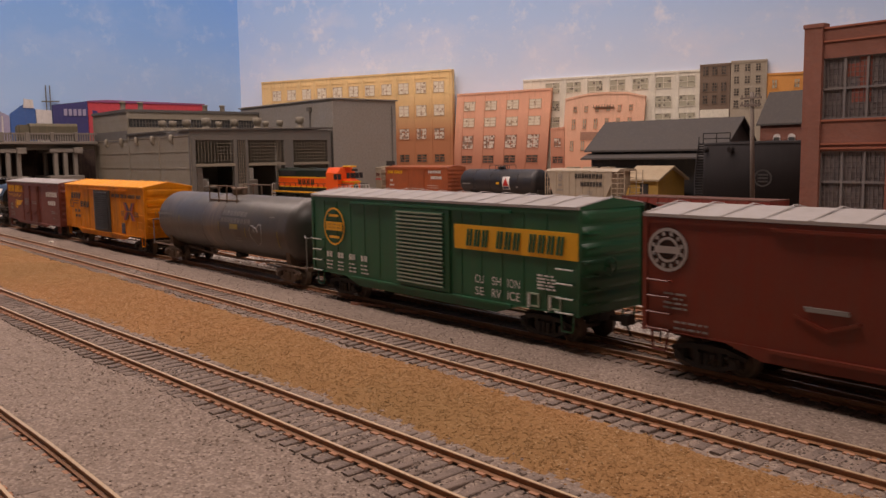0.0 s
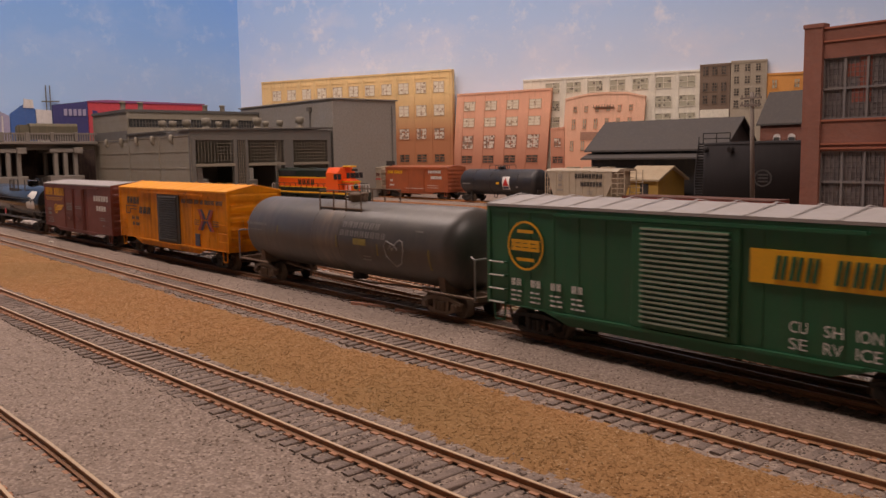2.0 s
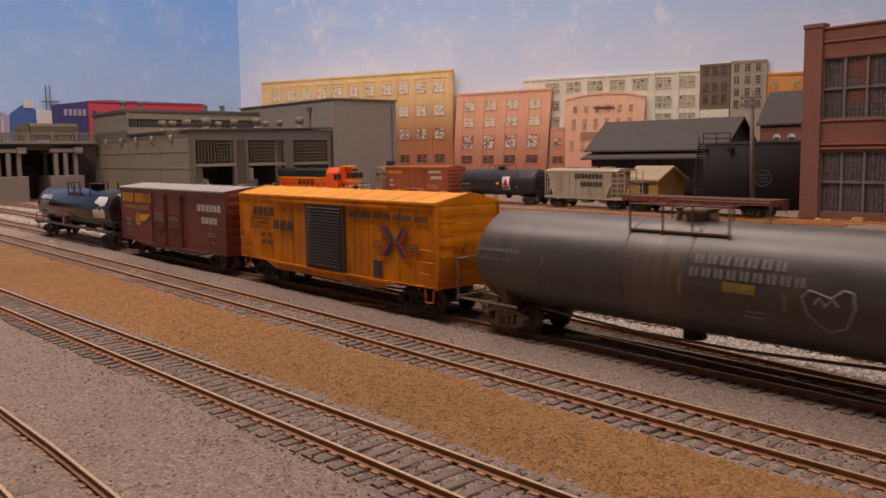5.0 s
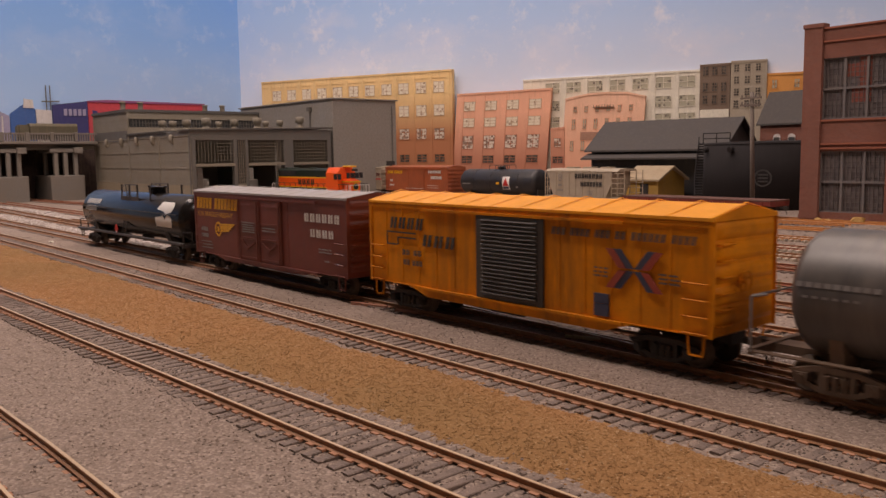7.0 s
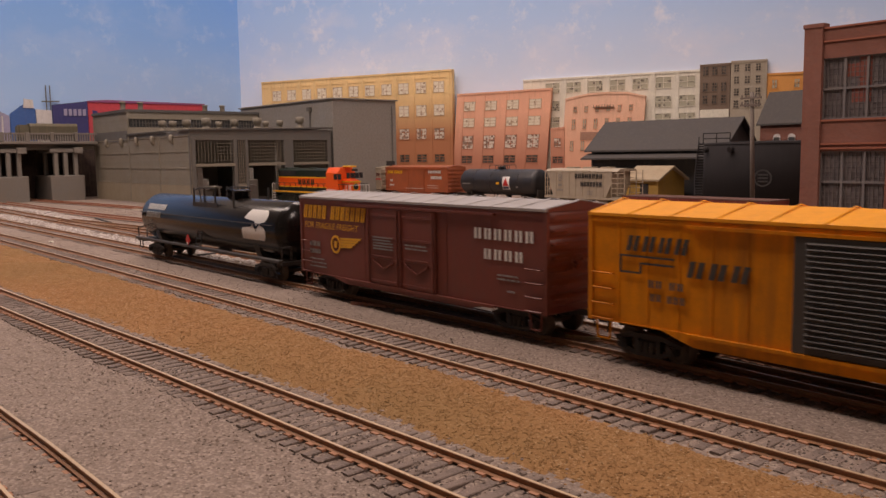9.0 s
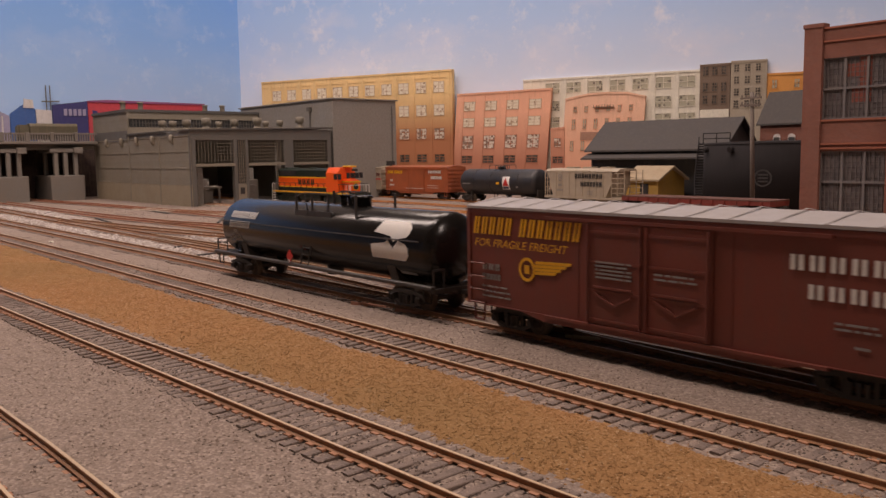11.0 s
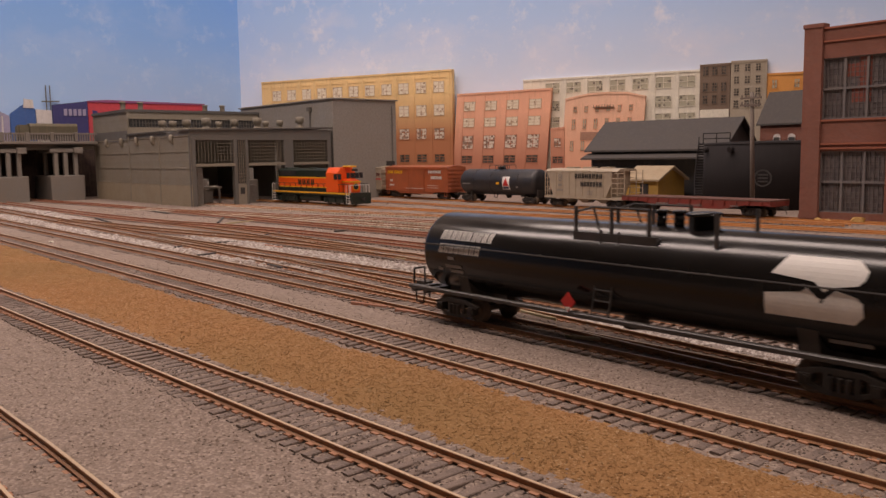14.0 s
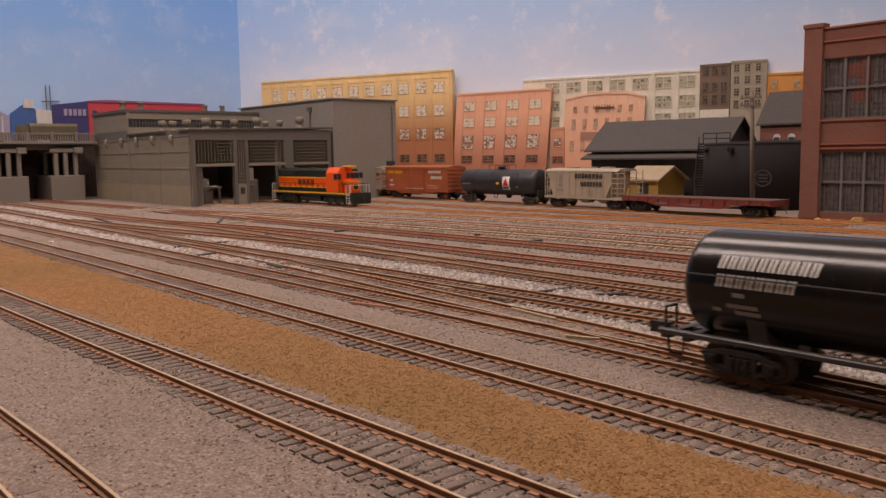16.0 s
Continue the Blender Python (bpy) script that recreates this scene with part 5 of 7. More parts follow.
def islands(bm):
    """The connected pieces of a bmesh, each as its own bmesh."""
    left, out = set(bm.verts), []
    while left:
        todo, piece = [left.pop()], []
        while todo:
            v = todo.pop()
            piece.append(v)
            for e in v.link_edges:
                w = e.other_vert(v)
                if w in left:
                    left.remove(w)
                    todo.append(w)
        piece.sort(key=lambda v: tuple(v.co))
        nb = bmesh.new()
        copy = {v: nb.verts.new(v.co) for v in piece}
        for f in {f for v in piece for f in v.link_faces}:
            nb.faces.new([copy[v] for v in f.verts])
        out.append((tuple(piece[0].co), nb))
    bm.free()
    return [b for _, b in sorted(out, key=lambda o: o[0])]


SINGLE = ("banner_mark", "name_mark", "slogan", "faded_slogan", "grab_irons", "emblem", "emblem_edge", "door_chevron", "corrugation_edge", "plate", "faded_mark", "faded_number")


def mark(car, name, mat, fill, label=""):
    bm = bmesh.new()
    fill(bm)
    if name in SINGLE:
        if name == "faded_mark" and car.name.startswith("tank"):
            bmesh.ops.remove_doubles(bm, verts=bm.verts, dist=1e-6)
        return [part({"grab_irons": "grab_iron"}.get(name, name), b, mat, car, label) for b in islands(bm)][0]
    ob = part(name, bm, mat, car, label)
    return tagged(ob, label, kind="stuff") if name == "data_marks" else ob


def box_car(label, L, z0, ze, body_mat, roof_mat, doors, door_mat, W=0.0354, ribs=(), ridge=0.0027, roof_panels=13, end_ribs=6, sill=None, moving=True, cat="boxcar", group="cars of the train"):
    """A steel boxcar: doors is a list of (x0, x1, kind)."""
    car = thing("boxcar", label, cat, group)
    h = W / 2
    bm = bmesh.new()
    box(bm, 0.0006, L - 0.0006, -h, h, z0, ze)
    bevel(bm, 0.0005)
    for s in (-1, 1):
        y = s * h
        lo, hi = min(y, y + s * 0.0005), max(y, y + s * 0.0005)
        for x in ribs:
            rb = bmesh.new()
            box(rb, x - 0.0005, x + 0.0005, min(y, y + s * 0.0002), max(y, y + s * 0.0002), z0 + 0.002, ze - 0.0029)
            part("side_post", rb, body_mat, car)
        rb = bmesh.new()
        # side sill: deeper between the trucks
        sl = sill if sill is not None else z0 - 0.0035
        prism(rb, [(0.004, z0 + 0.0006), (0.030, z0 + 0.0002), (0.042, sl), (L - 0.042, sl), (L - 0.030, z0 + 0.0002), (L - 0.004, z0 + 0.0006)], "y", lo - 0.0001, hi + 0.0001)
        part("side_sill", rb, body_mat, car)
        rb = bmesh.new()
        box(rb, 0.0018, L - 0.0018, lo, hi, ze - 0.0028, ze - 0.0012)
        part("top_chord", rb, body_mat, car)
        for x in (0.0008, L - 0.0008):
            rb = bmesh.new()
            box(rb, x - 0.0009, x + 0.0009, lo, hi, z0, ze - 0.001)
            part("corner_post", rb, body_mat, car)
    part("body", bm, body_mat, car)
    # ends with deep horizontal ribs
    for s, x in ((-1, 0.0006), (1, L - 0.0006)):
        step = (ze - z0 - 0.003) / end_ribs
        for i in range(end_ribs):
            zc = z0 + 0.0025 + step * (i + 0.5)
            o = [(-h + 0.0016, zc - step * 0.42), (h - 0.0016, zc - step * 0.42), (h - 0.0016, zc + step * 0.42), (-h + 0.0016, zc + step * 0.42)]
            bm = bmesh.new()
            ring0 = [bm.verts.new((x, u, v)) for u, v in o]
            m = [bm.verts.new((x + s * 0.0010, u * 0.93, zc + (v - zc) * 0.72)) for u, v in o]
            c = [bm.verts.new((x + s * 0.0014, u * 0.88, zc + (v - zc) * 0.30)) for u, v in o]
            for r0, r1 in ((ring0, m), (m, c)):
                for k in range(4):
                    bm.faces.new((r0[k], r0[(k + 1) % 4], r1[(k + 1) % 4], r1[k])).smooth = True
            bm.faces.new(c)
            part("end_rib", bm, body_mat, car)
        bm = bmesh.new()
        prism(bm, [(-h, ze - 0.001), (h, ze - 0.001), (h, ze), (0, ze + ridge), (-h, ze)], "x", min(x, x + s * 0.0007), max(x, x + s * 0.0007))
        part("end_gable", bm, body_mat, car)
    # roof
    bm = bmesh.new()
    prism(bm, [(-h - 0.0008, ze - 0.0009), (h + 0.0008, ze - 0.0009), (h + 0.0008, ze + 0.0001), (0, ze + ridge), (-h - 0.0008, ze + 0.0001)], "x", 0.0, L)
    for i in range(roof_panels + 1):
        x = 0.0006 + (L - 0.0012) * i / roof_panels
        for s in (-1, 1):
            v = [(-0.0005, 0), (0.0005, 0), (0.0005, 1), (-0.0005, 1)]
            a = [bm.verts.new((x + u, s * (h + 0.0007) * (1 - w), ze + 0.0002 + (ridge + 0.0003) * w)) for u, w in v]
            b = [bm.verts.new((q.co.x * 0.4 + x * 0.6, q.co.y, q.co.z + 0.00018)) for q in a]
            for k in range(4):
                bm.faces.new((a[k], a[(k + 1) % 4], b[(k + 1) % 4], b[k]))
            bm.faces.new(b)
    part("roof", bm, roof_mat, car, "panelled metal roof")
    for s in (-1, 1):
        y = s * h
        for x0, x1, kind in doors:
            bm = bmesh.new()
            lo, hi = min(y, y + s * 0.0010), max(y, y + s * 0.0010)
            box(bm, x0, x1, lo, hi, z0 + 0.0006, ze - 0.0034)
            bevel(bm, 0.0003)
            d = part("door", bm, door_mat, car)
            if kind == "louvre":
                n = 19
                for i in range(n):
                    z = z0 + 0.003 + (ze - z0 - 0.0085) * i / (n - 1)
                    bm = bmesh.new()
                    prism(bm, [(y + s * 0.0009, z - 0.0006), (y + s * 0.0021, z + 0.0001), (y + s * 0.0019, z + 0.0004), (y + s * 0.0009, z + 0.0006)], "x", x0 + 0.004, x1 - 0.003)
                    part("corrugation", bm, door_mat, d)
            else:
                bm = bmesh.new()
                for q in range(4):
                    z = z0 + 0.002 + (ze - z0 - 0.009) * q / 3
                    box(bm, x0 + 0.001, x1 - 0.001, min(y + s * 0.0009, y + s * 0.0014), max(y + s * 0.0009, y + s * 0.0014), z, z + 0.0008)
                for x in (x0 + 0.0006, x1 - 0.0012):
                    rod(bm, (x, y + s * 0.0016, z0 + 0.001), (x, y + s * 0.0016, ze - 0.004), 0.0004)
                for piece in islands(bm):
                    part("door_bar", piece, door_mat, d)
        if doors:
            bm = bmesh.new()
            xa, xb = doors[0][0] - 0.034 if len(doors) == 1 else doors[0][0] - 0.02, doors[-1][1] + 0.006
            box(bm, max(xa, 0.012), min(xb + 0.03, L - 0.02), min(y, y + s * 0.0014), max(y, y + s * 0.0014), ze - 0.0034, ze - 0.0024)
            box(bm, max(xa, 0.012), min(xb + 0.03, L - 0.02), min(y, y + s * 0.0016), max(y, y + s * 0.0016), z0 - 0.0004, z0 + 0.0006)
            part("door_track", bm, body_mat, car)
        zs = [z0 + 0.001 + 0.0052 * i for i in range(4)]
        ladder(car, 0.002, 0.0105, zs, y, s, body_mat)
        ladder(car, L - 0.0105, L - 0.002, zs, y, s, body_mat)
        stirrup(car, 0.0062, y * 0.98, body_mat, z0)
        stirrup(car, L - 0.0062, y * 0.98, body_mat, z0)
    bm = bmesh.new()
    box(bm, 0.002, L - 0.002, -0.004, 0.004, 0.0082, z0)
    for x in (L * 0.35, L * 0.5, L * 0.65):
        box(bm, x - 0.001, x + 0.001, -h + 0.003, h - 0.003, 0.0092, z0)
    rod(bm, (L * 0.4, -0.008, 0.008), (L * 0.5, -0.008, 0.008), 0.0026, 10)
    box(bm, L * 0.55, L * 0.6, 0.004, 0.010, 0.006, z0)
    bars(bm, [(0.03, -0.011, 0.0085), (L * 0.4, -0.010, 0.0065), (L - 0.03, -0.011, 0.0085)], 0.0004, 5)
    part("underframe", bm, M_UNDER, car)
    # brake wheel on the right-hand end
    bm = bmesh.new()
    for k in range(12):
        a, b = 2 * math.pi * k / 12, 2 * math.pi * (k + 1) / 12
        rod(bm, (L + 0.0024, -0.004 + 0.0033 * math.cos(a), 0.029 + 0.0033 * math.sin(a)), (L + 0.0024, -0.004 + 0.0033 * math.cos(b), 0.029 + 0.0033 * math.sin(b)), 0.0003, 5)
    for a in (0.4, 2.5, 4.6):
        rod(bm, (L + 0.0024, -0.004, 0.029), (L + 0.0024, -0.004 + 0.0033 * math.cos(a), 0.029 + 0.0033 * math.sin(a)), 0.00025, 5)
    rod(bm, (L, -0.004, 0.029), (L + 0.0026, -0.004, 0.029), 0.0009, 6)
    part("brake_wheel", bm, body_mat, car)
    bm = bmesh.new()
    for z in (0.016, 0.021, 0.026, 0.031, 0.036, 0.041):
        bars(bm, [(L - 0.0006, -h + 0.002, z), (L + 0.0016, -h + 0.002, z), (L + 0.0016, -h + 0.009, z), (L - 0.0006, -h + 0.009, z)], 0.0003, 5)
    part("end_ladder", bm, body_mat, car)
    couplers(car, L, M_UNDER)
    trucks(car, (0.021, L - 0.021), M_UNDER, moving)
    return car


def small_marks(bm, x0, x1, z0, z1, y, rows, seed, cols=3):
    """Rows of tiny unreadable data as short bars."""
    r = random.Random(seed)
    for i in range(rows):
        z = z1 - (z1 - z0) * (i + 0.5) / rows
        x = x0
        while x < x1 - 0.001:
            w = r.uniform(0.001, (x1 - x0) / cols)
            box(bm, x, min(x + w, x1), y - 0.0001, y + 0.0001, z - 0.0003, z + 0.0003)
            x += w + 0.0008


def ring(bm, x, z, rx, rz, t, y, n=28, a0=0.0, a1=2 * math.pi):
    for k in range(n):
        a, b = a0 + (a1 - a0) * k / n, a0 + (a1 - a0) * (k + 1) / n
        q = [(x + (rx - t) * math.cos(a), z + (rz - t) * math.sin(a)), (x + rx * math.cos(a), z + rz * math.sin(a)), (x + rx * math.cos(b), z + rz * math.sin(b)), (x + (rx - t) * math.cos(b), z + (rz - t) * math.sin(b))]
        prism(bm, q, "y", y - 0.0001, y + 0.0001)


FACE = -0.0354 / 2 - 0.0006      # just proud of the side panels and posts


def green_car():
    L = 0.178
    c = box_car("dark green boxcar with yellow banner and silver roof", L, 0.0116, 0.0503, M_GREEN, M_ROOFGREY, [(0.0695, 0.1085, "louvre")], M_GREEN, ribs=[0.011 + 0.0117 * i for i in range(5)] + [0.115 + 0.0117 * i for i in range(5)])
    mark(c, "banner", M_YELLOW, lambda b: box(b, 0.1115, L - 0.0004, FACE - 0.0001, FACE + 0.0006, 0.0315, 0.0413), "golden yellow banner")
    mark(c, "banner_mark", M_GREEN, lambda b: mark_bars(b, (3, 3, 4), 0.1185, 0.1715, 0.0330, 0.0398, FACE - 0.0004, 0.15))
    def emblem(b):
        ring(b, 0.0209, 0.0352, 0.0092, 0.0092, 0.0008, FACE, 36)
        for k, (w, z) in enumerate(((0.008, 0.0405), (0.0145, 0.0353), (0.0145, 0.0338), (0.0145, 0.0368), (0.009, 0.0300))):
            box(b, 0.0209 - w / 2, 0.0209 + w / 2, FACE - 0.0001, FACE + 0.0001, z - 0.0006, z + 0.0006)
        for x in (0.0145, 0.0185, 0.0225, 0.0265):
            box(b, x, x + 0.0012, FACE - 0.00012, FACE + 0.00012, 0.0332, 0.0374)
    mark(c, "round_emblem", M_YELLOW, emblem, "round yellow emblem")
    for t, x in (("CU", 0.1240), ("SH", 0.1338), ("ION", 0.1425)):
        lettering("lettering", t, c, M_MARKW, x, 0.0186, 0.0033, FACE - 0.0002, 0.0052 if len(t) == 2 else 0.0066)
    for t, x in (("SE", 0.1240), ("RV", 0.1338), ("ICE", 0.1425)):
        lettering("lettering", t, c, M_MARKW, x, 0.0138, 0.0033, FACE - 0.0002, 0.0052 if len(t) == 2 else 0.0066)
    def data(b):
        for x, n in ((0.0135, 2), (0.0235, 2), (0.0335, 2), (0.0435, 2)):
            mark_bars(b, (n,), x, x + 0.0055, 0.0200, 0.0226, FACE)
            small_marks(b, x, x + 0.006, 0.0135, 0.0188, FACE, 3, int(x * 1e4), 2)
        small_marks(b, 0.158, 0.167, 0.0195, 0.0255, FACE, 5, 9, 2)
        for x in (0.1527, 0.1633):
            box(b, x, x + 0.0012, FACE, FACE + 0.0006, 0.0125, 0.0175)
    mark(c, "data_marks", M_MARKW, data, "small white data marks")
    def plates(b):
        for x in (0.1525, 0.1632):
            for x0, x1, z0, z1 in ((x, x + 0.0062, 0.0128, 0.0134), (x, x + 0.0062, 0.0174, 0.018), (x, x + 0.0006, 0.0128, 0.018), (x + 0.0056, x + 0.0062, 0.0128, 0.018)):
                box(b, x0, x1, FACE, FACE + 0.0007, z0, z1)
    mark(c, "plate", M_PALEEDGE, plates)
    mark(c, "grab_irons", M_MARKW, lambda b: [box(b, x, x + 0.008, FACE - 0.0012, FACE - 0.0008, z - 0.0002, z + 0.0002) for x in (0.0022, L - 0.0102) for z in (0.0126, 0.0178, 0.0230, 0.0282)], "pale ladder rungs")
    # pale strips paint the highlight along each door corrugation
    mark(c, "corrugation_edge", M_PALEEDGE, lambda b: [box(b, 0.0738, 0.1052, -0.01985, -0.0197, z - 0.0003, z + 0.00035) for z in [0.0116 + 0.003 + (0.0387 - 0.0085) * i / 18 for i in range(19)]], "pale strips that paint the highlight on the door ridges")
    return c


def orange_car():
    L = 0.1795
    c = box_car("weathered orange-yellow boxcar with sooty sliding door", L, 0.0123, 0.0490, M_ORANGE, M_ORANGEROOF, [(0.0735, 0.1100, "louvre")], M_DOORGREY, ribs=[0.0125 + 0.0117 * i for i in range(5)] + [0.117 + 0.0117 * i for i in range(5)], end_ribs=5, ridge=0.0036, roof_panels=11)
    def logo(b):
        mark_bars(b, (4,), 0.0155, 0.0400, 0.0372, 0.0422, FACE, 0.25)
        mark_bars(b, (3,), 0.0385, 0.0610, 0.0305, 0.0355, FACE, 0.25)
        for x0, x1, z0, z1 in ((0.0135, 0.0345, 0.0352, 0.0358), (0.0135, 0.0142, 0.0300, 0.0355), (0.0135, 0.0215, 0.0298, 0.0304), (0.0215, 0.0222, 0.0300, 0.0335), (0.0222, 0.0345, 0.0330, 0.0336)):
            box(b, x0, x1, FACE - 0.0001, FACE + 0.0001, z0, z1)
    mark(c, "faded_mark", M_DOORGREY, logo, "slanted black emblem in plain bars")
    mark(c, "faded_number", M_RUSTY, lambda b: (mark_bars(b, (2, 2), 0.0247, 0.0385, 0.0258, 0.0282, FACE), mark_bars(b, (2, 3), 0.0255, 0.0390, 0.0215, 0.0238, FACE)))
    mark(c, "faded_slogan", M_RUSTY, lambda b: mark_bars(b, (3, 4, 3, 2, 6, 4), 0.1135, 0.1735, 0.0405, 0.0432, FACE, 0.2), "faded dark slogan in bars")
    def arms(y, shift, w):
        """Four short arms of a parted cross; each pair makes an arrowhead that points to the middle."""
        def fill(b):
            for s in (-1, 1):
                for v in (-1, 1):
                    xa, za = 0.1502 + s * (0.0013 + shift), 0.0307 + v * 0.0004
                    xb, zb = 0.1502 + s * (0.0066 + shift), 0.0307 + v * 0.0066
                    q = [(xa - w, za), (xa + w, za), (xb + w, zb), (xb - w, zb)]
                    prism(b, q if s * v > 0 else q[::-1], "y", y - 0.0001, y + 0.0001)
        return fill
    mark(c, "emblem_edge", M_MARKBLUE, arms(FACE + 0.00005, 0.0004, 0.0017), "blue arrow emblem")
    mark(c, "emblem", M_FADEDRED, arms(FACE - 0.0002, 0.0033, 0.0016), "red arrow emblem")
    mark(c, "plate", M_MARKBLUE, lambda b: (box(b, 0.1335, 0.1398, FACE - 0.0001, FACE + 0.0006, 0.0138, 0.0180), box(b, 0.1335, 0.1398, FACE - 0.0001, FACE + 0.0006, 0.0182, 0.0215)))
    mark(c, "data_marks", M_RUSTY, lambda b: (small_marks(b, 0.1335, 0.1395, 0.0270, 0.0310, FACE, 3, 4, 2), small_marks(b, 0.160, 0.168, 0.0270, 0.0310, FACE, 3, 5, 2)))
    return c


def cotton_car():
    L = 0.1742
    c = box_car("brown oxide double-door boxcar with grey roof", L, 0.0100, 0.0490, M_OXIDE, M_ROOFGREY, [(0.0625, 0.0862, "plain"), (0.0868, 0.1110, "plain")], M_OXIDE, ribs=[0.0575, 0.1170], ridge=0.0024, roof_panels=12, end_ribs=7, sill=0.0078)
    mark(c, "slogan", M_YELLOW, lambda b: mark_bars(b, (5, 7), 0.0030, 0.0590, 0.0383, 0.0450, FACE + 0.0003, 0.2), "yellow slanted slogan")
    lettering("lettering", "FOR FRAGILE FREIGHT", c, M_YELLOW, 0.0045, 0.0335, 0.0030, FACE + 0.0001, 0.0490, 0.25)
    def wing(b):
        ring(b, 0.0330, 0.0263, 0.0042, 0.0045, 0.0011, FACE + 0.0003, 24)
        box(b, 0.0318, 0.0342, FACE + 0.0002, FACE + 0.0005, 0.0247, 0.0279)
        for k in range(4):
            z = 0.0248 + 0.0013 * k
            prism(b, [(0.0362 + 0.0004 * k, z), (0.0470 + 0.0024 * k, z + 0.0006), (0.0478 + 0.0024 * k, z + 0.0017), (0.0362 + 0.0004 * k, z + 0.0011)], "y", FACE + 0.0002, FACE + 0.0005)
    mark(c, "winged_emblem", M_YELLOW, wing, "yellow winged wheel emblem")
    mark(c, "name_mark", M_MARKW, lambda b: (mark_bars(b, (6,), 0.1345, 0.1685, 0.0362, 0.0405, FACE + 0.0003), mark_bars(b, (4,), 0.1400, 0.1630, 0.0285, 0.0325, FACE + 0.0003)), "white two-line name mark")
    def data(b):
        mark_bars(b, (3,), 0.0085, 0.0190, 0.0243, 0.0268, FACE + 0.0003)
        mark_bars(b, (5,), 0.0085, 0.0190, 0.0205, 0.0228, FACE + 0.0003)
        small_marks(b, 0.0085, 0.024, 0.0130, 0.0188, FACE + 0.0003, 3, 3, 3)
        small_marks(b, 0.0665, 0.0815, 0.0265, 0.0330, -0.01905, 5, 6, 1)
        small_marks(b, 0.0905, 0.1060, 0.0280, 0.0310, -0.01905, 2, 7, 2)
        small_marks(b, 0.148, 0.160, 0.0205, 0.0235, FACE + 0.0003, 2, 8, 2)
        box(b, 0.1535, 0.1575, FACE + 0.0002, FACE + 0.0004, 0.0165, 0.0172)
    mark(c, "data_marks", M_GREYMARK, data, "small grey data marks")
    def gussets(b):
        for x in (0.074, 0.0985):
            for s in (-1, 1):
                prism(b, [(x, 0.0175), (x + s * 0.0078, 0.0212), (x + s * 0.0078, 0.0220), (x, 0.0185)][::s], "y", -0.0195, -0.0189)
            box(b, x - 0.008, x + 0.008, -0.0195, -0.0189, 0.0235, 0.0241)
    mark(c, "door_brace", M_OXIDE, gussets)
    return c


def lead_car():
    L = 0.178
    c = box_car("red oxide boxcar with white round emblem", L, 0.0120, 0.0497, M_REDOX, M_ROOFGREY, [(0.078, 0.114, "plain")], M_REDOX, ribs=(), roof_panels=13)
    mark(c, "round_emblem", M_ROOFGREY, lambda b: ring(b, 0.0092, 0.0385, 0.0073, 0.0069, 0.0010, FACE + 0.0003, 36), "white ring emblem")
    mark(c, "inner_ring", M_ROOFGREY, lambda b: ring(b, 0.0092, 0.0385, 0.0042, 0.0040, 0.0008, FACE + 0.0003, 28), "white inner ring")
    mark(c, "emblem_bar", M_ROOFGREY, lambda b: box(b, 0.0044, 0.0140, FACE + 0.0001, FACE + 0.0003, 0.0374, 0.0396), "white bar of the emblem")
    for a in range(12):
        g, q = 0.0092 + 0.0054 * math.cos(a * math.pi / 6 + 0.26), 0.0385 + 0.0051 * math.sin(a * math.pi / 6 + 0.26)
        mark(c, "emblem_dash", M_ROOFGREY, lambda b: box(b, g - 0.0005, g + 0.0005, FACE + 0.0001, FACE + 0.0003, q - 0.0006, q + 0.0006))
    mark(c, "emblem_disc", M_MARKB, lambda b: ring(b, 0.0092, 0.0385, 0.0074, 0.0070, 0.0074, FACE + 0.0007, 32))
    mark(c, "door_chevron", M_REDOX, lambda b: [prism(b, [(0.0602 + v * 0.0090, 0.0238), (0.0602 + v * 0.0090, 0.0228), (0.0602, 0.0196), (0.0602, 0.0206)][::-v], "y", FACE - 0.0002, FACE + 0.0008) for v in (-1, 1)])
    mark(c, "door_brace", M_GREYMARK, lambda b: prism(b, [(0.0545, 0.0249), (0.0665, 0.0249), (0.0660, 0.0262), (0.0538, 0.0262)], "y", FACE, FACE + 0.0008))
    mark(c, "data_marks", M_GREYMARK, lambda b: (small_marks(b, 0.008, 0.0165, 0.0195, 0.0255, FACE + 0.0003, 4, 6, 2), small_marks(b, 0.012, 0.024, 0.0130, 0.0170, FACE + 0.0003, 2, 7, 3)))
    return c


def tank_shell(bm, x0, x1, r, zc, n=40, head=None):
    head = head or r * 0.42
    prof = []
    for k in range(9):
        a = math.pi / 2 * (k + 0.4) / 8.4
        prof.append((x0 + head * (1 - math.cos(a)), r * math.sin(a)))
    prof += [(x1 - (u - x0), v) for u, v in prof[::-1]]
    lathe(bm, prof, "x", n, (0, 0, zc))


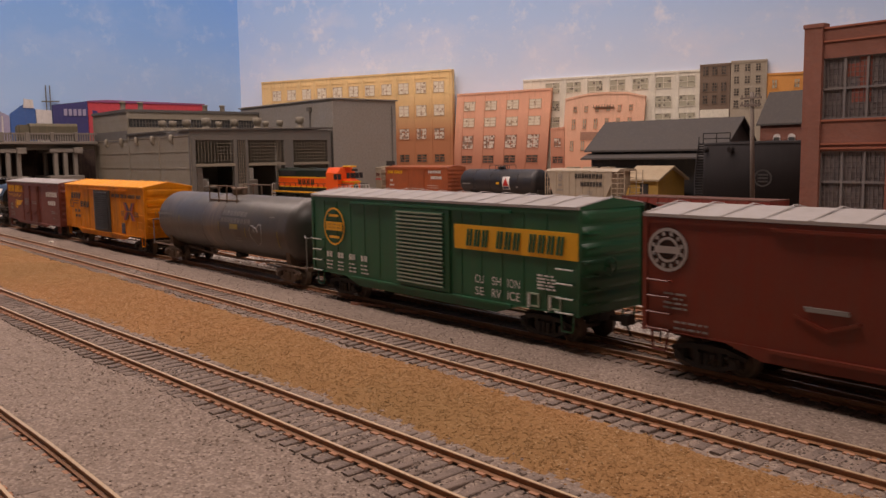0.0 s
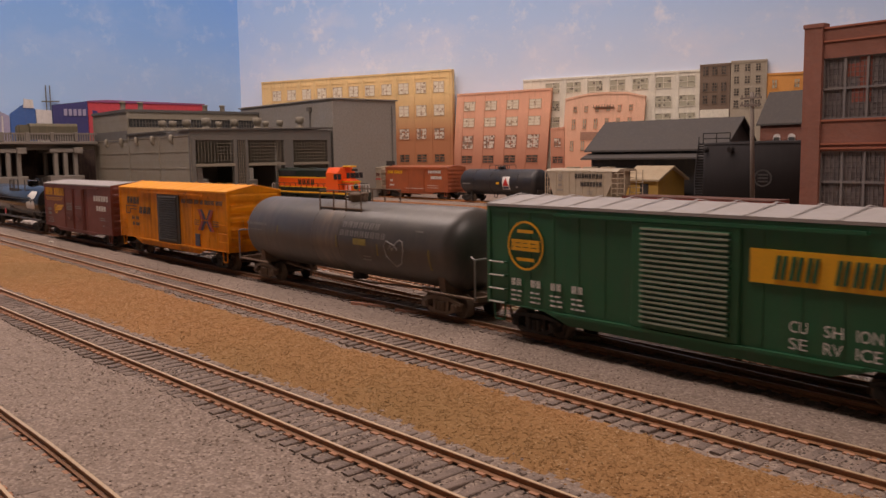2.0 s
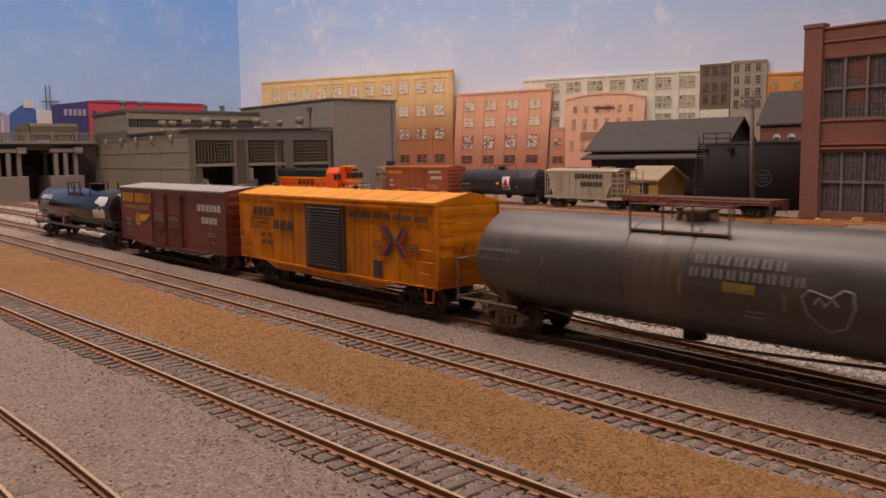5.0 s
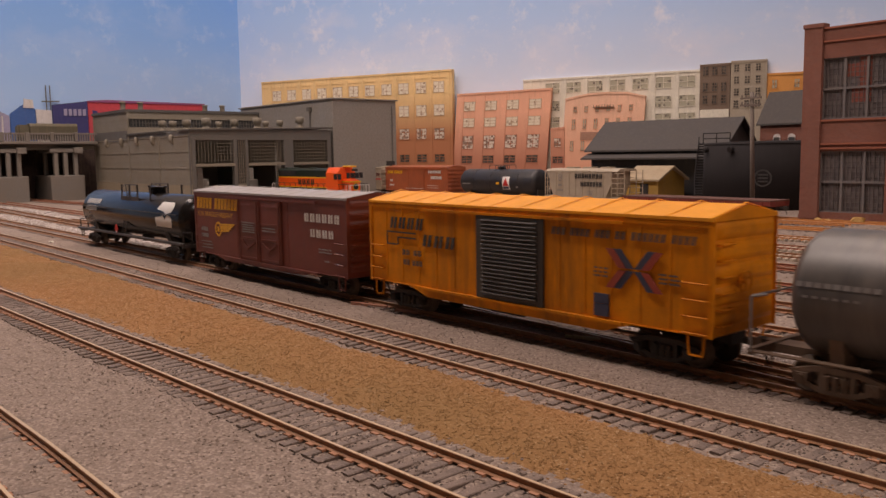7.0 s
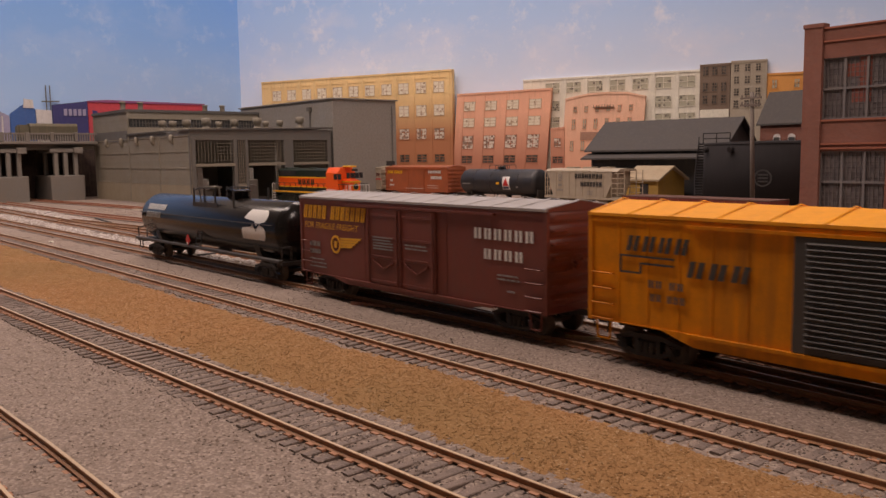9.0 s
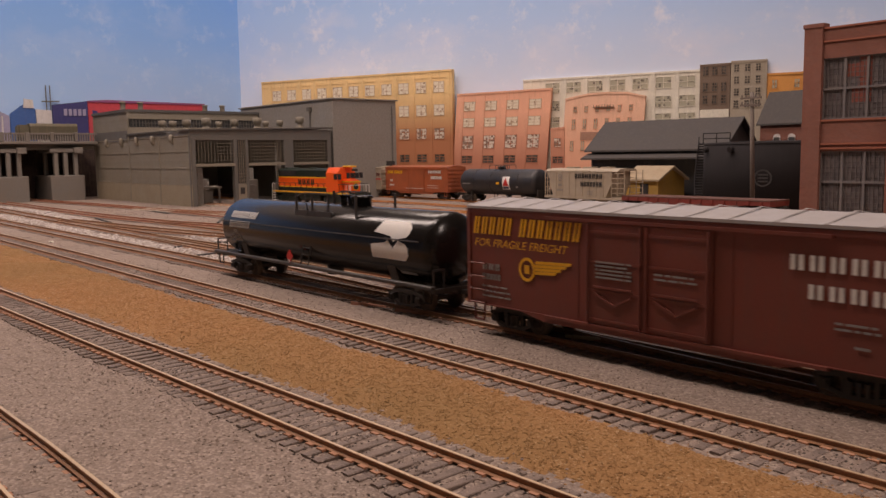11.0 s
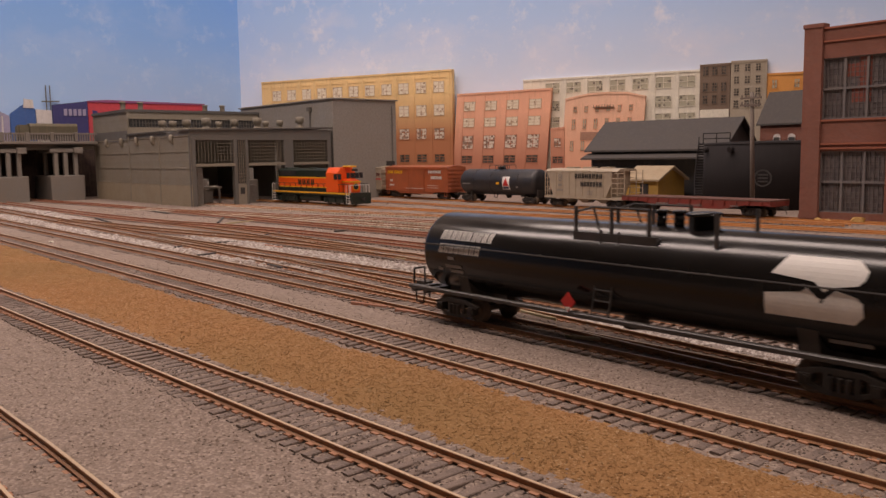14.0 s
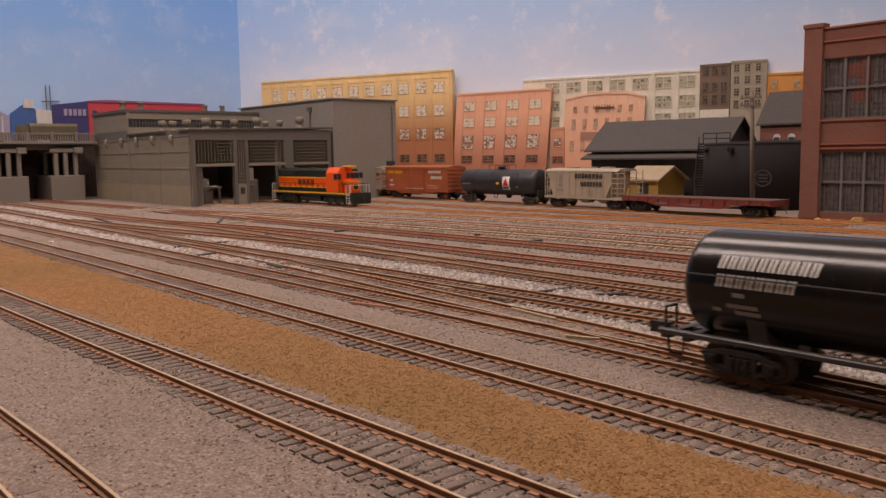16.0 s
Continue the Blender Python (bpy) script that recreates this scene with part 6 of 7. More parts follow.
def platform(car, x, z, mat, wide=0.019, deep=0.010):
    """Walkway, hatch and rails on top of a tank."""
    bm = bmesh.new()
    lathe(bm, [(z - 0.004, 0.0042), (z + 0.0022, 0.0042), (z + 0.0026, 0.0049), (z + 0.0036, 0.0049), (z + 0.0042, 0.0038)], "z", 16, (x, 0, 0))
    for dx in (-0.0065, 0.0068):
        rod(bm, (x + dx, -0.001, z - 0.002), (x + dx, -0.001, z + 0.0036), 0.0012, 8)
        rod(bm, (x + dx, -0.001, z + 0.0036), (x + dx, -0.001, z + 0.0042), 0.0018, 8)
    part("hatch", bm, mat, car, "manway hatch with valves")
    for s in (-1, 1):
        y = s * deep
        bm = bmesh.new()
        box(bm, x - wide, x + wide, min(y, y - s * 0.005), max(y, y - s * 0.005), z - 0.0035, z - 0.0029)
        part("walkway", bm, mat, car, "narrow walkway plate")
        bm = bmesh.new()
        for px in (x - wide, x - wide * 0.3, x + wide * 0.3, x + wide):
            rod(bm, (px, y, z - 0.006), (px, y, z + 0.0055), 0.0004, 5)
        rod(bm, (x - wide, y, z + 0.0055), (x + wide, y, z + 0.0055), 0.0004, 5)
        part("railing", bm, mat, car, "walkway railing")


def grey_tank():
    L = 0.199
    c = thing("tank_car", "soot-grey tank car with faded marks and pale graffiti", "tank car", "cars of the train")
    bm = bmesh.new()
    r, zc = 0.0182, 0.0285
    tank_shell(bm, 0.004, L - 0.008, r, zc, 64)
    part("tank", bm, M_TANKGREY, c)
    for x in (0.080, 0.105):
        bm = bmesh.new()
        lathe(bm, [(x - 0.0003, r + 0.00008), (x + 0.0003, r + 0.00008)], "x", 64, (0, 0, zc))
        part("band", bm, M_TANKGREY, c)
    platform(c, 0.098, zc + r, M_RUSTY, 0.0185, 0.0118)
    for s, xa, xb in ((1, -0.004, 0.030), (-1, L + 0.004, L - 0.030)):
        bm = bmesh.new()
        box(bm, min(xa, xb), max(xa, xb), -0.004, 0.004, 0.0085, 0.0112)
        box(bm, xa - 0.001, xa + 0.001, -0.0165, 0.0165, 0.0096, 0.0116)
        for y in (-0.016, 0.016):
            rod(bm, (xa, y, 0.0108), (xb, y, 0.0108), 0.0006, 5)
        prism(bm, [(-0.013, 0.0095), (0.013, 0.0095), (0.015, 0.021), (0.008, 0.016), (-0.008, 0.016), (-0.015, 0.021)], "x", min(xb - s * 0.012, xb - s * 0.008), max(xb - s * 0.012, xb - s * 0.008))
        part("stub_frame", bm, M_RUSTY, c, "dusty brown stub frame")
    bm = bmesh.new()
    bars(bm, [(0.03, -0.006, 0.0100), (0.08, -0.010, 0.0085), (0.12, -0.010, 0.0085), (L - 0.03, -0.006, 0.0100)], 0.0006, 6)
    part("brake_rod", bm, M_RUSTY, c)
    for x, s in ((-0.004, 1), (L + 0.004, -1)):
        bm = bmesh.new()
        for y in (-0.0165, 0.0165):
            bars(bm, [(x, y, 0.0105), (x, y, 0.0270), (x + s * 0.004, y * 0.9, 0.0278)], 0.0004, 5)
        bars(bm, [(x, -0.0165, 0.0270), (x, 0.0165, 0.0270)], 0.0004, 5)
        part("end_railing", bm, M_GREYMARK, c)
    bm = bmesh.new()
    rod(bm, (L * 0.49, 0, zc - r - 0.003), (L * 0.49, 0, zc - r + 0.003), 0.004, 10)
    part("outlet_valve", bm, M_UNDER, c)
    def on_shell(b, pts, t=0.0005):
        for p, q in zip(pts, pts[1:]):
            v = []
            for x, z in (p, q):
                y = -math.sqrt(max((r + 0.0003 - 0.9 * t) ** 2 - (z - zc) ** 2, 0))
                v.append((x, y, z))
            rod(b, v[0], v[1], t, 5)
    mark(c, "graffiti", M_GREYMARK, lambda b: (on_shell(b, [(0.150, 0.0195), (0.1445, 0.0240), (0.1430, 0.0285), (0.1450, 0.0308), (0.1485, 0.0300), (0.1510, 0.0292), (0.1545, 0.0318), (0.1570, 0.0312), (0.1575, 0.0270), (0.1550, 0.0215), (0.150, 0.0195)], 0.0004), on_shell(b, [(0.1465, 0.0270), (0.1480, 0.0292), (0.1495, 0.0268), (0.1515, 0.0292), (0.1530, 0.0272)], 0.0004)), "pale graffiti outline")
    def patch(b, x0, x1, z0, z1, lean=0.0):
        n = max(1, int((z1 - z0) / 0.0012))
        for k in range(n):
            za, zb = z0 + (z1 - z0) * k / n, z0 + (z1 - z0) * (k + 1) / n
            v = [(x0 + lean * (za - z0), za), (x1 + lean * (za - z0), za), (x1 + lean * (zb - z0), zb), (x0 + lean * (zb - z0), zb)]
            b.faces.new([b.verts.new((x, -math.sqrt((r + 0.0002) ** 2 - (z - zc) ** 2), z)) for x, z in v])
    def txt(b):
        for z, x0, x1, n in ((0.0366, 0.1075, 0.1385, 7), (0.0326, 0.1065, 0.1445, 9)):
            w = (x1 - x0) / n
            for i in range(n):
                x = x0 + i * w
                patch(b, x + 0.12 * w, x + 0.36 * w, z - 0.0014, z + 0.0014)
                patch(b, x + 0.52 * w, x + 0.80 * w, z - 0.0014, z + 0.0014)
    mark(c, "faded_mark", M_FAINT, txt, "faded pale name mark in bars")
    def data(b):
        for i in range(9):
            patch(b, 0.010 + 0.0026 * i, 0.0120 + 0.0026 * i, 0.0318, 0.0332)
        for i in range(6):
            patch(b, 0.012 + 0.0028 * i, 0.0136 + 0.0028 * i, 0.0288, 0.0295)
        patch(b, 0.1240, 0.1310, 0.0205, 0.0212, 1.0)
        patch(b, 0.1255, 0.1320, 0.0222, 0.0228, 1.0)
        patch(b, 0.1650, 0.1705, 0.0360, 0.0366)
    mark(c, "data_marks", M_FAINT, data, "faint data marks and scrawl")
    M_OLIVEMARK = paint("faded_olive_yellow", (0.26, 0.20, 0.045), 0.6, 0.4)
    for x0, x1, z0, z1 in ((0.0445, 0.0455, 0.0285, 0.0325), (0.1030, 0.1040, 0.0250, 0.0310), (0.1185, 0.1290, 0.0275, 0.0305), (0.1375, 0.1385, 0.0235, 0.0290), (0.1750, 0.1762, 0.0200, 0.0290), (0.0050, 0.0056, 0.0300, 0.0330)):
        mark(c, "reflective_patch", M_OLIVEMARK, lambda b: patch(b, x0, x1, z0, z1), "faded yellow reflective patch")
    couplers(c, L, M_RUSTY, 0.012)
    trucks(c, (0.020, L - 0.022), M_RUSTY, True)
    return c


def black_tank():
    L = 0.2145
    c = thing("tank_car", "glossy black tank car with white block emblem", "tank car", "cars of the train")
    r, zc = 0.0165, 0.0278
    bm = bmesh.new()
    tank_shell(bm, 0.0062, L - 0.0010, r, zc, 56)
    part("tank", bm, M_TANKBLACK, c)
    bm = bmesh.new()
    for s in (-1, 1):
        y0, y1 = s * 0.0158, s * 0.0184
        sb = bmesh.new()
        box(sb, 0.0025, L + 0.0005, min(y0, y1), max(y0, y1), 0.0116, 0.0134)
        bevel(sb, 0.0004)
        part("side_sill", sb, M_DUSTBLACK, c, "dusty black side walkway")
    bm.free()
    for ends, xa, xb, xs in (((0.004, 0.012), 0.003, 0.042, 0.034), ((L - 0.012, L - 0.001), L - 0.042, L, L - 0.034)):
        bm = bmesh.new()
        for x in ends:
            box(bm, x - 0.0015, x + 0.0015, -0.0165, 0.0165, 0.0100, 0.0120)
        box(bm, xa, xb, -0.0035, 0.0035, 0.0085, 0.0118)
        prism(bm, [(-0.011, 0.010), (0.011, 0.010), (0.0145, 0.0205), (0.007, 0.0150), (-0.007, 0.0150), (-0.0145, 0.0205)], "x", xs - 0.003, xs + 0.003)
        part("frame", bm, M_DUSTBLACK, c, "black end frame")
    for s in (-1, 1):
        bm = bmesh.new()
        z = zc + 0.004
        y = s * 0.0168
        rod(bm, (0.012, y, z), (L - 0.010, y, z), 0.00033, 5)
        for x in (0.02, 0.05, 0.08, 0.12, 0.15, 0.18):
            rod(bm, (x, y, z), (x, y - s * 0.0012, z), 0.00045, 5)
        part("handrail", bm, M_DUSTBLACK, c)
        bm = bmesh.new()
        for x in (0.1055, 0.1130):
            rod(bm, (x, s * 0.0176, 0.0130), (x, s * 0.0120, zc + r - 0.002), 0.0004, 5)
        for k in range(8):
            f = (k + 0.5) / 8
            rod(bm, (0.1055, s * (0.0176 - 0.0056 * f), 0.0130 + (zc + r - 0.015) * f), (0.1130, s * (0.0176 - 0.0056 * f), 0.0130 + (zc + r - 0.015) * f), 0.0003, 5)
        part("ladder", bm, M_DUSTBLACK, c)
        bm = bmesh.new()
        box(bm, 0.0930, 0.1285, min(s * 0.0065, s * 0.0125), max(s * 0.0065, s * 0.0125), zc + r - 0.0045, zc + r - 0.0036)
        box(bm, 0.0930, 0.1285, min(s * 0.0119, s * 0.0126), max(s * 0.0119, s * 0.0126), zc + r - 0.0080, zc + r - 0.0030)
        part("walkway", bm, M_DUSTBLACK, c, "black walkway plate")
        bm = bmesh.new()
        for px in (0.0935, 0.1095, 0.125, 0.150):
            rod(bm, (px, s * 0.0118, zc + r - 0.005), (px, s * 0.0118, zc + r + 0.006), 0.0007, 6)
        bars(bm, [(0.0935, s * 0.0118, zc + r + 0.004), (0.1015, s * 0.0118, zc + r + 0.006), (0.125, s * 0.0118, zc + r + 0.006)], 0.0004, 5)
        bars(bm, [(0.1015, s * 0.0118, zc + r + 0.006), (0.1050, s * 0.0118, zc + r - 0.004)], 0.0004, 5)
        part("railing", bm, M_DUSTBLACK, c, "black walkway posts and rail")
    bm = bmesh.new()
    lathe(bm, [(zc + r - 0.003, 0.005), (zc + r + 0.0035, 0.005), (zc + r + 0.0038, 0.0058), (zc + r + 0.0048, 0.0058), (zc + r + 0.0052, 0.004)], "z", 18, (0.138, 0, 0))
    for x in (0.1215, 0.1285):
        rod(bm, (x, 0, zc + r - 0.002), (x, 0, zc + r + 0.0042), 0.0018, 8)
        rod(bm, (x, 0, zc + r + 0.0042), (x, 0, zc + r + 0.0052), 0.0025, 8)
    part("hatch", bm, M_TANKBLACK, c, "black manway hatch and valves")
    bm = bmesh.new()
    rod(bm, (L * 0.52, 0, zc - r - 0.004), (L * 0.52, 0, zc - r + 0.003), 0.0045, 10)
    part("outlet_valve", bm, M_UNDER, c)
    for x in (0.004, L - 0.001):
        bm = bmesh.new()
        bars(bm, [(x, -0.016, 0.012), (x, -0.016, 0.020), (x, -0.010, 0.020), (x, -0.010, 0.012)], 0.0005, 5)
        for k in range(10):
            a, b = 2 * math.pi * k / 10, 2 * math.pi * (k + 1) / 10
            rod(bm, (x, 0.009 + 0.003 * math.cos(a), 0.020 + 0.003 * math.sin(a)), (x, 0.009 + 0.003 * math.cos(b), 0.020 + 0.003 * math.sin(b)), 0.00035, 5)
        rod(bm, (x, 0.009, 0.012), (x, 0.009, 0.020), 0.0005, 5)
        part("end_gear", bm, M_DUSTBLACK, c)
        for y in (-0.0160, 0.0160):
            stirrup(c, x + (0.004 if x < 0.1 else -0.004), y, M_TANKBLACK, 0.0115)

    def curved(b, outline, drop=0.0013):
        """A patch of the outline (x, z) laid on the shell in thin strips."""
        outline = [(x, z - drop) for x, z in outline]
        top, bot = max(z for _, z in outline), min(z for _, z in outline)
        n = max(2, int((top - bot) / 0.0012))
        def span(z):
            hits = []
            for (xa, za), (xb, zb) in zip(outline, outline[1:] + outline[:1]):
                if (za - z) * (zb - z) < 0:
                    hits.append(xa + (xb - xa) * (z - za) / (zb - za))
            return sorted(hits)
        for i in range(n):
            z0, z1 = bot + (top - bot) * i / n, bot + (top - bot) * (i + 1) / n
            e = (z1 - z0) * 0.01
            h0, h1 = span(z0 + e), span(z1 - e)
            if len(h0) != len(h1) or len(h0) % 2:
                h0 = h1 = span((z0 + z1) / 2)
            for k in range(0, len(h0) - 1, 2):
                v = []
                for x, z in ((h0[k], z0), (h0[k + 1], z0), (h1[k + 1], z1), (h1[k], z1)):
                    y = -math.sqrt((r + 0.0002) ** 2 - (z - zc) ** 2)
                    v.append(b.verts.new((x, y, z)))
                b.faces.new(v)
    def squeezed(b, outline):
        curved(b, [(0.1968 - (0.1968 - x) * 0.88, 0.0408 - (0.0408 - z) * 0.84) for x, z in outline])
    def emblem(b):
        squeezed(b, [(0.1655, 0.0335), (0.1708, 0.0408), (0.1930, 0.0408), (0.1968, 0.0380), (0.1965, 0.0350), (0.1945, 0.0330), (0.1880, 0.0330), (0.1845, 0.0300), (0.1800, 0.0340)])
        squeezed(b, [(0.1650, 0.0205), (0.1940, 0.0205), (0.1968, 0.0235), (0.1965, 0.0275), (0.1935, 0.0305), (0.1880, 0.0310), (0.1840, 0.0268), (0.1790, 0.0310), (0.1760, 0.0285), (0.1650, 0.0285)])
    mark(c, "block_emblem", M_MARKW, emblem, "white block emblem")
    for n, x0, x1, z0, z1 in ((10, 0.0215, 0.0530, 0.0354, 0.0392), (8, 0.0215, 0.0470, 0.0300, 0.0338)):
        w = (x1 - x0) / n
        for i in range(n):
            x = x0 + i * w
            for a, e in ((0.10, 0.38), (0.54, 0.84)):
                mark(c, "name_bar", M_MARKW, lambda b: curved(b, [(x + a * w, z0), (x + e * w, z0), (x + e * w + 0.0006, z1), (x + a * w + 0.0006, z1)]), "white bar of the two-line name mark")
    for x, z, w in ((0.0275, 0.0272, 0.004), (0.0255, 0.0238, 0.010), (0.0205, 0.0222, 0.003), (0.028, 0.0218, 0.008), (0.186, 0.0172, 0.012)):
        mark(c, "data_mark", M_GREYMARK, lambda b: curved(b, [(x, z), (x + w, z), (x + w, z + 0.0013), (x, z + 0.0013)]), "small grey data mark")
    mark(c, "hazard_diamond", M_MARKR, lambda b: prism(b, [(0.0955, 0.0133), (0.0987, 0.0168), (0.0955, 0.0203), (0.0923, 0.0168)], "y", -0.0185, -0.0180), "red hazard diamond")
    mark(c, "hazard_tip", M_MARKW, lambda b: prism(b, [(0.0955, 0.0135), (0.0969, 0.0150), (0.0941, 0.0150)], "y", -0.0187, -0.01852))
    couplers(c, L, M_UNDER, 0.012)
    trucks(c, (0.0285, L - 0.0245), M_UNDER, True)
    return c


# ---- parked cars and the locomotive at the back of the yard ----
def parked(car, x, y, turn):
    car.matrix_basis = pose(x, y, 0, 0, 0, turn)
    return tagged(car, group="parked rolling stock")


def far_boxcar():
    L = 0.172
    c = box_car("rust red boxcar with yellow and white marks", L, 0.0112, 0.0500, M_SPRED, M_SPRED, [(0.068, 0.112, "plain")], M_SPRED, ribs=[0.010 + 0.0115 * i for i in range(5)] + [0.118 + 0.0115 * i for i in range(5)], moving=False, group="parked rolling stock")
    mark(c, "slogan", M_YELLOW, lambda b: mark_bars(b, (5, 7), 0.006, 0.050, 0.0395, 0.0445, FACE, 0.2), "yellow slogan")
    mark(c, "name_mark", M_MARKW, lambda b: (mark_bars(b, (8,), 0.122, 0.156, 0.0405, 0.0450, FACE), mark_bars(b, (7,), 0.129, 0.158, 0.0315, 0.0362, FACE)), "white name mark")
    mark(c, "data_marks", M_MARKW, lambda b: (mark_bars(b, (2,), 0.013, 0.022, 0.0268, 0.0295, FACE), mark_bars(b, (3,), 0.012, 0.026, 0.0195, 0.0222, FACE), small_marks(b, 0.060, 0.112, 0.0150, 0.0170, FACE - 0.0012, 1, 5, 6), small_marks(b, 0.12, 0.15, 0.016, 0.023, FACE, 2, 6, 3)), "small white data marks")
    return c


def far_reefer():
    L = 0.15
    c = box_car("pale grey boxcar with a red stripe", L, 0.0112, 0.0490, M_CREAM, M_CREAM, [(0.055, 0.095, "plain")], M_CREAM, moving=False, group="parked rolling stock")
    mark(c, "stripe", M_MARKR, lambda b: box(b, 0.001, L - 0.001, FACE - 0.0005, FACE + 0.0006, 0.0285, 0.0305), "red stripe")
    mark(c, "name_mark", M_OXIDE, lambda b: mark_bars(b, (8,), 0.100, 0.146, 0.0345, 0.0400, FACE - 0.0002))
    return c


def far_tank():
    L = 0.175
    c = thing("tank_car", "satin black tank car with small white sign", "tank car", "parked rolling stock")
    r, zc = 0.0185, 0.0292
    bm = bmesh.new()
    tank_shell(bm, 0.004, L - 0.004, r, zc, 40)
    part("tank", bm, M_FARBLACK, c)
    for x in (0.040, 0.0775, 0.098, 0.136):
        bm = bmesh.new()
        lathe(bm, [(x - 0.0004, r + 0.0003), (x + 0.0004, r + 0.0003)], "x", 40, (0, 0, zc))
        part("band", bm, M_FARBLACK, c)
    platform(c, 0.086, zc + r, M_FARBLACK, 0.020, 0.008)
    for xa, xb in ((0.0, 0.032), (L - 0.032, L)):
        bm = bmesh.new()
        box(bm, xa, xb, -0.0045, 0.0045, 0.0085, 0.0120)
        box(bm, xa, xa + 0.002, -0.016, 0.016, 0.0098, 0.0118)
        box(bm, xb - 0.002, xb, -0.014, 0.014, 0.0098, 0.020)
        part("stub_frame", bm, M_UNDER, c)
    bm = bmesh.new()
    bars(bm, [(0.082, -0.012, 0.014), (0.082, -0.012, 0.0075), (0.088, -0.012, 0.0075), (0.088, -0.012, 0.014)], 0.0005, 5)
    part("step", bm, M_UNDER, c)
    bm = bmesh.new()
    rod(bm, (0.1, 0, zc - r - 0.004), (0.1, 0, zc - r + 0.003), 0.003, 10, 0.006)
    part("outlet_valve", bm, M_UNDER, c)
    def plate(x0, x1, z0, z1, o):
        def fill(b):
            n = 5
            for k in range(n):
                za, zb = z0 + (z1 - z0) * k / n, z0 + (z1 - z0) * (k + 1) / n
                b.faces.new([b.verts.new((x, -math.sqrt((r + o) ** 2 - (z - zc) ** 2), z)) for x, z in ((x0, za), (x1, za), (x1, zb), (x0, zb))])
        return fill
    mark(c, "sign", M_MARKW, plate(0.106, 0.121, 0.0195, 0.0375, 0.0003), "white square sign")
    def tri(b):
        n = 8
        for k in range(n):
            za, zb = 0.0245 + 0.0115 * k / n, 0.0245 + 0.0115 * (k + 1) / n
            wa, wb = 0.0062 * (1 - k / n), 0.0062 * (1 - (k + 1) / n) + 0.0001
            b.faces.new([b.verts.new((0.1135 + x, -math.sqrt((r + 0.0006) ** 2 - (z - zc) ** 2), z)) for x, z in ((-wa, za), (wa, za), (wb, zb), (-wb, zb))])
    mark(c, "sign_triangle", M_MARKR, tri, "red triangle")
    mark(c, "sign_bar", M_MARKBLUE, plate(0.1075, 0.1195, 0.0205, 0.0235, 0.0006), "blue bar")
    mark(c, "hazard_patch", M_YELLOW, plate(0.093, 0.0995, 0.0265, 0.0295, 0.0003), "small yellow patch")
    mark(c, "data_marks", M_GREYMARK, lambda b: (plate(0.016, 0.026, 0.0255, 0.0275, 0.0003)(b), plate(0.027, 0.034, 0.0255, 0.0275, 0.0003)(b), plate(0.134, 0.139, 0.022, 0.0245, 0.0003)(b)))
    couplers(c, L, M_UNDER)
    trucks(c, (0.020, L - 0.020), M_UNDER, False)
    return c


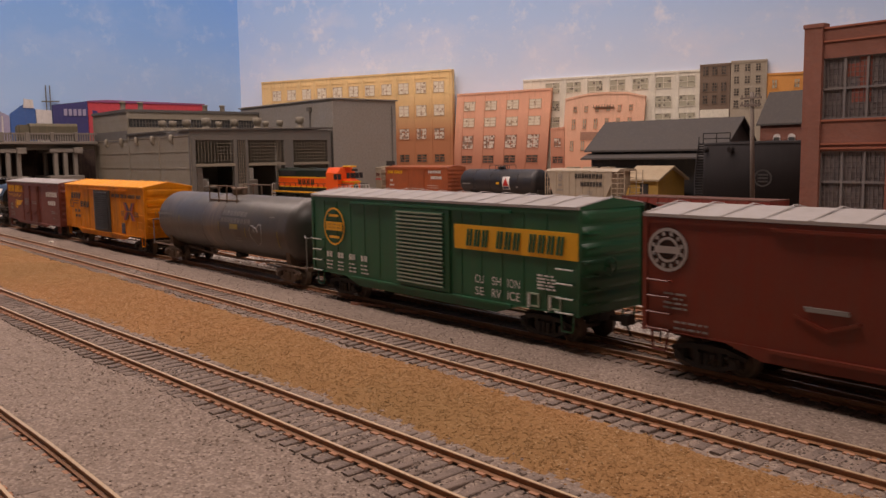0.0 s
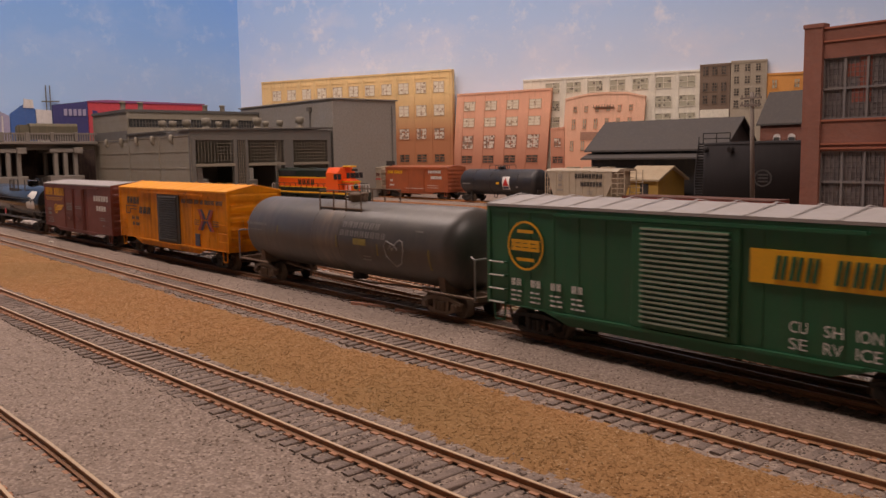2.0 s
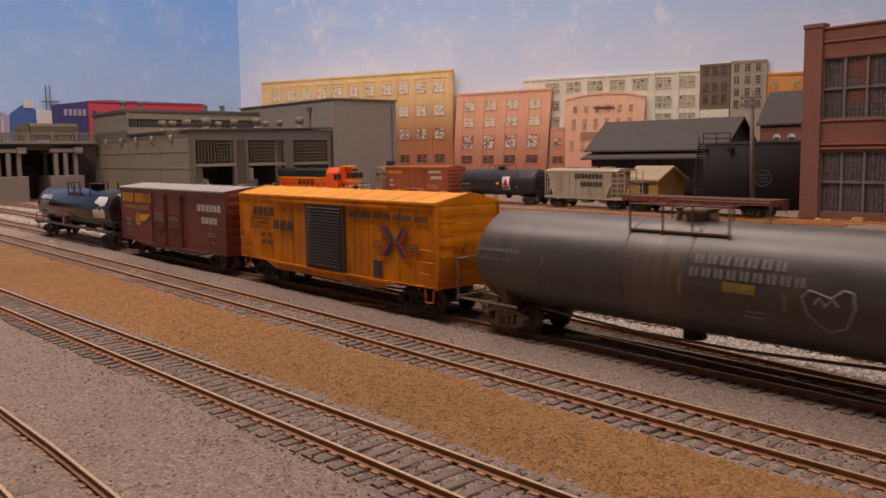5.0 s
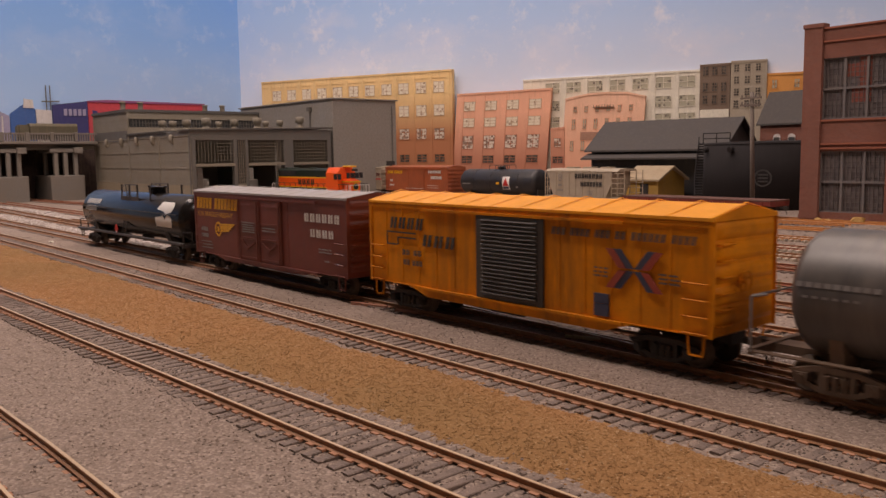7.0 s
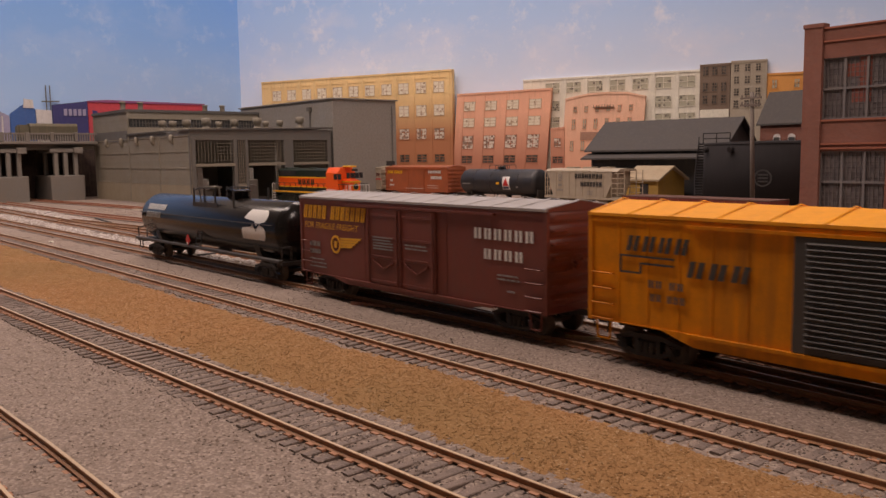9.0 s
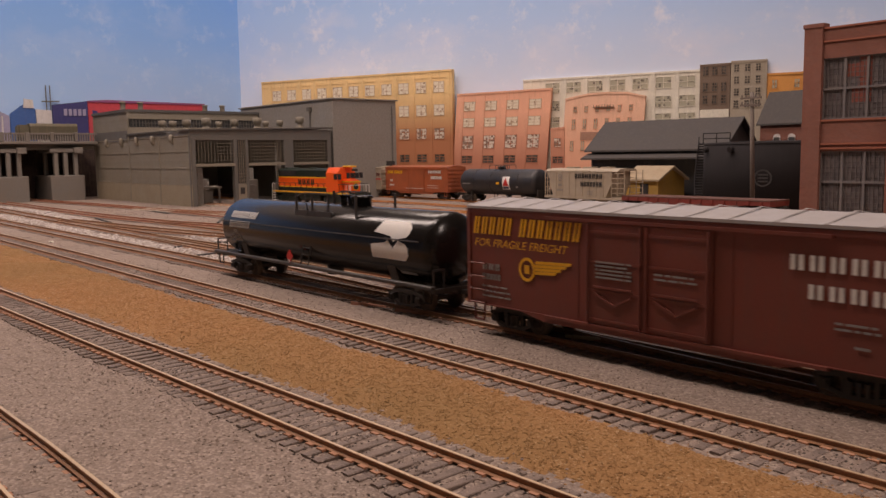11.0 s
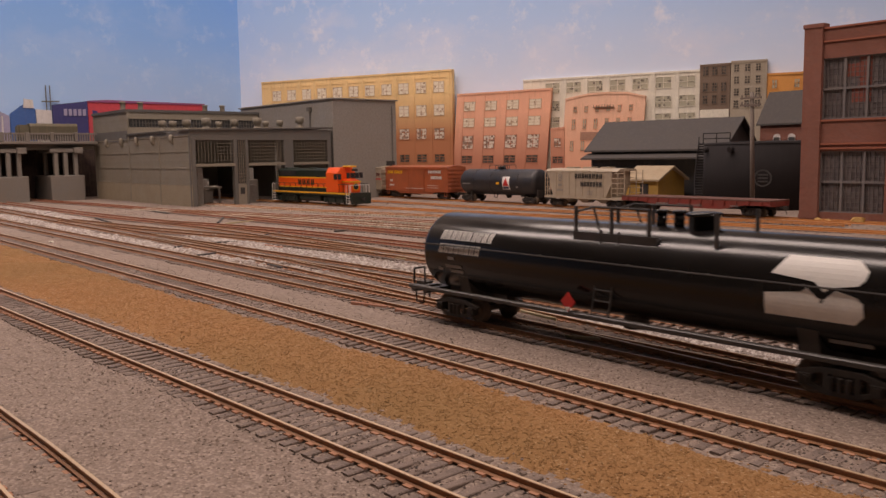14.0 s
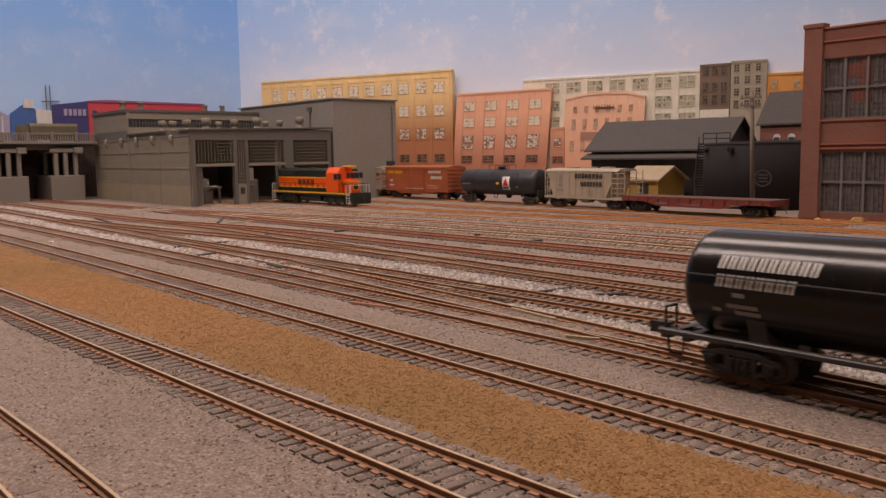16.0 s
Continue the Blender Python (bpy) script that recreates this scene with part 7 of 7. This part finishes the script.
def far_hopper():
    L = 0.138
    c = thing("hopper_car", "pale tan covered hopper car with slatted end", "hopper car", "parked rolling stock")
    h, z0, ze = 0.0172, 0.0135, 0.0470
    bm = bmesh.new()
    prism(bm, [(0.010, 0.0300), (0.0160, z0), (0.108, z0), (0.1165, 0.0300), (0.1165, ze), (0.010, ze)], "y", -h, h)
    part("body", bm, M_CREAM, c)
    for k in range(8):
        x = 0.0215 + 0.0118 * k
        bm = bmesh.new()
        for s in (-1, 1):
            box(bm, x - 0.0005, x + 0.0005, min(s * h, s * (h + 0.0008)), max(s * h, s * (h + 0.0008)), z0 + 0.001, ze - 0.001)
        part("side_post", bm, M_CREAM, c)
    for x in (0.030, 0.062, 0.094):
        bm = bmesh.new()
        v0 = [bm.verts.new(p) for p in ((x - 0.013, -0.013, z0), (x + 0.013, -0.013, z0), (x + 0.013, 0.013, z0), (x - 0.013, 0.013, z0))]
        v1 = [bm.verts.new(p) for p in ((x - 0.004, -0.005, 0.0055), (x + 0.004, -0.005, 0.0055), (x + 0.004, 0.005, 0.0055), (x - 0.004, 0.005, 0.0055))]
        for i in range(4):
            bm.faces.new((v0[i], v0[(i + 1) % 4], v1[(i + 1) % 4], v1[i]))
        bm.faces.new(v0[::-1])
        bm.faces.new(v1)
        part("hopper_bay", bm, M_CREAM, c)
    bm = bmesh.new()
    prism(bm, [(-h - 0.0008, ze - 0.0012), (h + 0.0008, ze - 0.0012), (h * 0.8, ze + 0.0018), (0, ze + 0.0026), (-h * 0.8, ze + 0.0018)], "x", 0.002, L - 0.010)
    part("roof", bm, M_CREAM, c)
    for x in (0.028, 0.058, 0.088):
        bm = bmesh.new()
        box(bm, x, x + 0.016, -0.005, 0.005, ze + 0.0024, ze + 0.0042)
        part("roof_hatch", bm, M_CREAM, c)
    for x0, x1 in ((0.0, 0.010), (0.1165, L)):
        bm = bmesh.new()
        box(bm, x0, x1, -h, h, z0 - 0.002, z0 + 0.0006)
        for y in (-h + 0.0006, h - 0.0006):
            for x in (x0 + 0.0006, (x0 + x1) / 2, x1 - 0.0006):
                rod(bm, (x, y, z0), (x, y, ze), 0.0007, 5)
            for z in (z0 + 0.006, z0 + 0.012, z0 + 0.018, z0 + 0.024, z0 + 0.030):
                rod(bm, (x0, y, z), (x1, y, z), 0.0004, 5)
        for y in (-0.008, 0.0, 0.008):
            rod(bm, (x0 + 0.0006, y, z0), (x0 + 0.0006, y, ze), 0.0005, 5)
        part("end_cage", bm, M_CREAM, c, "open end with ladder bars")
    bm = bmesh.new()
    box(bm, 0.0, L, -h - 0.0004, h + 0.0004, z0 - 0.0024, z0 - 0.0002)
    part("side_sill", bm, M_CREAM, c)
    y = -h - 0.0011
    mark(c, "name_mark", M_MARKB, lambda b: (mark_bars(b, (8,), 0.056, 0.104, 0.0370, 0.0430, y), mark_bars(b, (7,), 0.066, 0.103, 0.0270, 0.0330, y)), "black name mark in bars")
    mark(c, "data_marks", M_GREYMARK, lambda b: (ring(b, 0.030, 0.0395, 0.0032, 0.0022, 0.0007, y, 16), ring(b, 0.030, 0.0355, 0.0032, 0.0022, 0.0007, y, 16), mark_bars(b, (2,), 0.026, 0.034, 0.0270, 0.0295, y), mark_bars(b, (4,), 0.024, 0.036, 0.0205, 0.0230, y), small_marks(b, 0.078, 0.088, 0.016, 0.022, y, 3, 2, 2)))
    couplers(c, L, M_UNDER)
    trucks(c, (0.018, L - 0.020), M_UNDER, False)
    return c


def far_flatcar():
    L = 0.197
    c = thing("flat_car", "empty dull red flat car with grey wooden deck", "flat car", "parked rolling stock")
    bm = bmesh.new()
    for s in (-1, 1):
        prism(bm, [(0.0, 0.0118), (0.030, 0.0118), (0.058, 0.0066), (0.139, 0.0066), (0.167, 0.0118), (L, 0.0118), (L, 0.0163), (0.0, 0.0163)], "y", min(s * 0.0165, s * 0.0178), max(s * 0.0165, s * 0.0178))
    box(bm, 0.0, 0.002, -0.0165, 0.0165, 0.0110, 0.0163)
    box(bm, L - 0.002, L, -0.0165, 0.0165, 0.0110, 0.0163)
    part("side_sill", bm, M_FLATRED, c, "fish-bellied red side sill")
    bm = bmesh.new()
    box(bm, 0.002, L - 0.002, -0.004, 0.004, 0.0075, 0.0160)
    part("centre_sill", bm, M_UNDER, c)
    n = 56
    for k in range(n):
        bm = bmesh.new()
        x = L * k / n
        box(bm, x + 0.0001, x + L / n - 0.0001, -0.0182, 0.0182, 0.0163, 0.0175 + 0.0002 * random.random())
        part("deck_plank", bm, M_DECK, c)
    for k in range(13):
        bm = bmesh.new()
        x = 0.009 + k * 0.0148
        box(bm, x - 0.0014, x + 0.0014, -0.0193, -0.0177, 0.0120, 0.0158)
        part("stake_pocket", bm, M_FLATRED, c)
    mark(c, "data_marks", M_GREYMARK, lambda b: (mark_bars(b, (4,), 0.052, 0.070, 0.0092, 0.0115, -0.0180), small_marks(b, 0.082, 0.115, 0.0085, 0.0112, -0.0180, 2, 3, 5), small_marks(b, 0.150, 0.16, 0.0095, 0.0115, -0.0180, 2, 4, 2)))
    couplers(c, L, M_UNDER)
    trucks(c, (0.022, L - 0.024), M_UNDER, False)
    return c


SHORT = 0.905


def locomotive():
    L = 0.245
    c = thing("locomotive", "bright orange and dark green diesel locomotive with yellow stripes", "locomotive", "parked rolling stock")
    bm = bmesh.new()
    box(bm, 0.004, L - 0.004, -0.0165, 0.0165, 0.0135, 0.0180)
    part("frame", bm, M_LOCOGREEN, c)
    mark(c, "sill_stripe", M_YELLOW, lambda b: [box(b, 0.004, L - 0.004, min(s * 0.0165, s * 0.0169), max(s * 0.0165, s * 0.0169), 0.0158, 0.0180) for s in (-1, 1)], "yellow sill stripe")
    hw = 0.0098
    bm = bmesh.new()
    box(bm, 0.014, 0.172, -hw, hw, 0.0180, 0.0235)
    part("hood_base", bm, M_LOCOGREEN, c)
    bm = bmesh.new()
    box(bm, 0.014, 0.172, -hw - 0.0001, hw + 0.0001, 0.0252, 0.0378)
    part("hood_side", bm, M_BNOR, c, "orange hood band")
    for z in (0.0235, 0.0378):
        bm = bmesh.new()
        box(bm, 0.014, 0.172, -hw - 0.0002, hw + 0.0002, z, z + 0.0017)
        part("hood_stripe", bm, M_YELLOW, c, "thin yellow stripe")
    bm = bmesh.new()
    prism(bm, [(-hw, 0.0395), (hw, 0.0395), (hw, 0.0490), (hw * 0.75, 0.0520), (-hw * 0.75, 0.0520), (-hw, 0.0490)], "x", 0.014, 0.172)
    part("hood_top", bm, M_LOCOGREEN, c, "dark green hood top")
    for x in (0.032, 0.052, 0.108):
        bm = bmesh.new()
        lathe(bm, [(0.0515, 0.0062), (0.0532, 0.0062), (0.0534, 0.0050)], "z", 16, (x, 0, 0))
        part("roof_fan", bm, M_LOCOGREEN, c)
    bm = bmesh.new()
    box(bm, 0.020, 0.072, -hw - 0.0006, -hw + 0.001, 0.0405, 0.0485)
    part("radiator_grille", bm, M_BLACK, c)
    # cab
    bm = bmesh.new()
    prism(bm, [(-0.0155, 0.0180), (0.0155, 0.0180), (0.0155, 0.0460), (0.0105, 0.0535), (-0.0105, 0.0535), (-0.0155, 0.0460)], "x", 0.172, 0.206)
    bevel(bm, 0.0008)
    cab = part("cab", bm, M_BNOR, c, "orange cab")
    bm = bmesh.new()
    box(bm, 0.184, 0.204, -0.0055, 0.0055, 0.0535, 0.0560)
    bevel(bm, 0.0008)
    part("cab_roof_unit", bm, M_YELLOW, cab, "yellow roof unit")
    for x0, x1 in ((0.177, 0.185), (0.1865, 0.1945)):
        bm = bmesh.new()
        box(bm, x0, x1, -0.0160, -0.0150, 0.0365, 0.0445)
        part("side_window", bm, M_CABGLASS, cab)
    for y0, y1 in ((-0.0135, -0.0085), (-0.0070, -0.0005), (0.0005, 0.0070), (0.0085, 0.0135)):
        bm = bmesh.new()
        box(bm, 0.2055, 0.2066, y0, y1, 0.0385, 0.0462)
        part("windscreen", bm, M_CABGLASS, cab)
    bm = bmesh.new()
    box(bm, 0.2058, 0.2070, -0.0045, 0.0045, 0.0480, 0.0515)
    part("number_board", bm, M_BLACK, cab)
    bm = bmesh.new()
    prism(bm, [(0.206, 0.0180), (0.2300, 0.0180), (0.2300, 0.0330), (0.2265, 0.0360), (0.206, 0.0375)], "y", -0.0085, 0.0085)
    bevel(bm, 0.0012, 2)
    part("nose", bm, M_BNOR, c, "orange short hood")
    mark(c, "nose_stripe", M_YELLOW, lambda b: box(b, 0.207, 0.2306, -0.0089, 0.0089, 0.0325, 0.0342), "yellow nose stripe")
    mark(c, "nose_emblem", M_BLACK, lambda b: [rod(b, (0.2296, 0, 0.0265), (0.2307, 0, 0.0265), 0.0042, 18)])
    mark(c, "nose_emblem_ring", M_YELLOW, lambda b: [rod(b, (0.2296, 0, 0.0265), (0.2304, 0, 0.0265), 0.0052, 18)])
    mark(c, "name_mark", M_LOCOGREEN, lambda b: mark_bars(b, (4,), 0.078, 0.130, 0.0275, 0.0358, -hw - 0.0004), "dark name mark in bars")
    for s, x in ((-1, 0.004), (1, L - 0.004)):
        bm = bmesh.new()
        prism(bm, [(-0.0155, 0.0025), (0.0155, 0.0025), (0.0165, 0.0180), (-0.0165, 0.0180)], "x", min(x, x + s * 0.004), max(x, x + s * 0.004))
        part("pilot", bm, M_LOCOGREEN, c)
        for y in (-0.0155, 0.0155):
            bm = bmesh.new()
            for k in range(4):
                box(bm, min(x - s * 0.010, x - s * 0.002), max(x - s * 0.010, x - s * 0.002), y - 0.0022, y + 0.0022, 0.0028 + 0.0038 * k, 0.0034 + 0.0038 * k)
            for dx in (0.002, 0.010):
                rod(bm, (x - s * dx, y * 1.14, 0.0028), (x - s * dx, y * 1.10, 0.0290), 0.0004, 5)
            part("step", bm, M_MARKW, c, "white-edged steps")
        bm = bmesh.new()
        bars(bm, [(x, -0.016, 0.0180), (x, -0.016, 0.0290), (x, 0.016, 0.0290), (x, 0.016, 0.0180)], 0.0004, 5)
        part("end_railing", bm, M_MARKW, c, "white end railing")
    for s in (-1, 1):
        bm = bmesh.new()
        rod(bm, (0.010, s * 0.0162, 0.0300), (0.172, s * 0.0162, 0.0300), 0.0004, 5)
        for k in range(10):
            x = 0.012 + 0.0172 * k
            rod(bm, (x, s * 0.0162, 0.0180), (x, s * 0.0162, 0.0300), 0.0004, 5)
        rod(bm, (0.208, s * 0.0162, 0.0300), (0.236, s * 0.0162, 0.0300), 0.0004, 5)
        for x in (0.210, 0.222, 0.235):
            rod(bm, (x, s * 0.0162, 0.0180), (x, s * 0.0162, 0.0300), 0.0004, 5)
        part("handrail", bm, M_LOCOGREEN, c)
    bm = bmesh.new()
    prism(bm, [(-0.014, 0.0135), (-0.0145, 0.007), (-0.010, 0.0038), (0.010, 0.0038), (0.0145, 0.007), (0.014, 0.0135)], "x", 0.088, 0.152)
    bevel(bm, 0.001)
    part("fuel_tank", bm, M_LOCOGREEN, c)
    for x in (0.050, 0.193):
        bm = bmesh.new()
        for s in (-1, 1):
            prism(bm, [(-0.028, 0.0040), (0.028, 0.0040), (0.029, 0.0100), (0.020, 0.0118), (-0.020, 0.0118), (-0.029, 0.0100)], "y", s * 0.0128 - 0.001, s * 0.0128 + 0.001)
            for dx in (-0.021, 0, 0.021):
                box(bm, dx - 0.0026, dx + 0.0026, s * 0.0142 - 0.0014, s * 0.0142 + 0.0014, 0.0035, 0.0085)
        box(bm, -0.02, 0.02, -0.012, 0.012, 0.008, 0.0136)
        t = part("truck", bm, M_LOCOGREEN, c, "six-wheeled truck frame", pose(x, 0, 0))
        for dx in (-0.021, 0, 0.021):
            w = new("wheelset", WS_MESH)
            w.parent, w.matrix_basis = t, pose(dx, 0, WHEEL_R)
    # a short-framed switcher: everything but the trucks drawn in along its length
    for ob in c.children:
        if ob.name.startswith("truck"):
            ob.location.x *= SHORT
        else:
            for v in ob.data.vertices:
                v.co.x *= SHORT
    couplers(c, L * SHORT, M_UNDER)
    return c


parked(locomotive(), -1.203, 0.6640, 1.3)
parked(far_reefer(), -1.3330, 0.8695, -1.2)
parked(far_boxcar(), -1.1660, 0.8640, -2.6)
parked(far_tank(), -0.9680, 0.8520, -3.0)
parked(far_hopper(), -0.7770, 0.8420, -3.0)
parked(far_flatcar(), -0.6425, 0.8345, -2.9)


# ---- litter of the yard ----
def lump(name, label, cat, x, y, s, mat, seed, flat=0.5, z=GROUND):
    r = random.Random(seed)
    bm = bmesh.new()
    bmesh.ops.create_icosphere(bm, subdivisions=2, radius=s)
    for v in bm.verts:
        v.co *= r.uniform(0.75, 1.2)
        v.co.z *= flat
    return tagged(part(name, bm, mat, at=pose(x, y, z + s * flat * 0.5)), label, cat)


M_LITTER = paint("white_litter", (0.75, 0.70, 0.62), 0.7, 0.2, streak=False)
lump("litter", "small white scrap between the tracks", "litter", -1.005, 0.578, 0.0035, M_LITTER, 1)
lump("litter", "small white scrap between the tracks", "litter", -0.4345, 0.290, 0.0022, M_LITTER, 2)
lump("litter", "small reddish scrap beside a white one", "litter", -0.4390, 0.287, 0.0020, M_FLATRED, 3)
lump("litter", "pale crumb lying beside a sleeper", "litter", -0.7860, 0.2065, 0.0022, M_LITTER, 4)
M_STRAW = card_material("dry_straw", (0.50, 0.30, 0.09))
for k, (x, s) in enumerate(((-0.405, 0.004), (-0.366, 0.007), (-0.395, 0.003))):
    lump("grass_tuft", "dry straw-yellow tuft at the factory wall", "grass tuft", x, 0.824, s, M_STRAW, 10 + k, 0.6)
# loose rails, switch rods and dark timbers lying by the points: (x, y, turn, length)
def yard_scraps(name, label, cat, group, mat, rows, wide, high, lift):
    for x, y, a, l in rows:
        bm = bmesh.new()
        box(bm, -l / 2, l / 2, -wide, wide, -0.0015, high)
        bevel(bm, 0.0003)
        tagged(part(name, bm, mat, at=pose(x, y, GROUND + lift, 0, 0, a)), label, cat, group)


yard_scraps("timber", "dark switch timber lying in the ballast", "timber", "switch timbers", M_SOOTTIE,
            [(-0.5906, 0.265, 101.5, 0.021), (-0.664, 0.3104, 65.4, 0.0231), (-0.6598, 0.2727, 118.3, 0.0175), (-0.491, 0.2652, -4.8, 0.0225), (-0.4703, 0.2661, 3.2, 0.0163), (-0.4474, 0.2651, -6.6, 0.0226), (-0.2962, 0.2814, 1.5, 0.0118), (-0.2954, 0.3201, 84.0, 0.0231), (-0.2666, 0.3312, 57.4, 0.0161), (-0.681, 0.4428, 105.0, 0.0267), (-0.5515, 0.5027, 88.0, 0.0145), (-0.3848, 0.4706, 60.3, 0.0115), (-0.4286, 0.5253, 110.7, 0.0139), (-1.596, 0.4411, 157.0, 0.09), (-1.108, 0.4298, -1.8, 0.0685), (-0.912, 0.4246, 150.8, 0.09), (-0.9032, 0.4437, 39.1, 0.0225), (-0.7015, 0.379, 111.1, 0.0239), (-1.2341, 0.3245, 146.4, 0.0353), (-1.0228, 0.3269, -7.3, 0.09), (-0.4773, 0.4934, 87.6, 0.0189)], 0.0013, 0.0006, 0.0009)
yard_scraps("loose_rail", "pale yellowish loose rail lying beside the points", "rail", "loose rails", M_BRASSRAIL,
            [(-0.6934, 0.4904, 16.2, 0.0327), (-0.6307, 0.5058, 31.2, 0.0376), (-0.2572, 0.2651, -7.1, 0.0316), (-0.2051, 0.2454, 22.4, 0.0244), (-0.3302, 0.3013, 22.0, 0.0101), (-0.1848, 0.2481, 15.5, 0.0086), (-0.45, 0.3468, 12.5, 0.0299), (-0.8588, 0.4228, 107.1, 0.0419), (-0.3005, 0.3639, -2.6, 0.0375), (-0.3427, 0.2848, 1.2, 0.0138)], 0.0004, 0.0005, 0.0012)
yard_scraps("plank", "reddish plank scrap lying between the tracks", "plank", "plank scraps", M_PINKPLANK,
            [(-0.3291, 0.2269, 13.1, 0.0229), (-0.3242, 0.2722, -2.5, 0.007), (-0.3027, 0.2296, 13.9, 0.0133), (-0.6026, 0.3248, 2.4, 0.0259), (-0.1964, 0.2516, 0.0, 0.008), (-0.4496, 0.2786, 104.5, 0.006)], 0.0008, 0.0005, 0.0008)
# ---- the train passes ----
TRAIN = [(lead_car(), -0.1660, 0.178), (green_car(), -0.3709, 0.178), (grey_tank(), -0.5832, 0.199), (orange_car(), -0.7782, 0.1795), (cotton_car(), -0.9720, 0.1742), (black_tank(), -1.2105, 0.2085)]
LINE_XY = [(float(p.x), float(p.y)) for p in smooth_line(TRAIN_LINE)]


def line_y(x):
    return float(np.interp(x, [p[0] for p in LINE_XY], [p[1] for p in LINE_XY]))


def gone(t):
    """How far the train has come after t seconds."""
    return 0.0655 * t


def car_pose(x, length):
    """A car whose left end is at x rides on two trucks."""
    a, b = x + 0.02, x + length - 0.02
    ya, yb = line_y(a), line_y(b)
    turn = math.atan2(yb - ya, b - a)
    return pose(x, ya - 0.02 * math.sin(turn), 0, 0, 0, math.degrees(turn))


def motions():
    for car, x, length in TRAIN:
        walk(car, [(0.5 * k, car_pose(x + gone(0.5 * k), length)) for k in range(33)])
    for w, dx in WHEELSETS:
        walk(w, [(0.1 * k, Matrix.Translation((dx, 0, WHEEL_R)) @ Matrix.Rotation(gone(0.1 * k) / WHEEL_R, 4, "Y")) for k in range(161)])


motions()
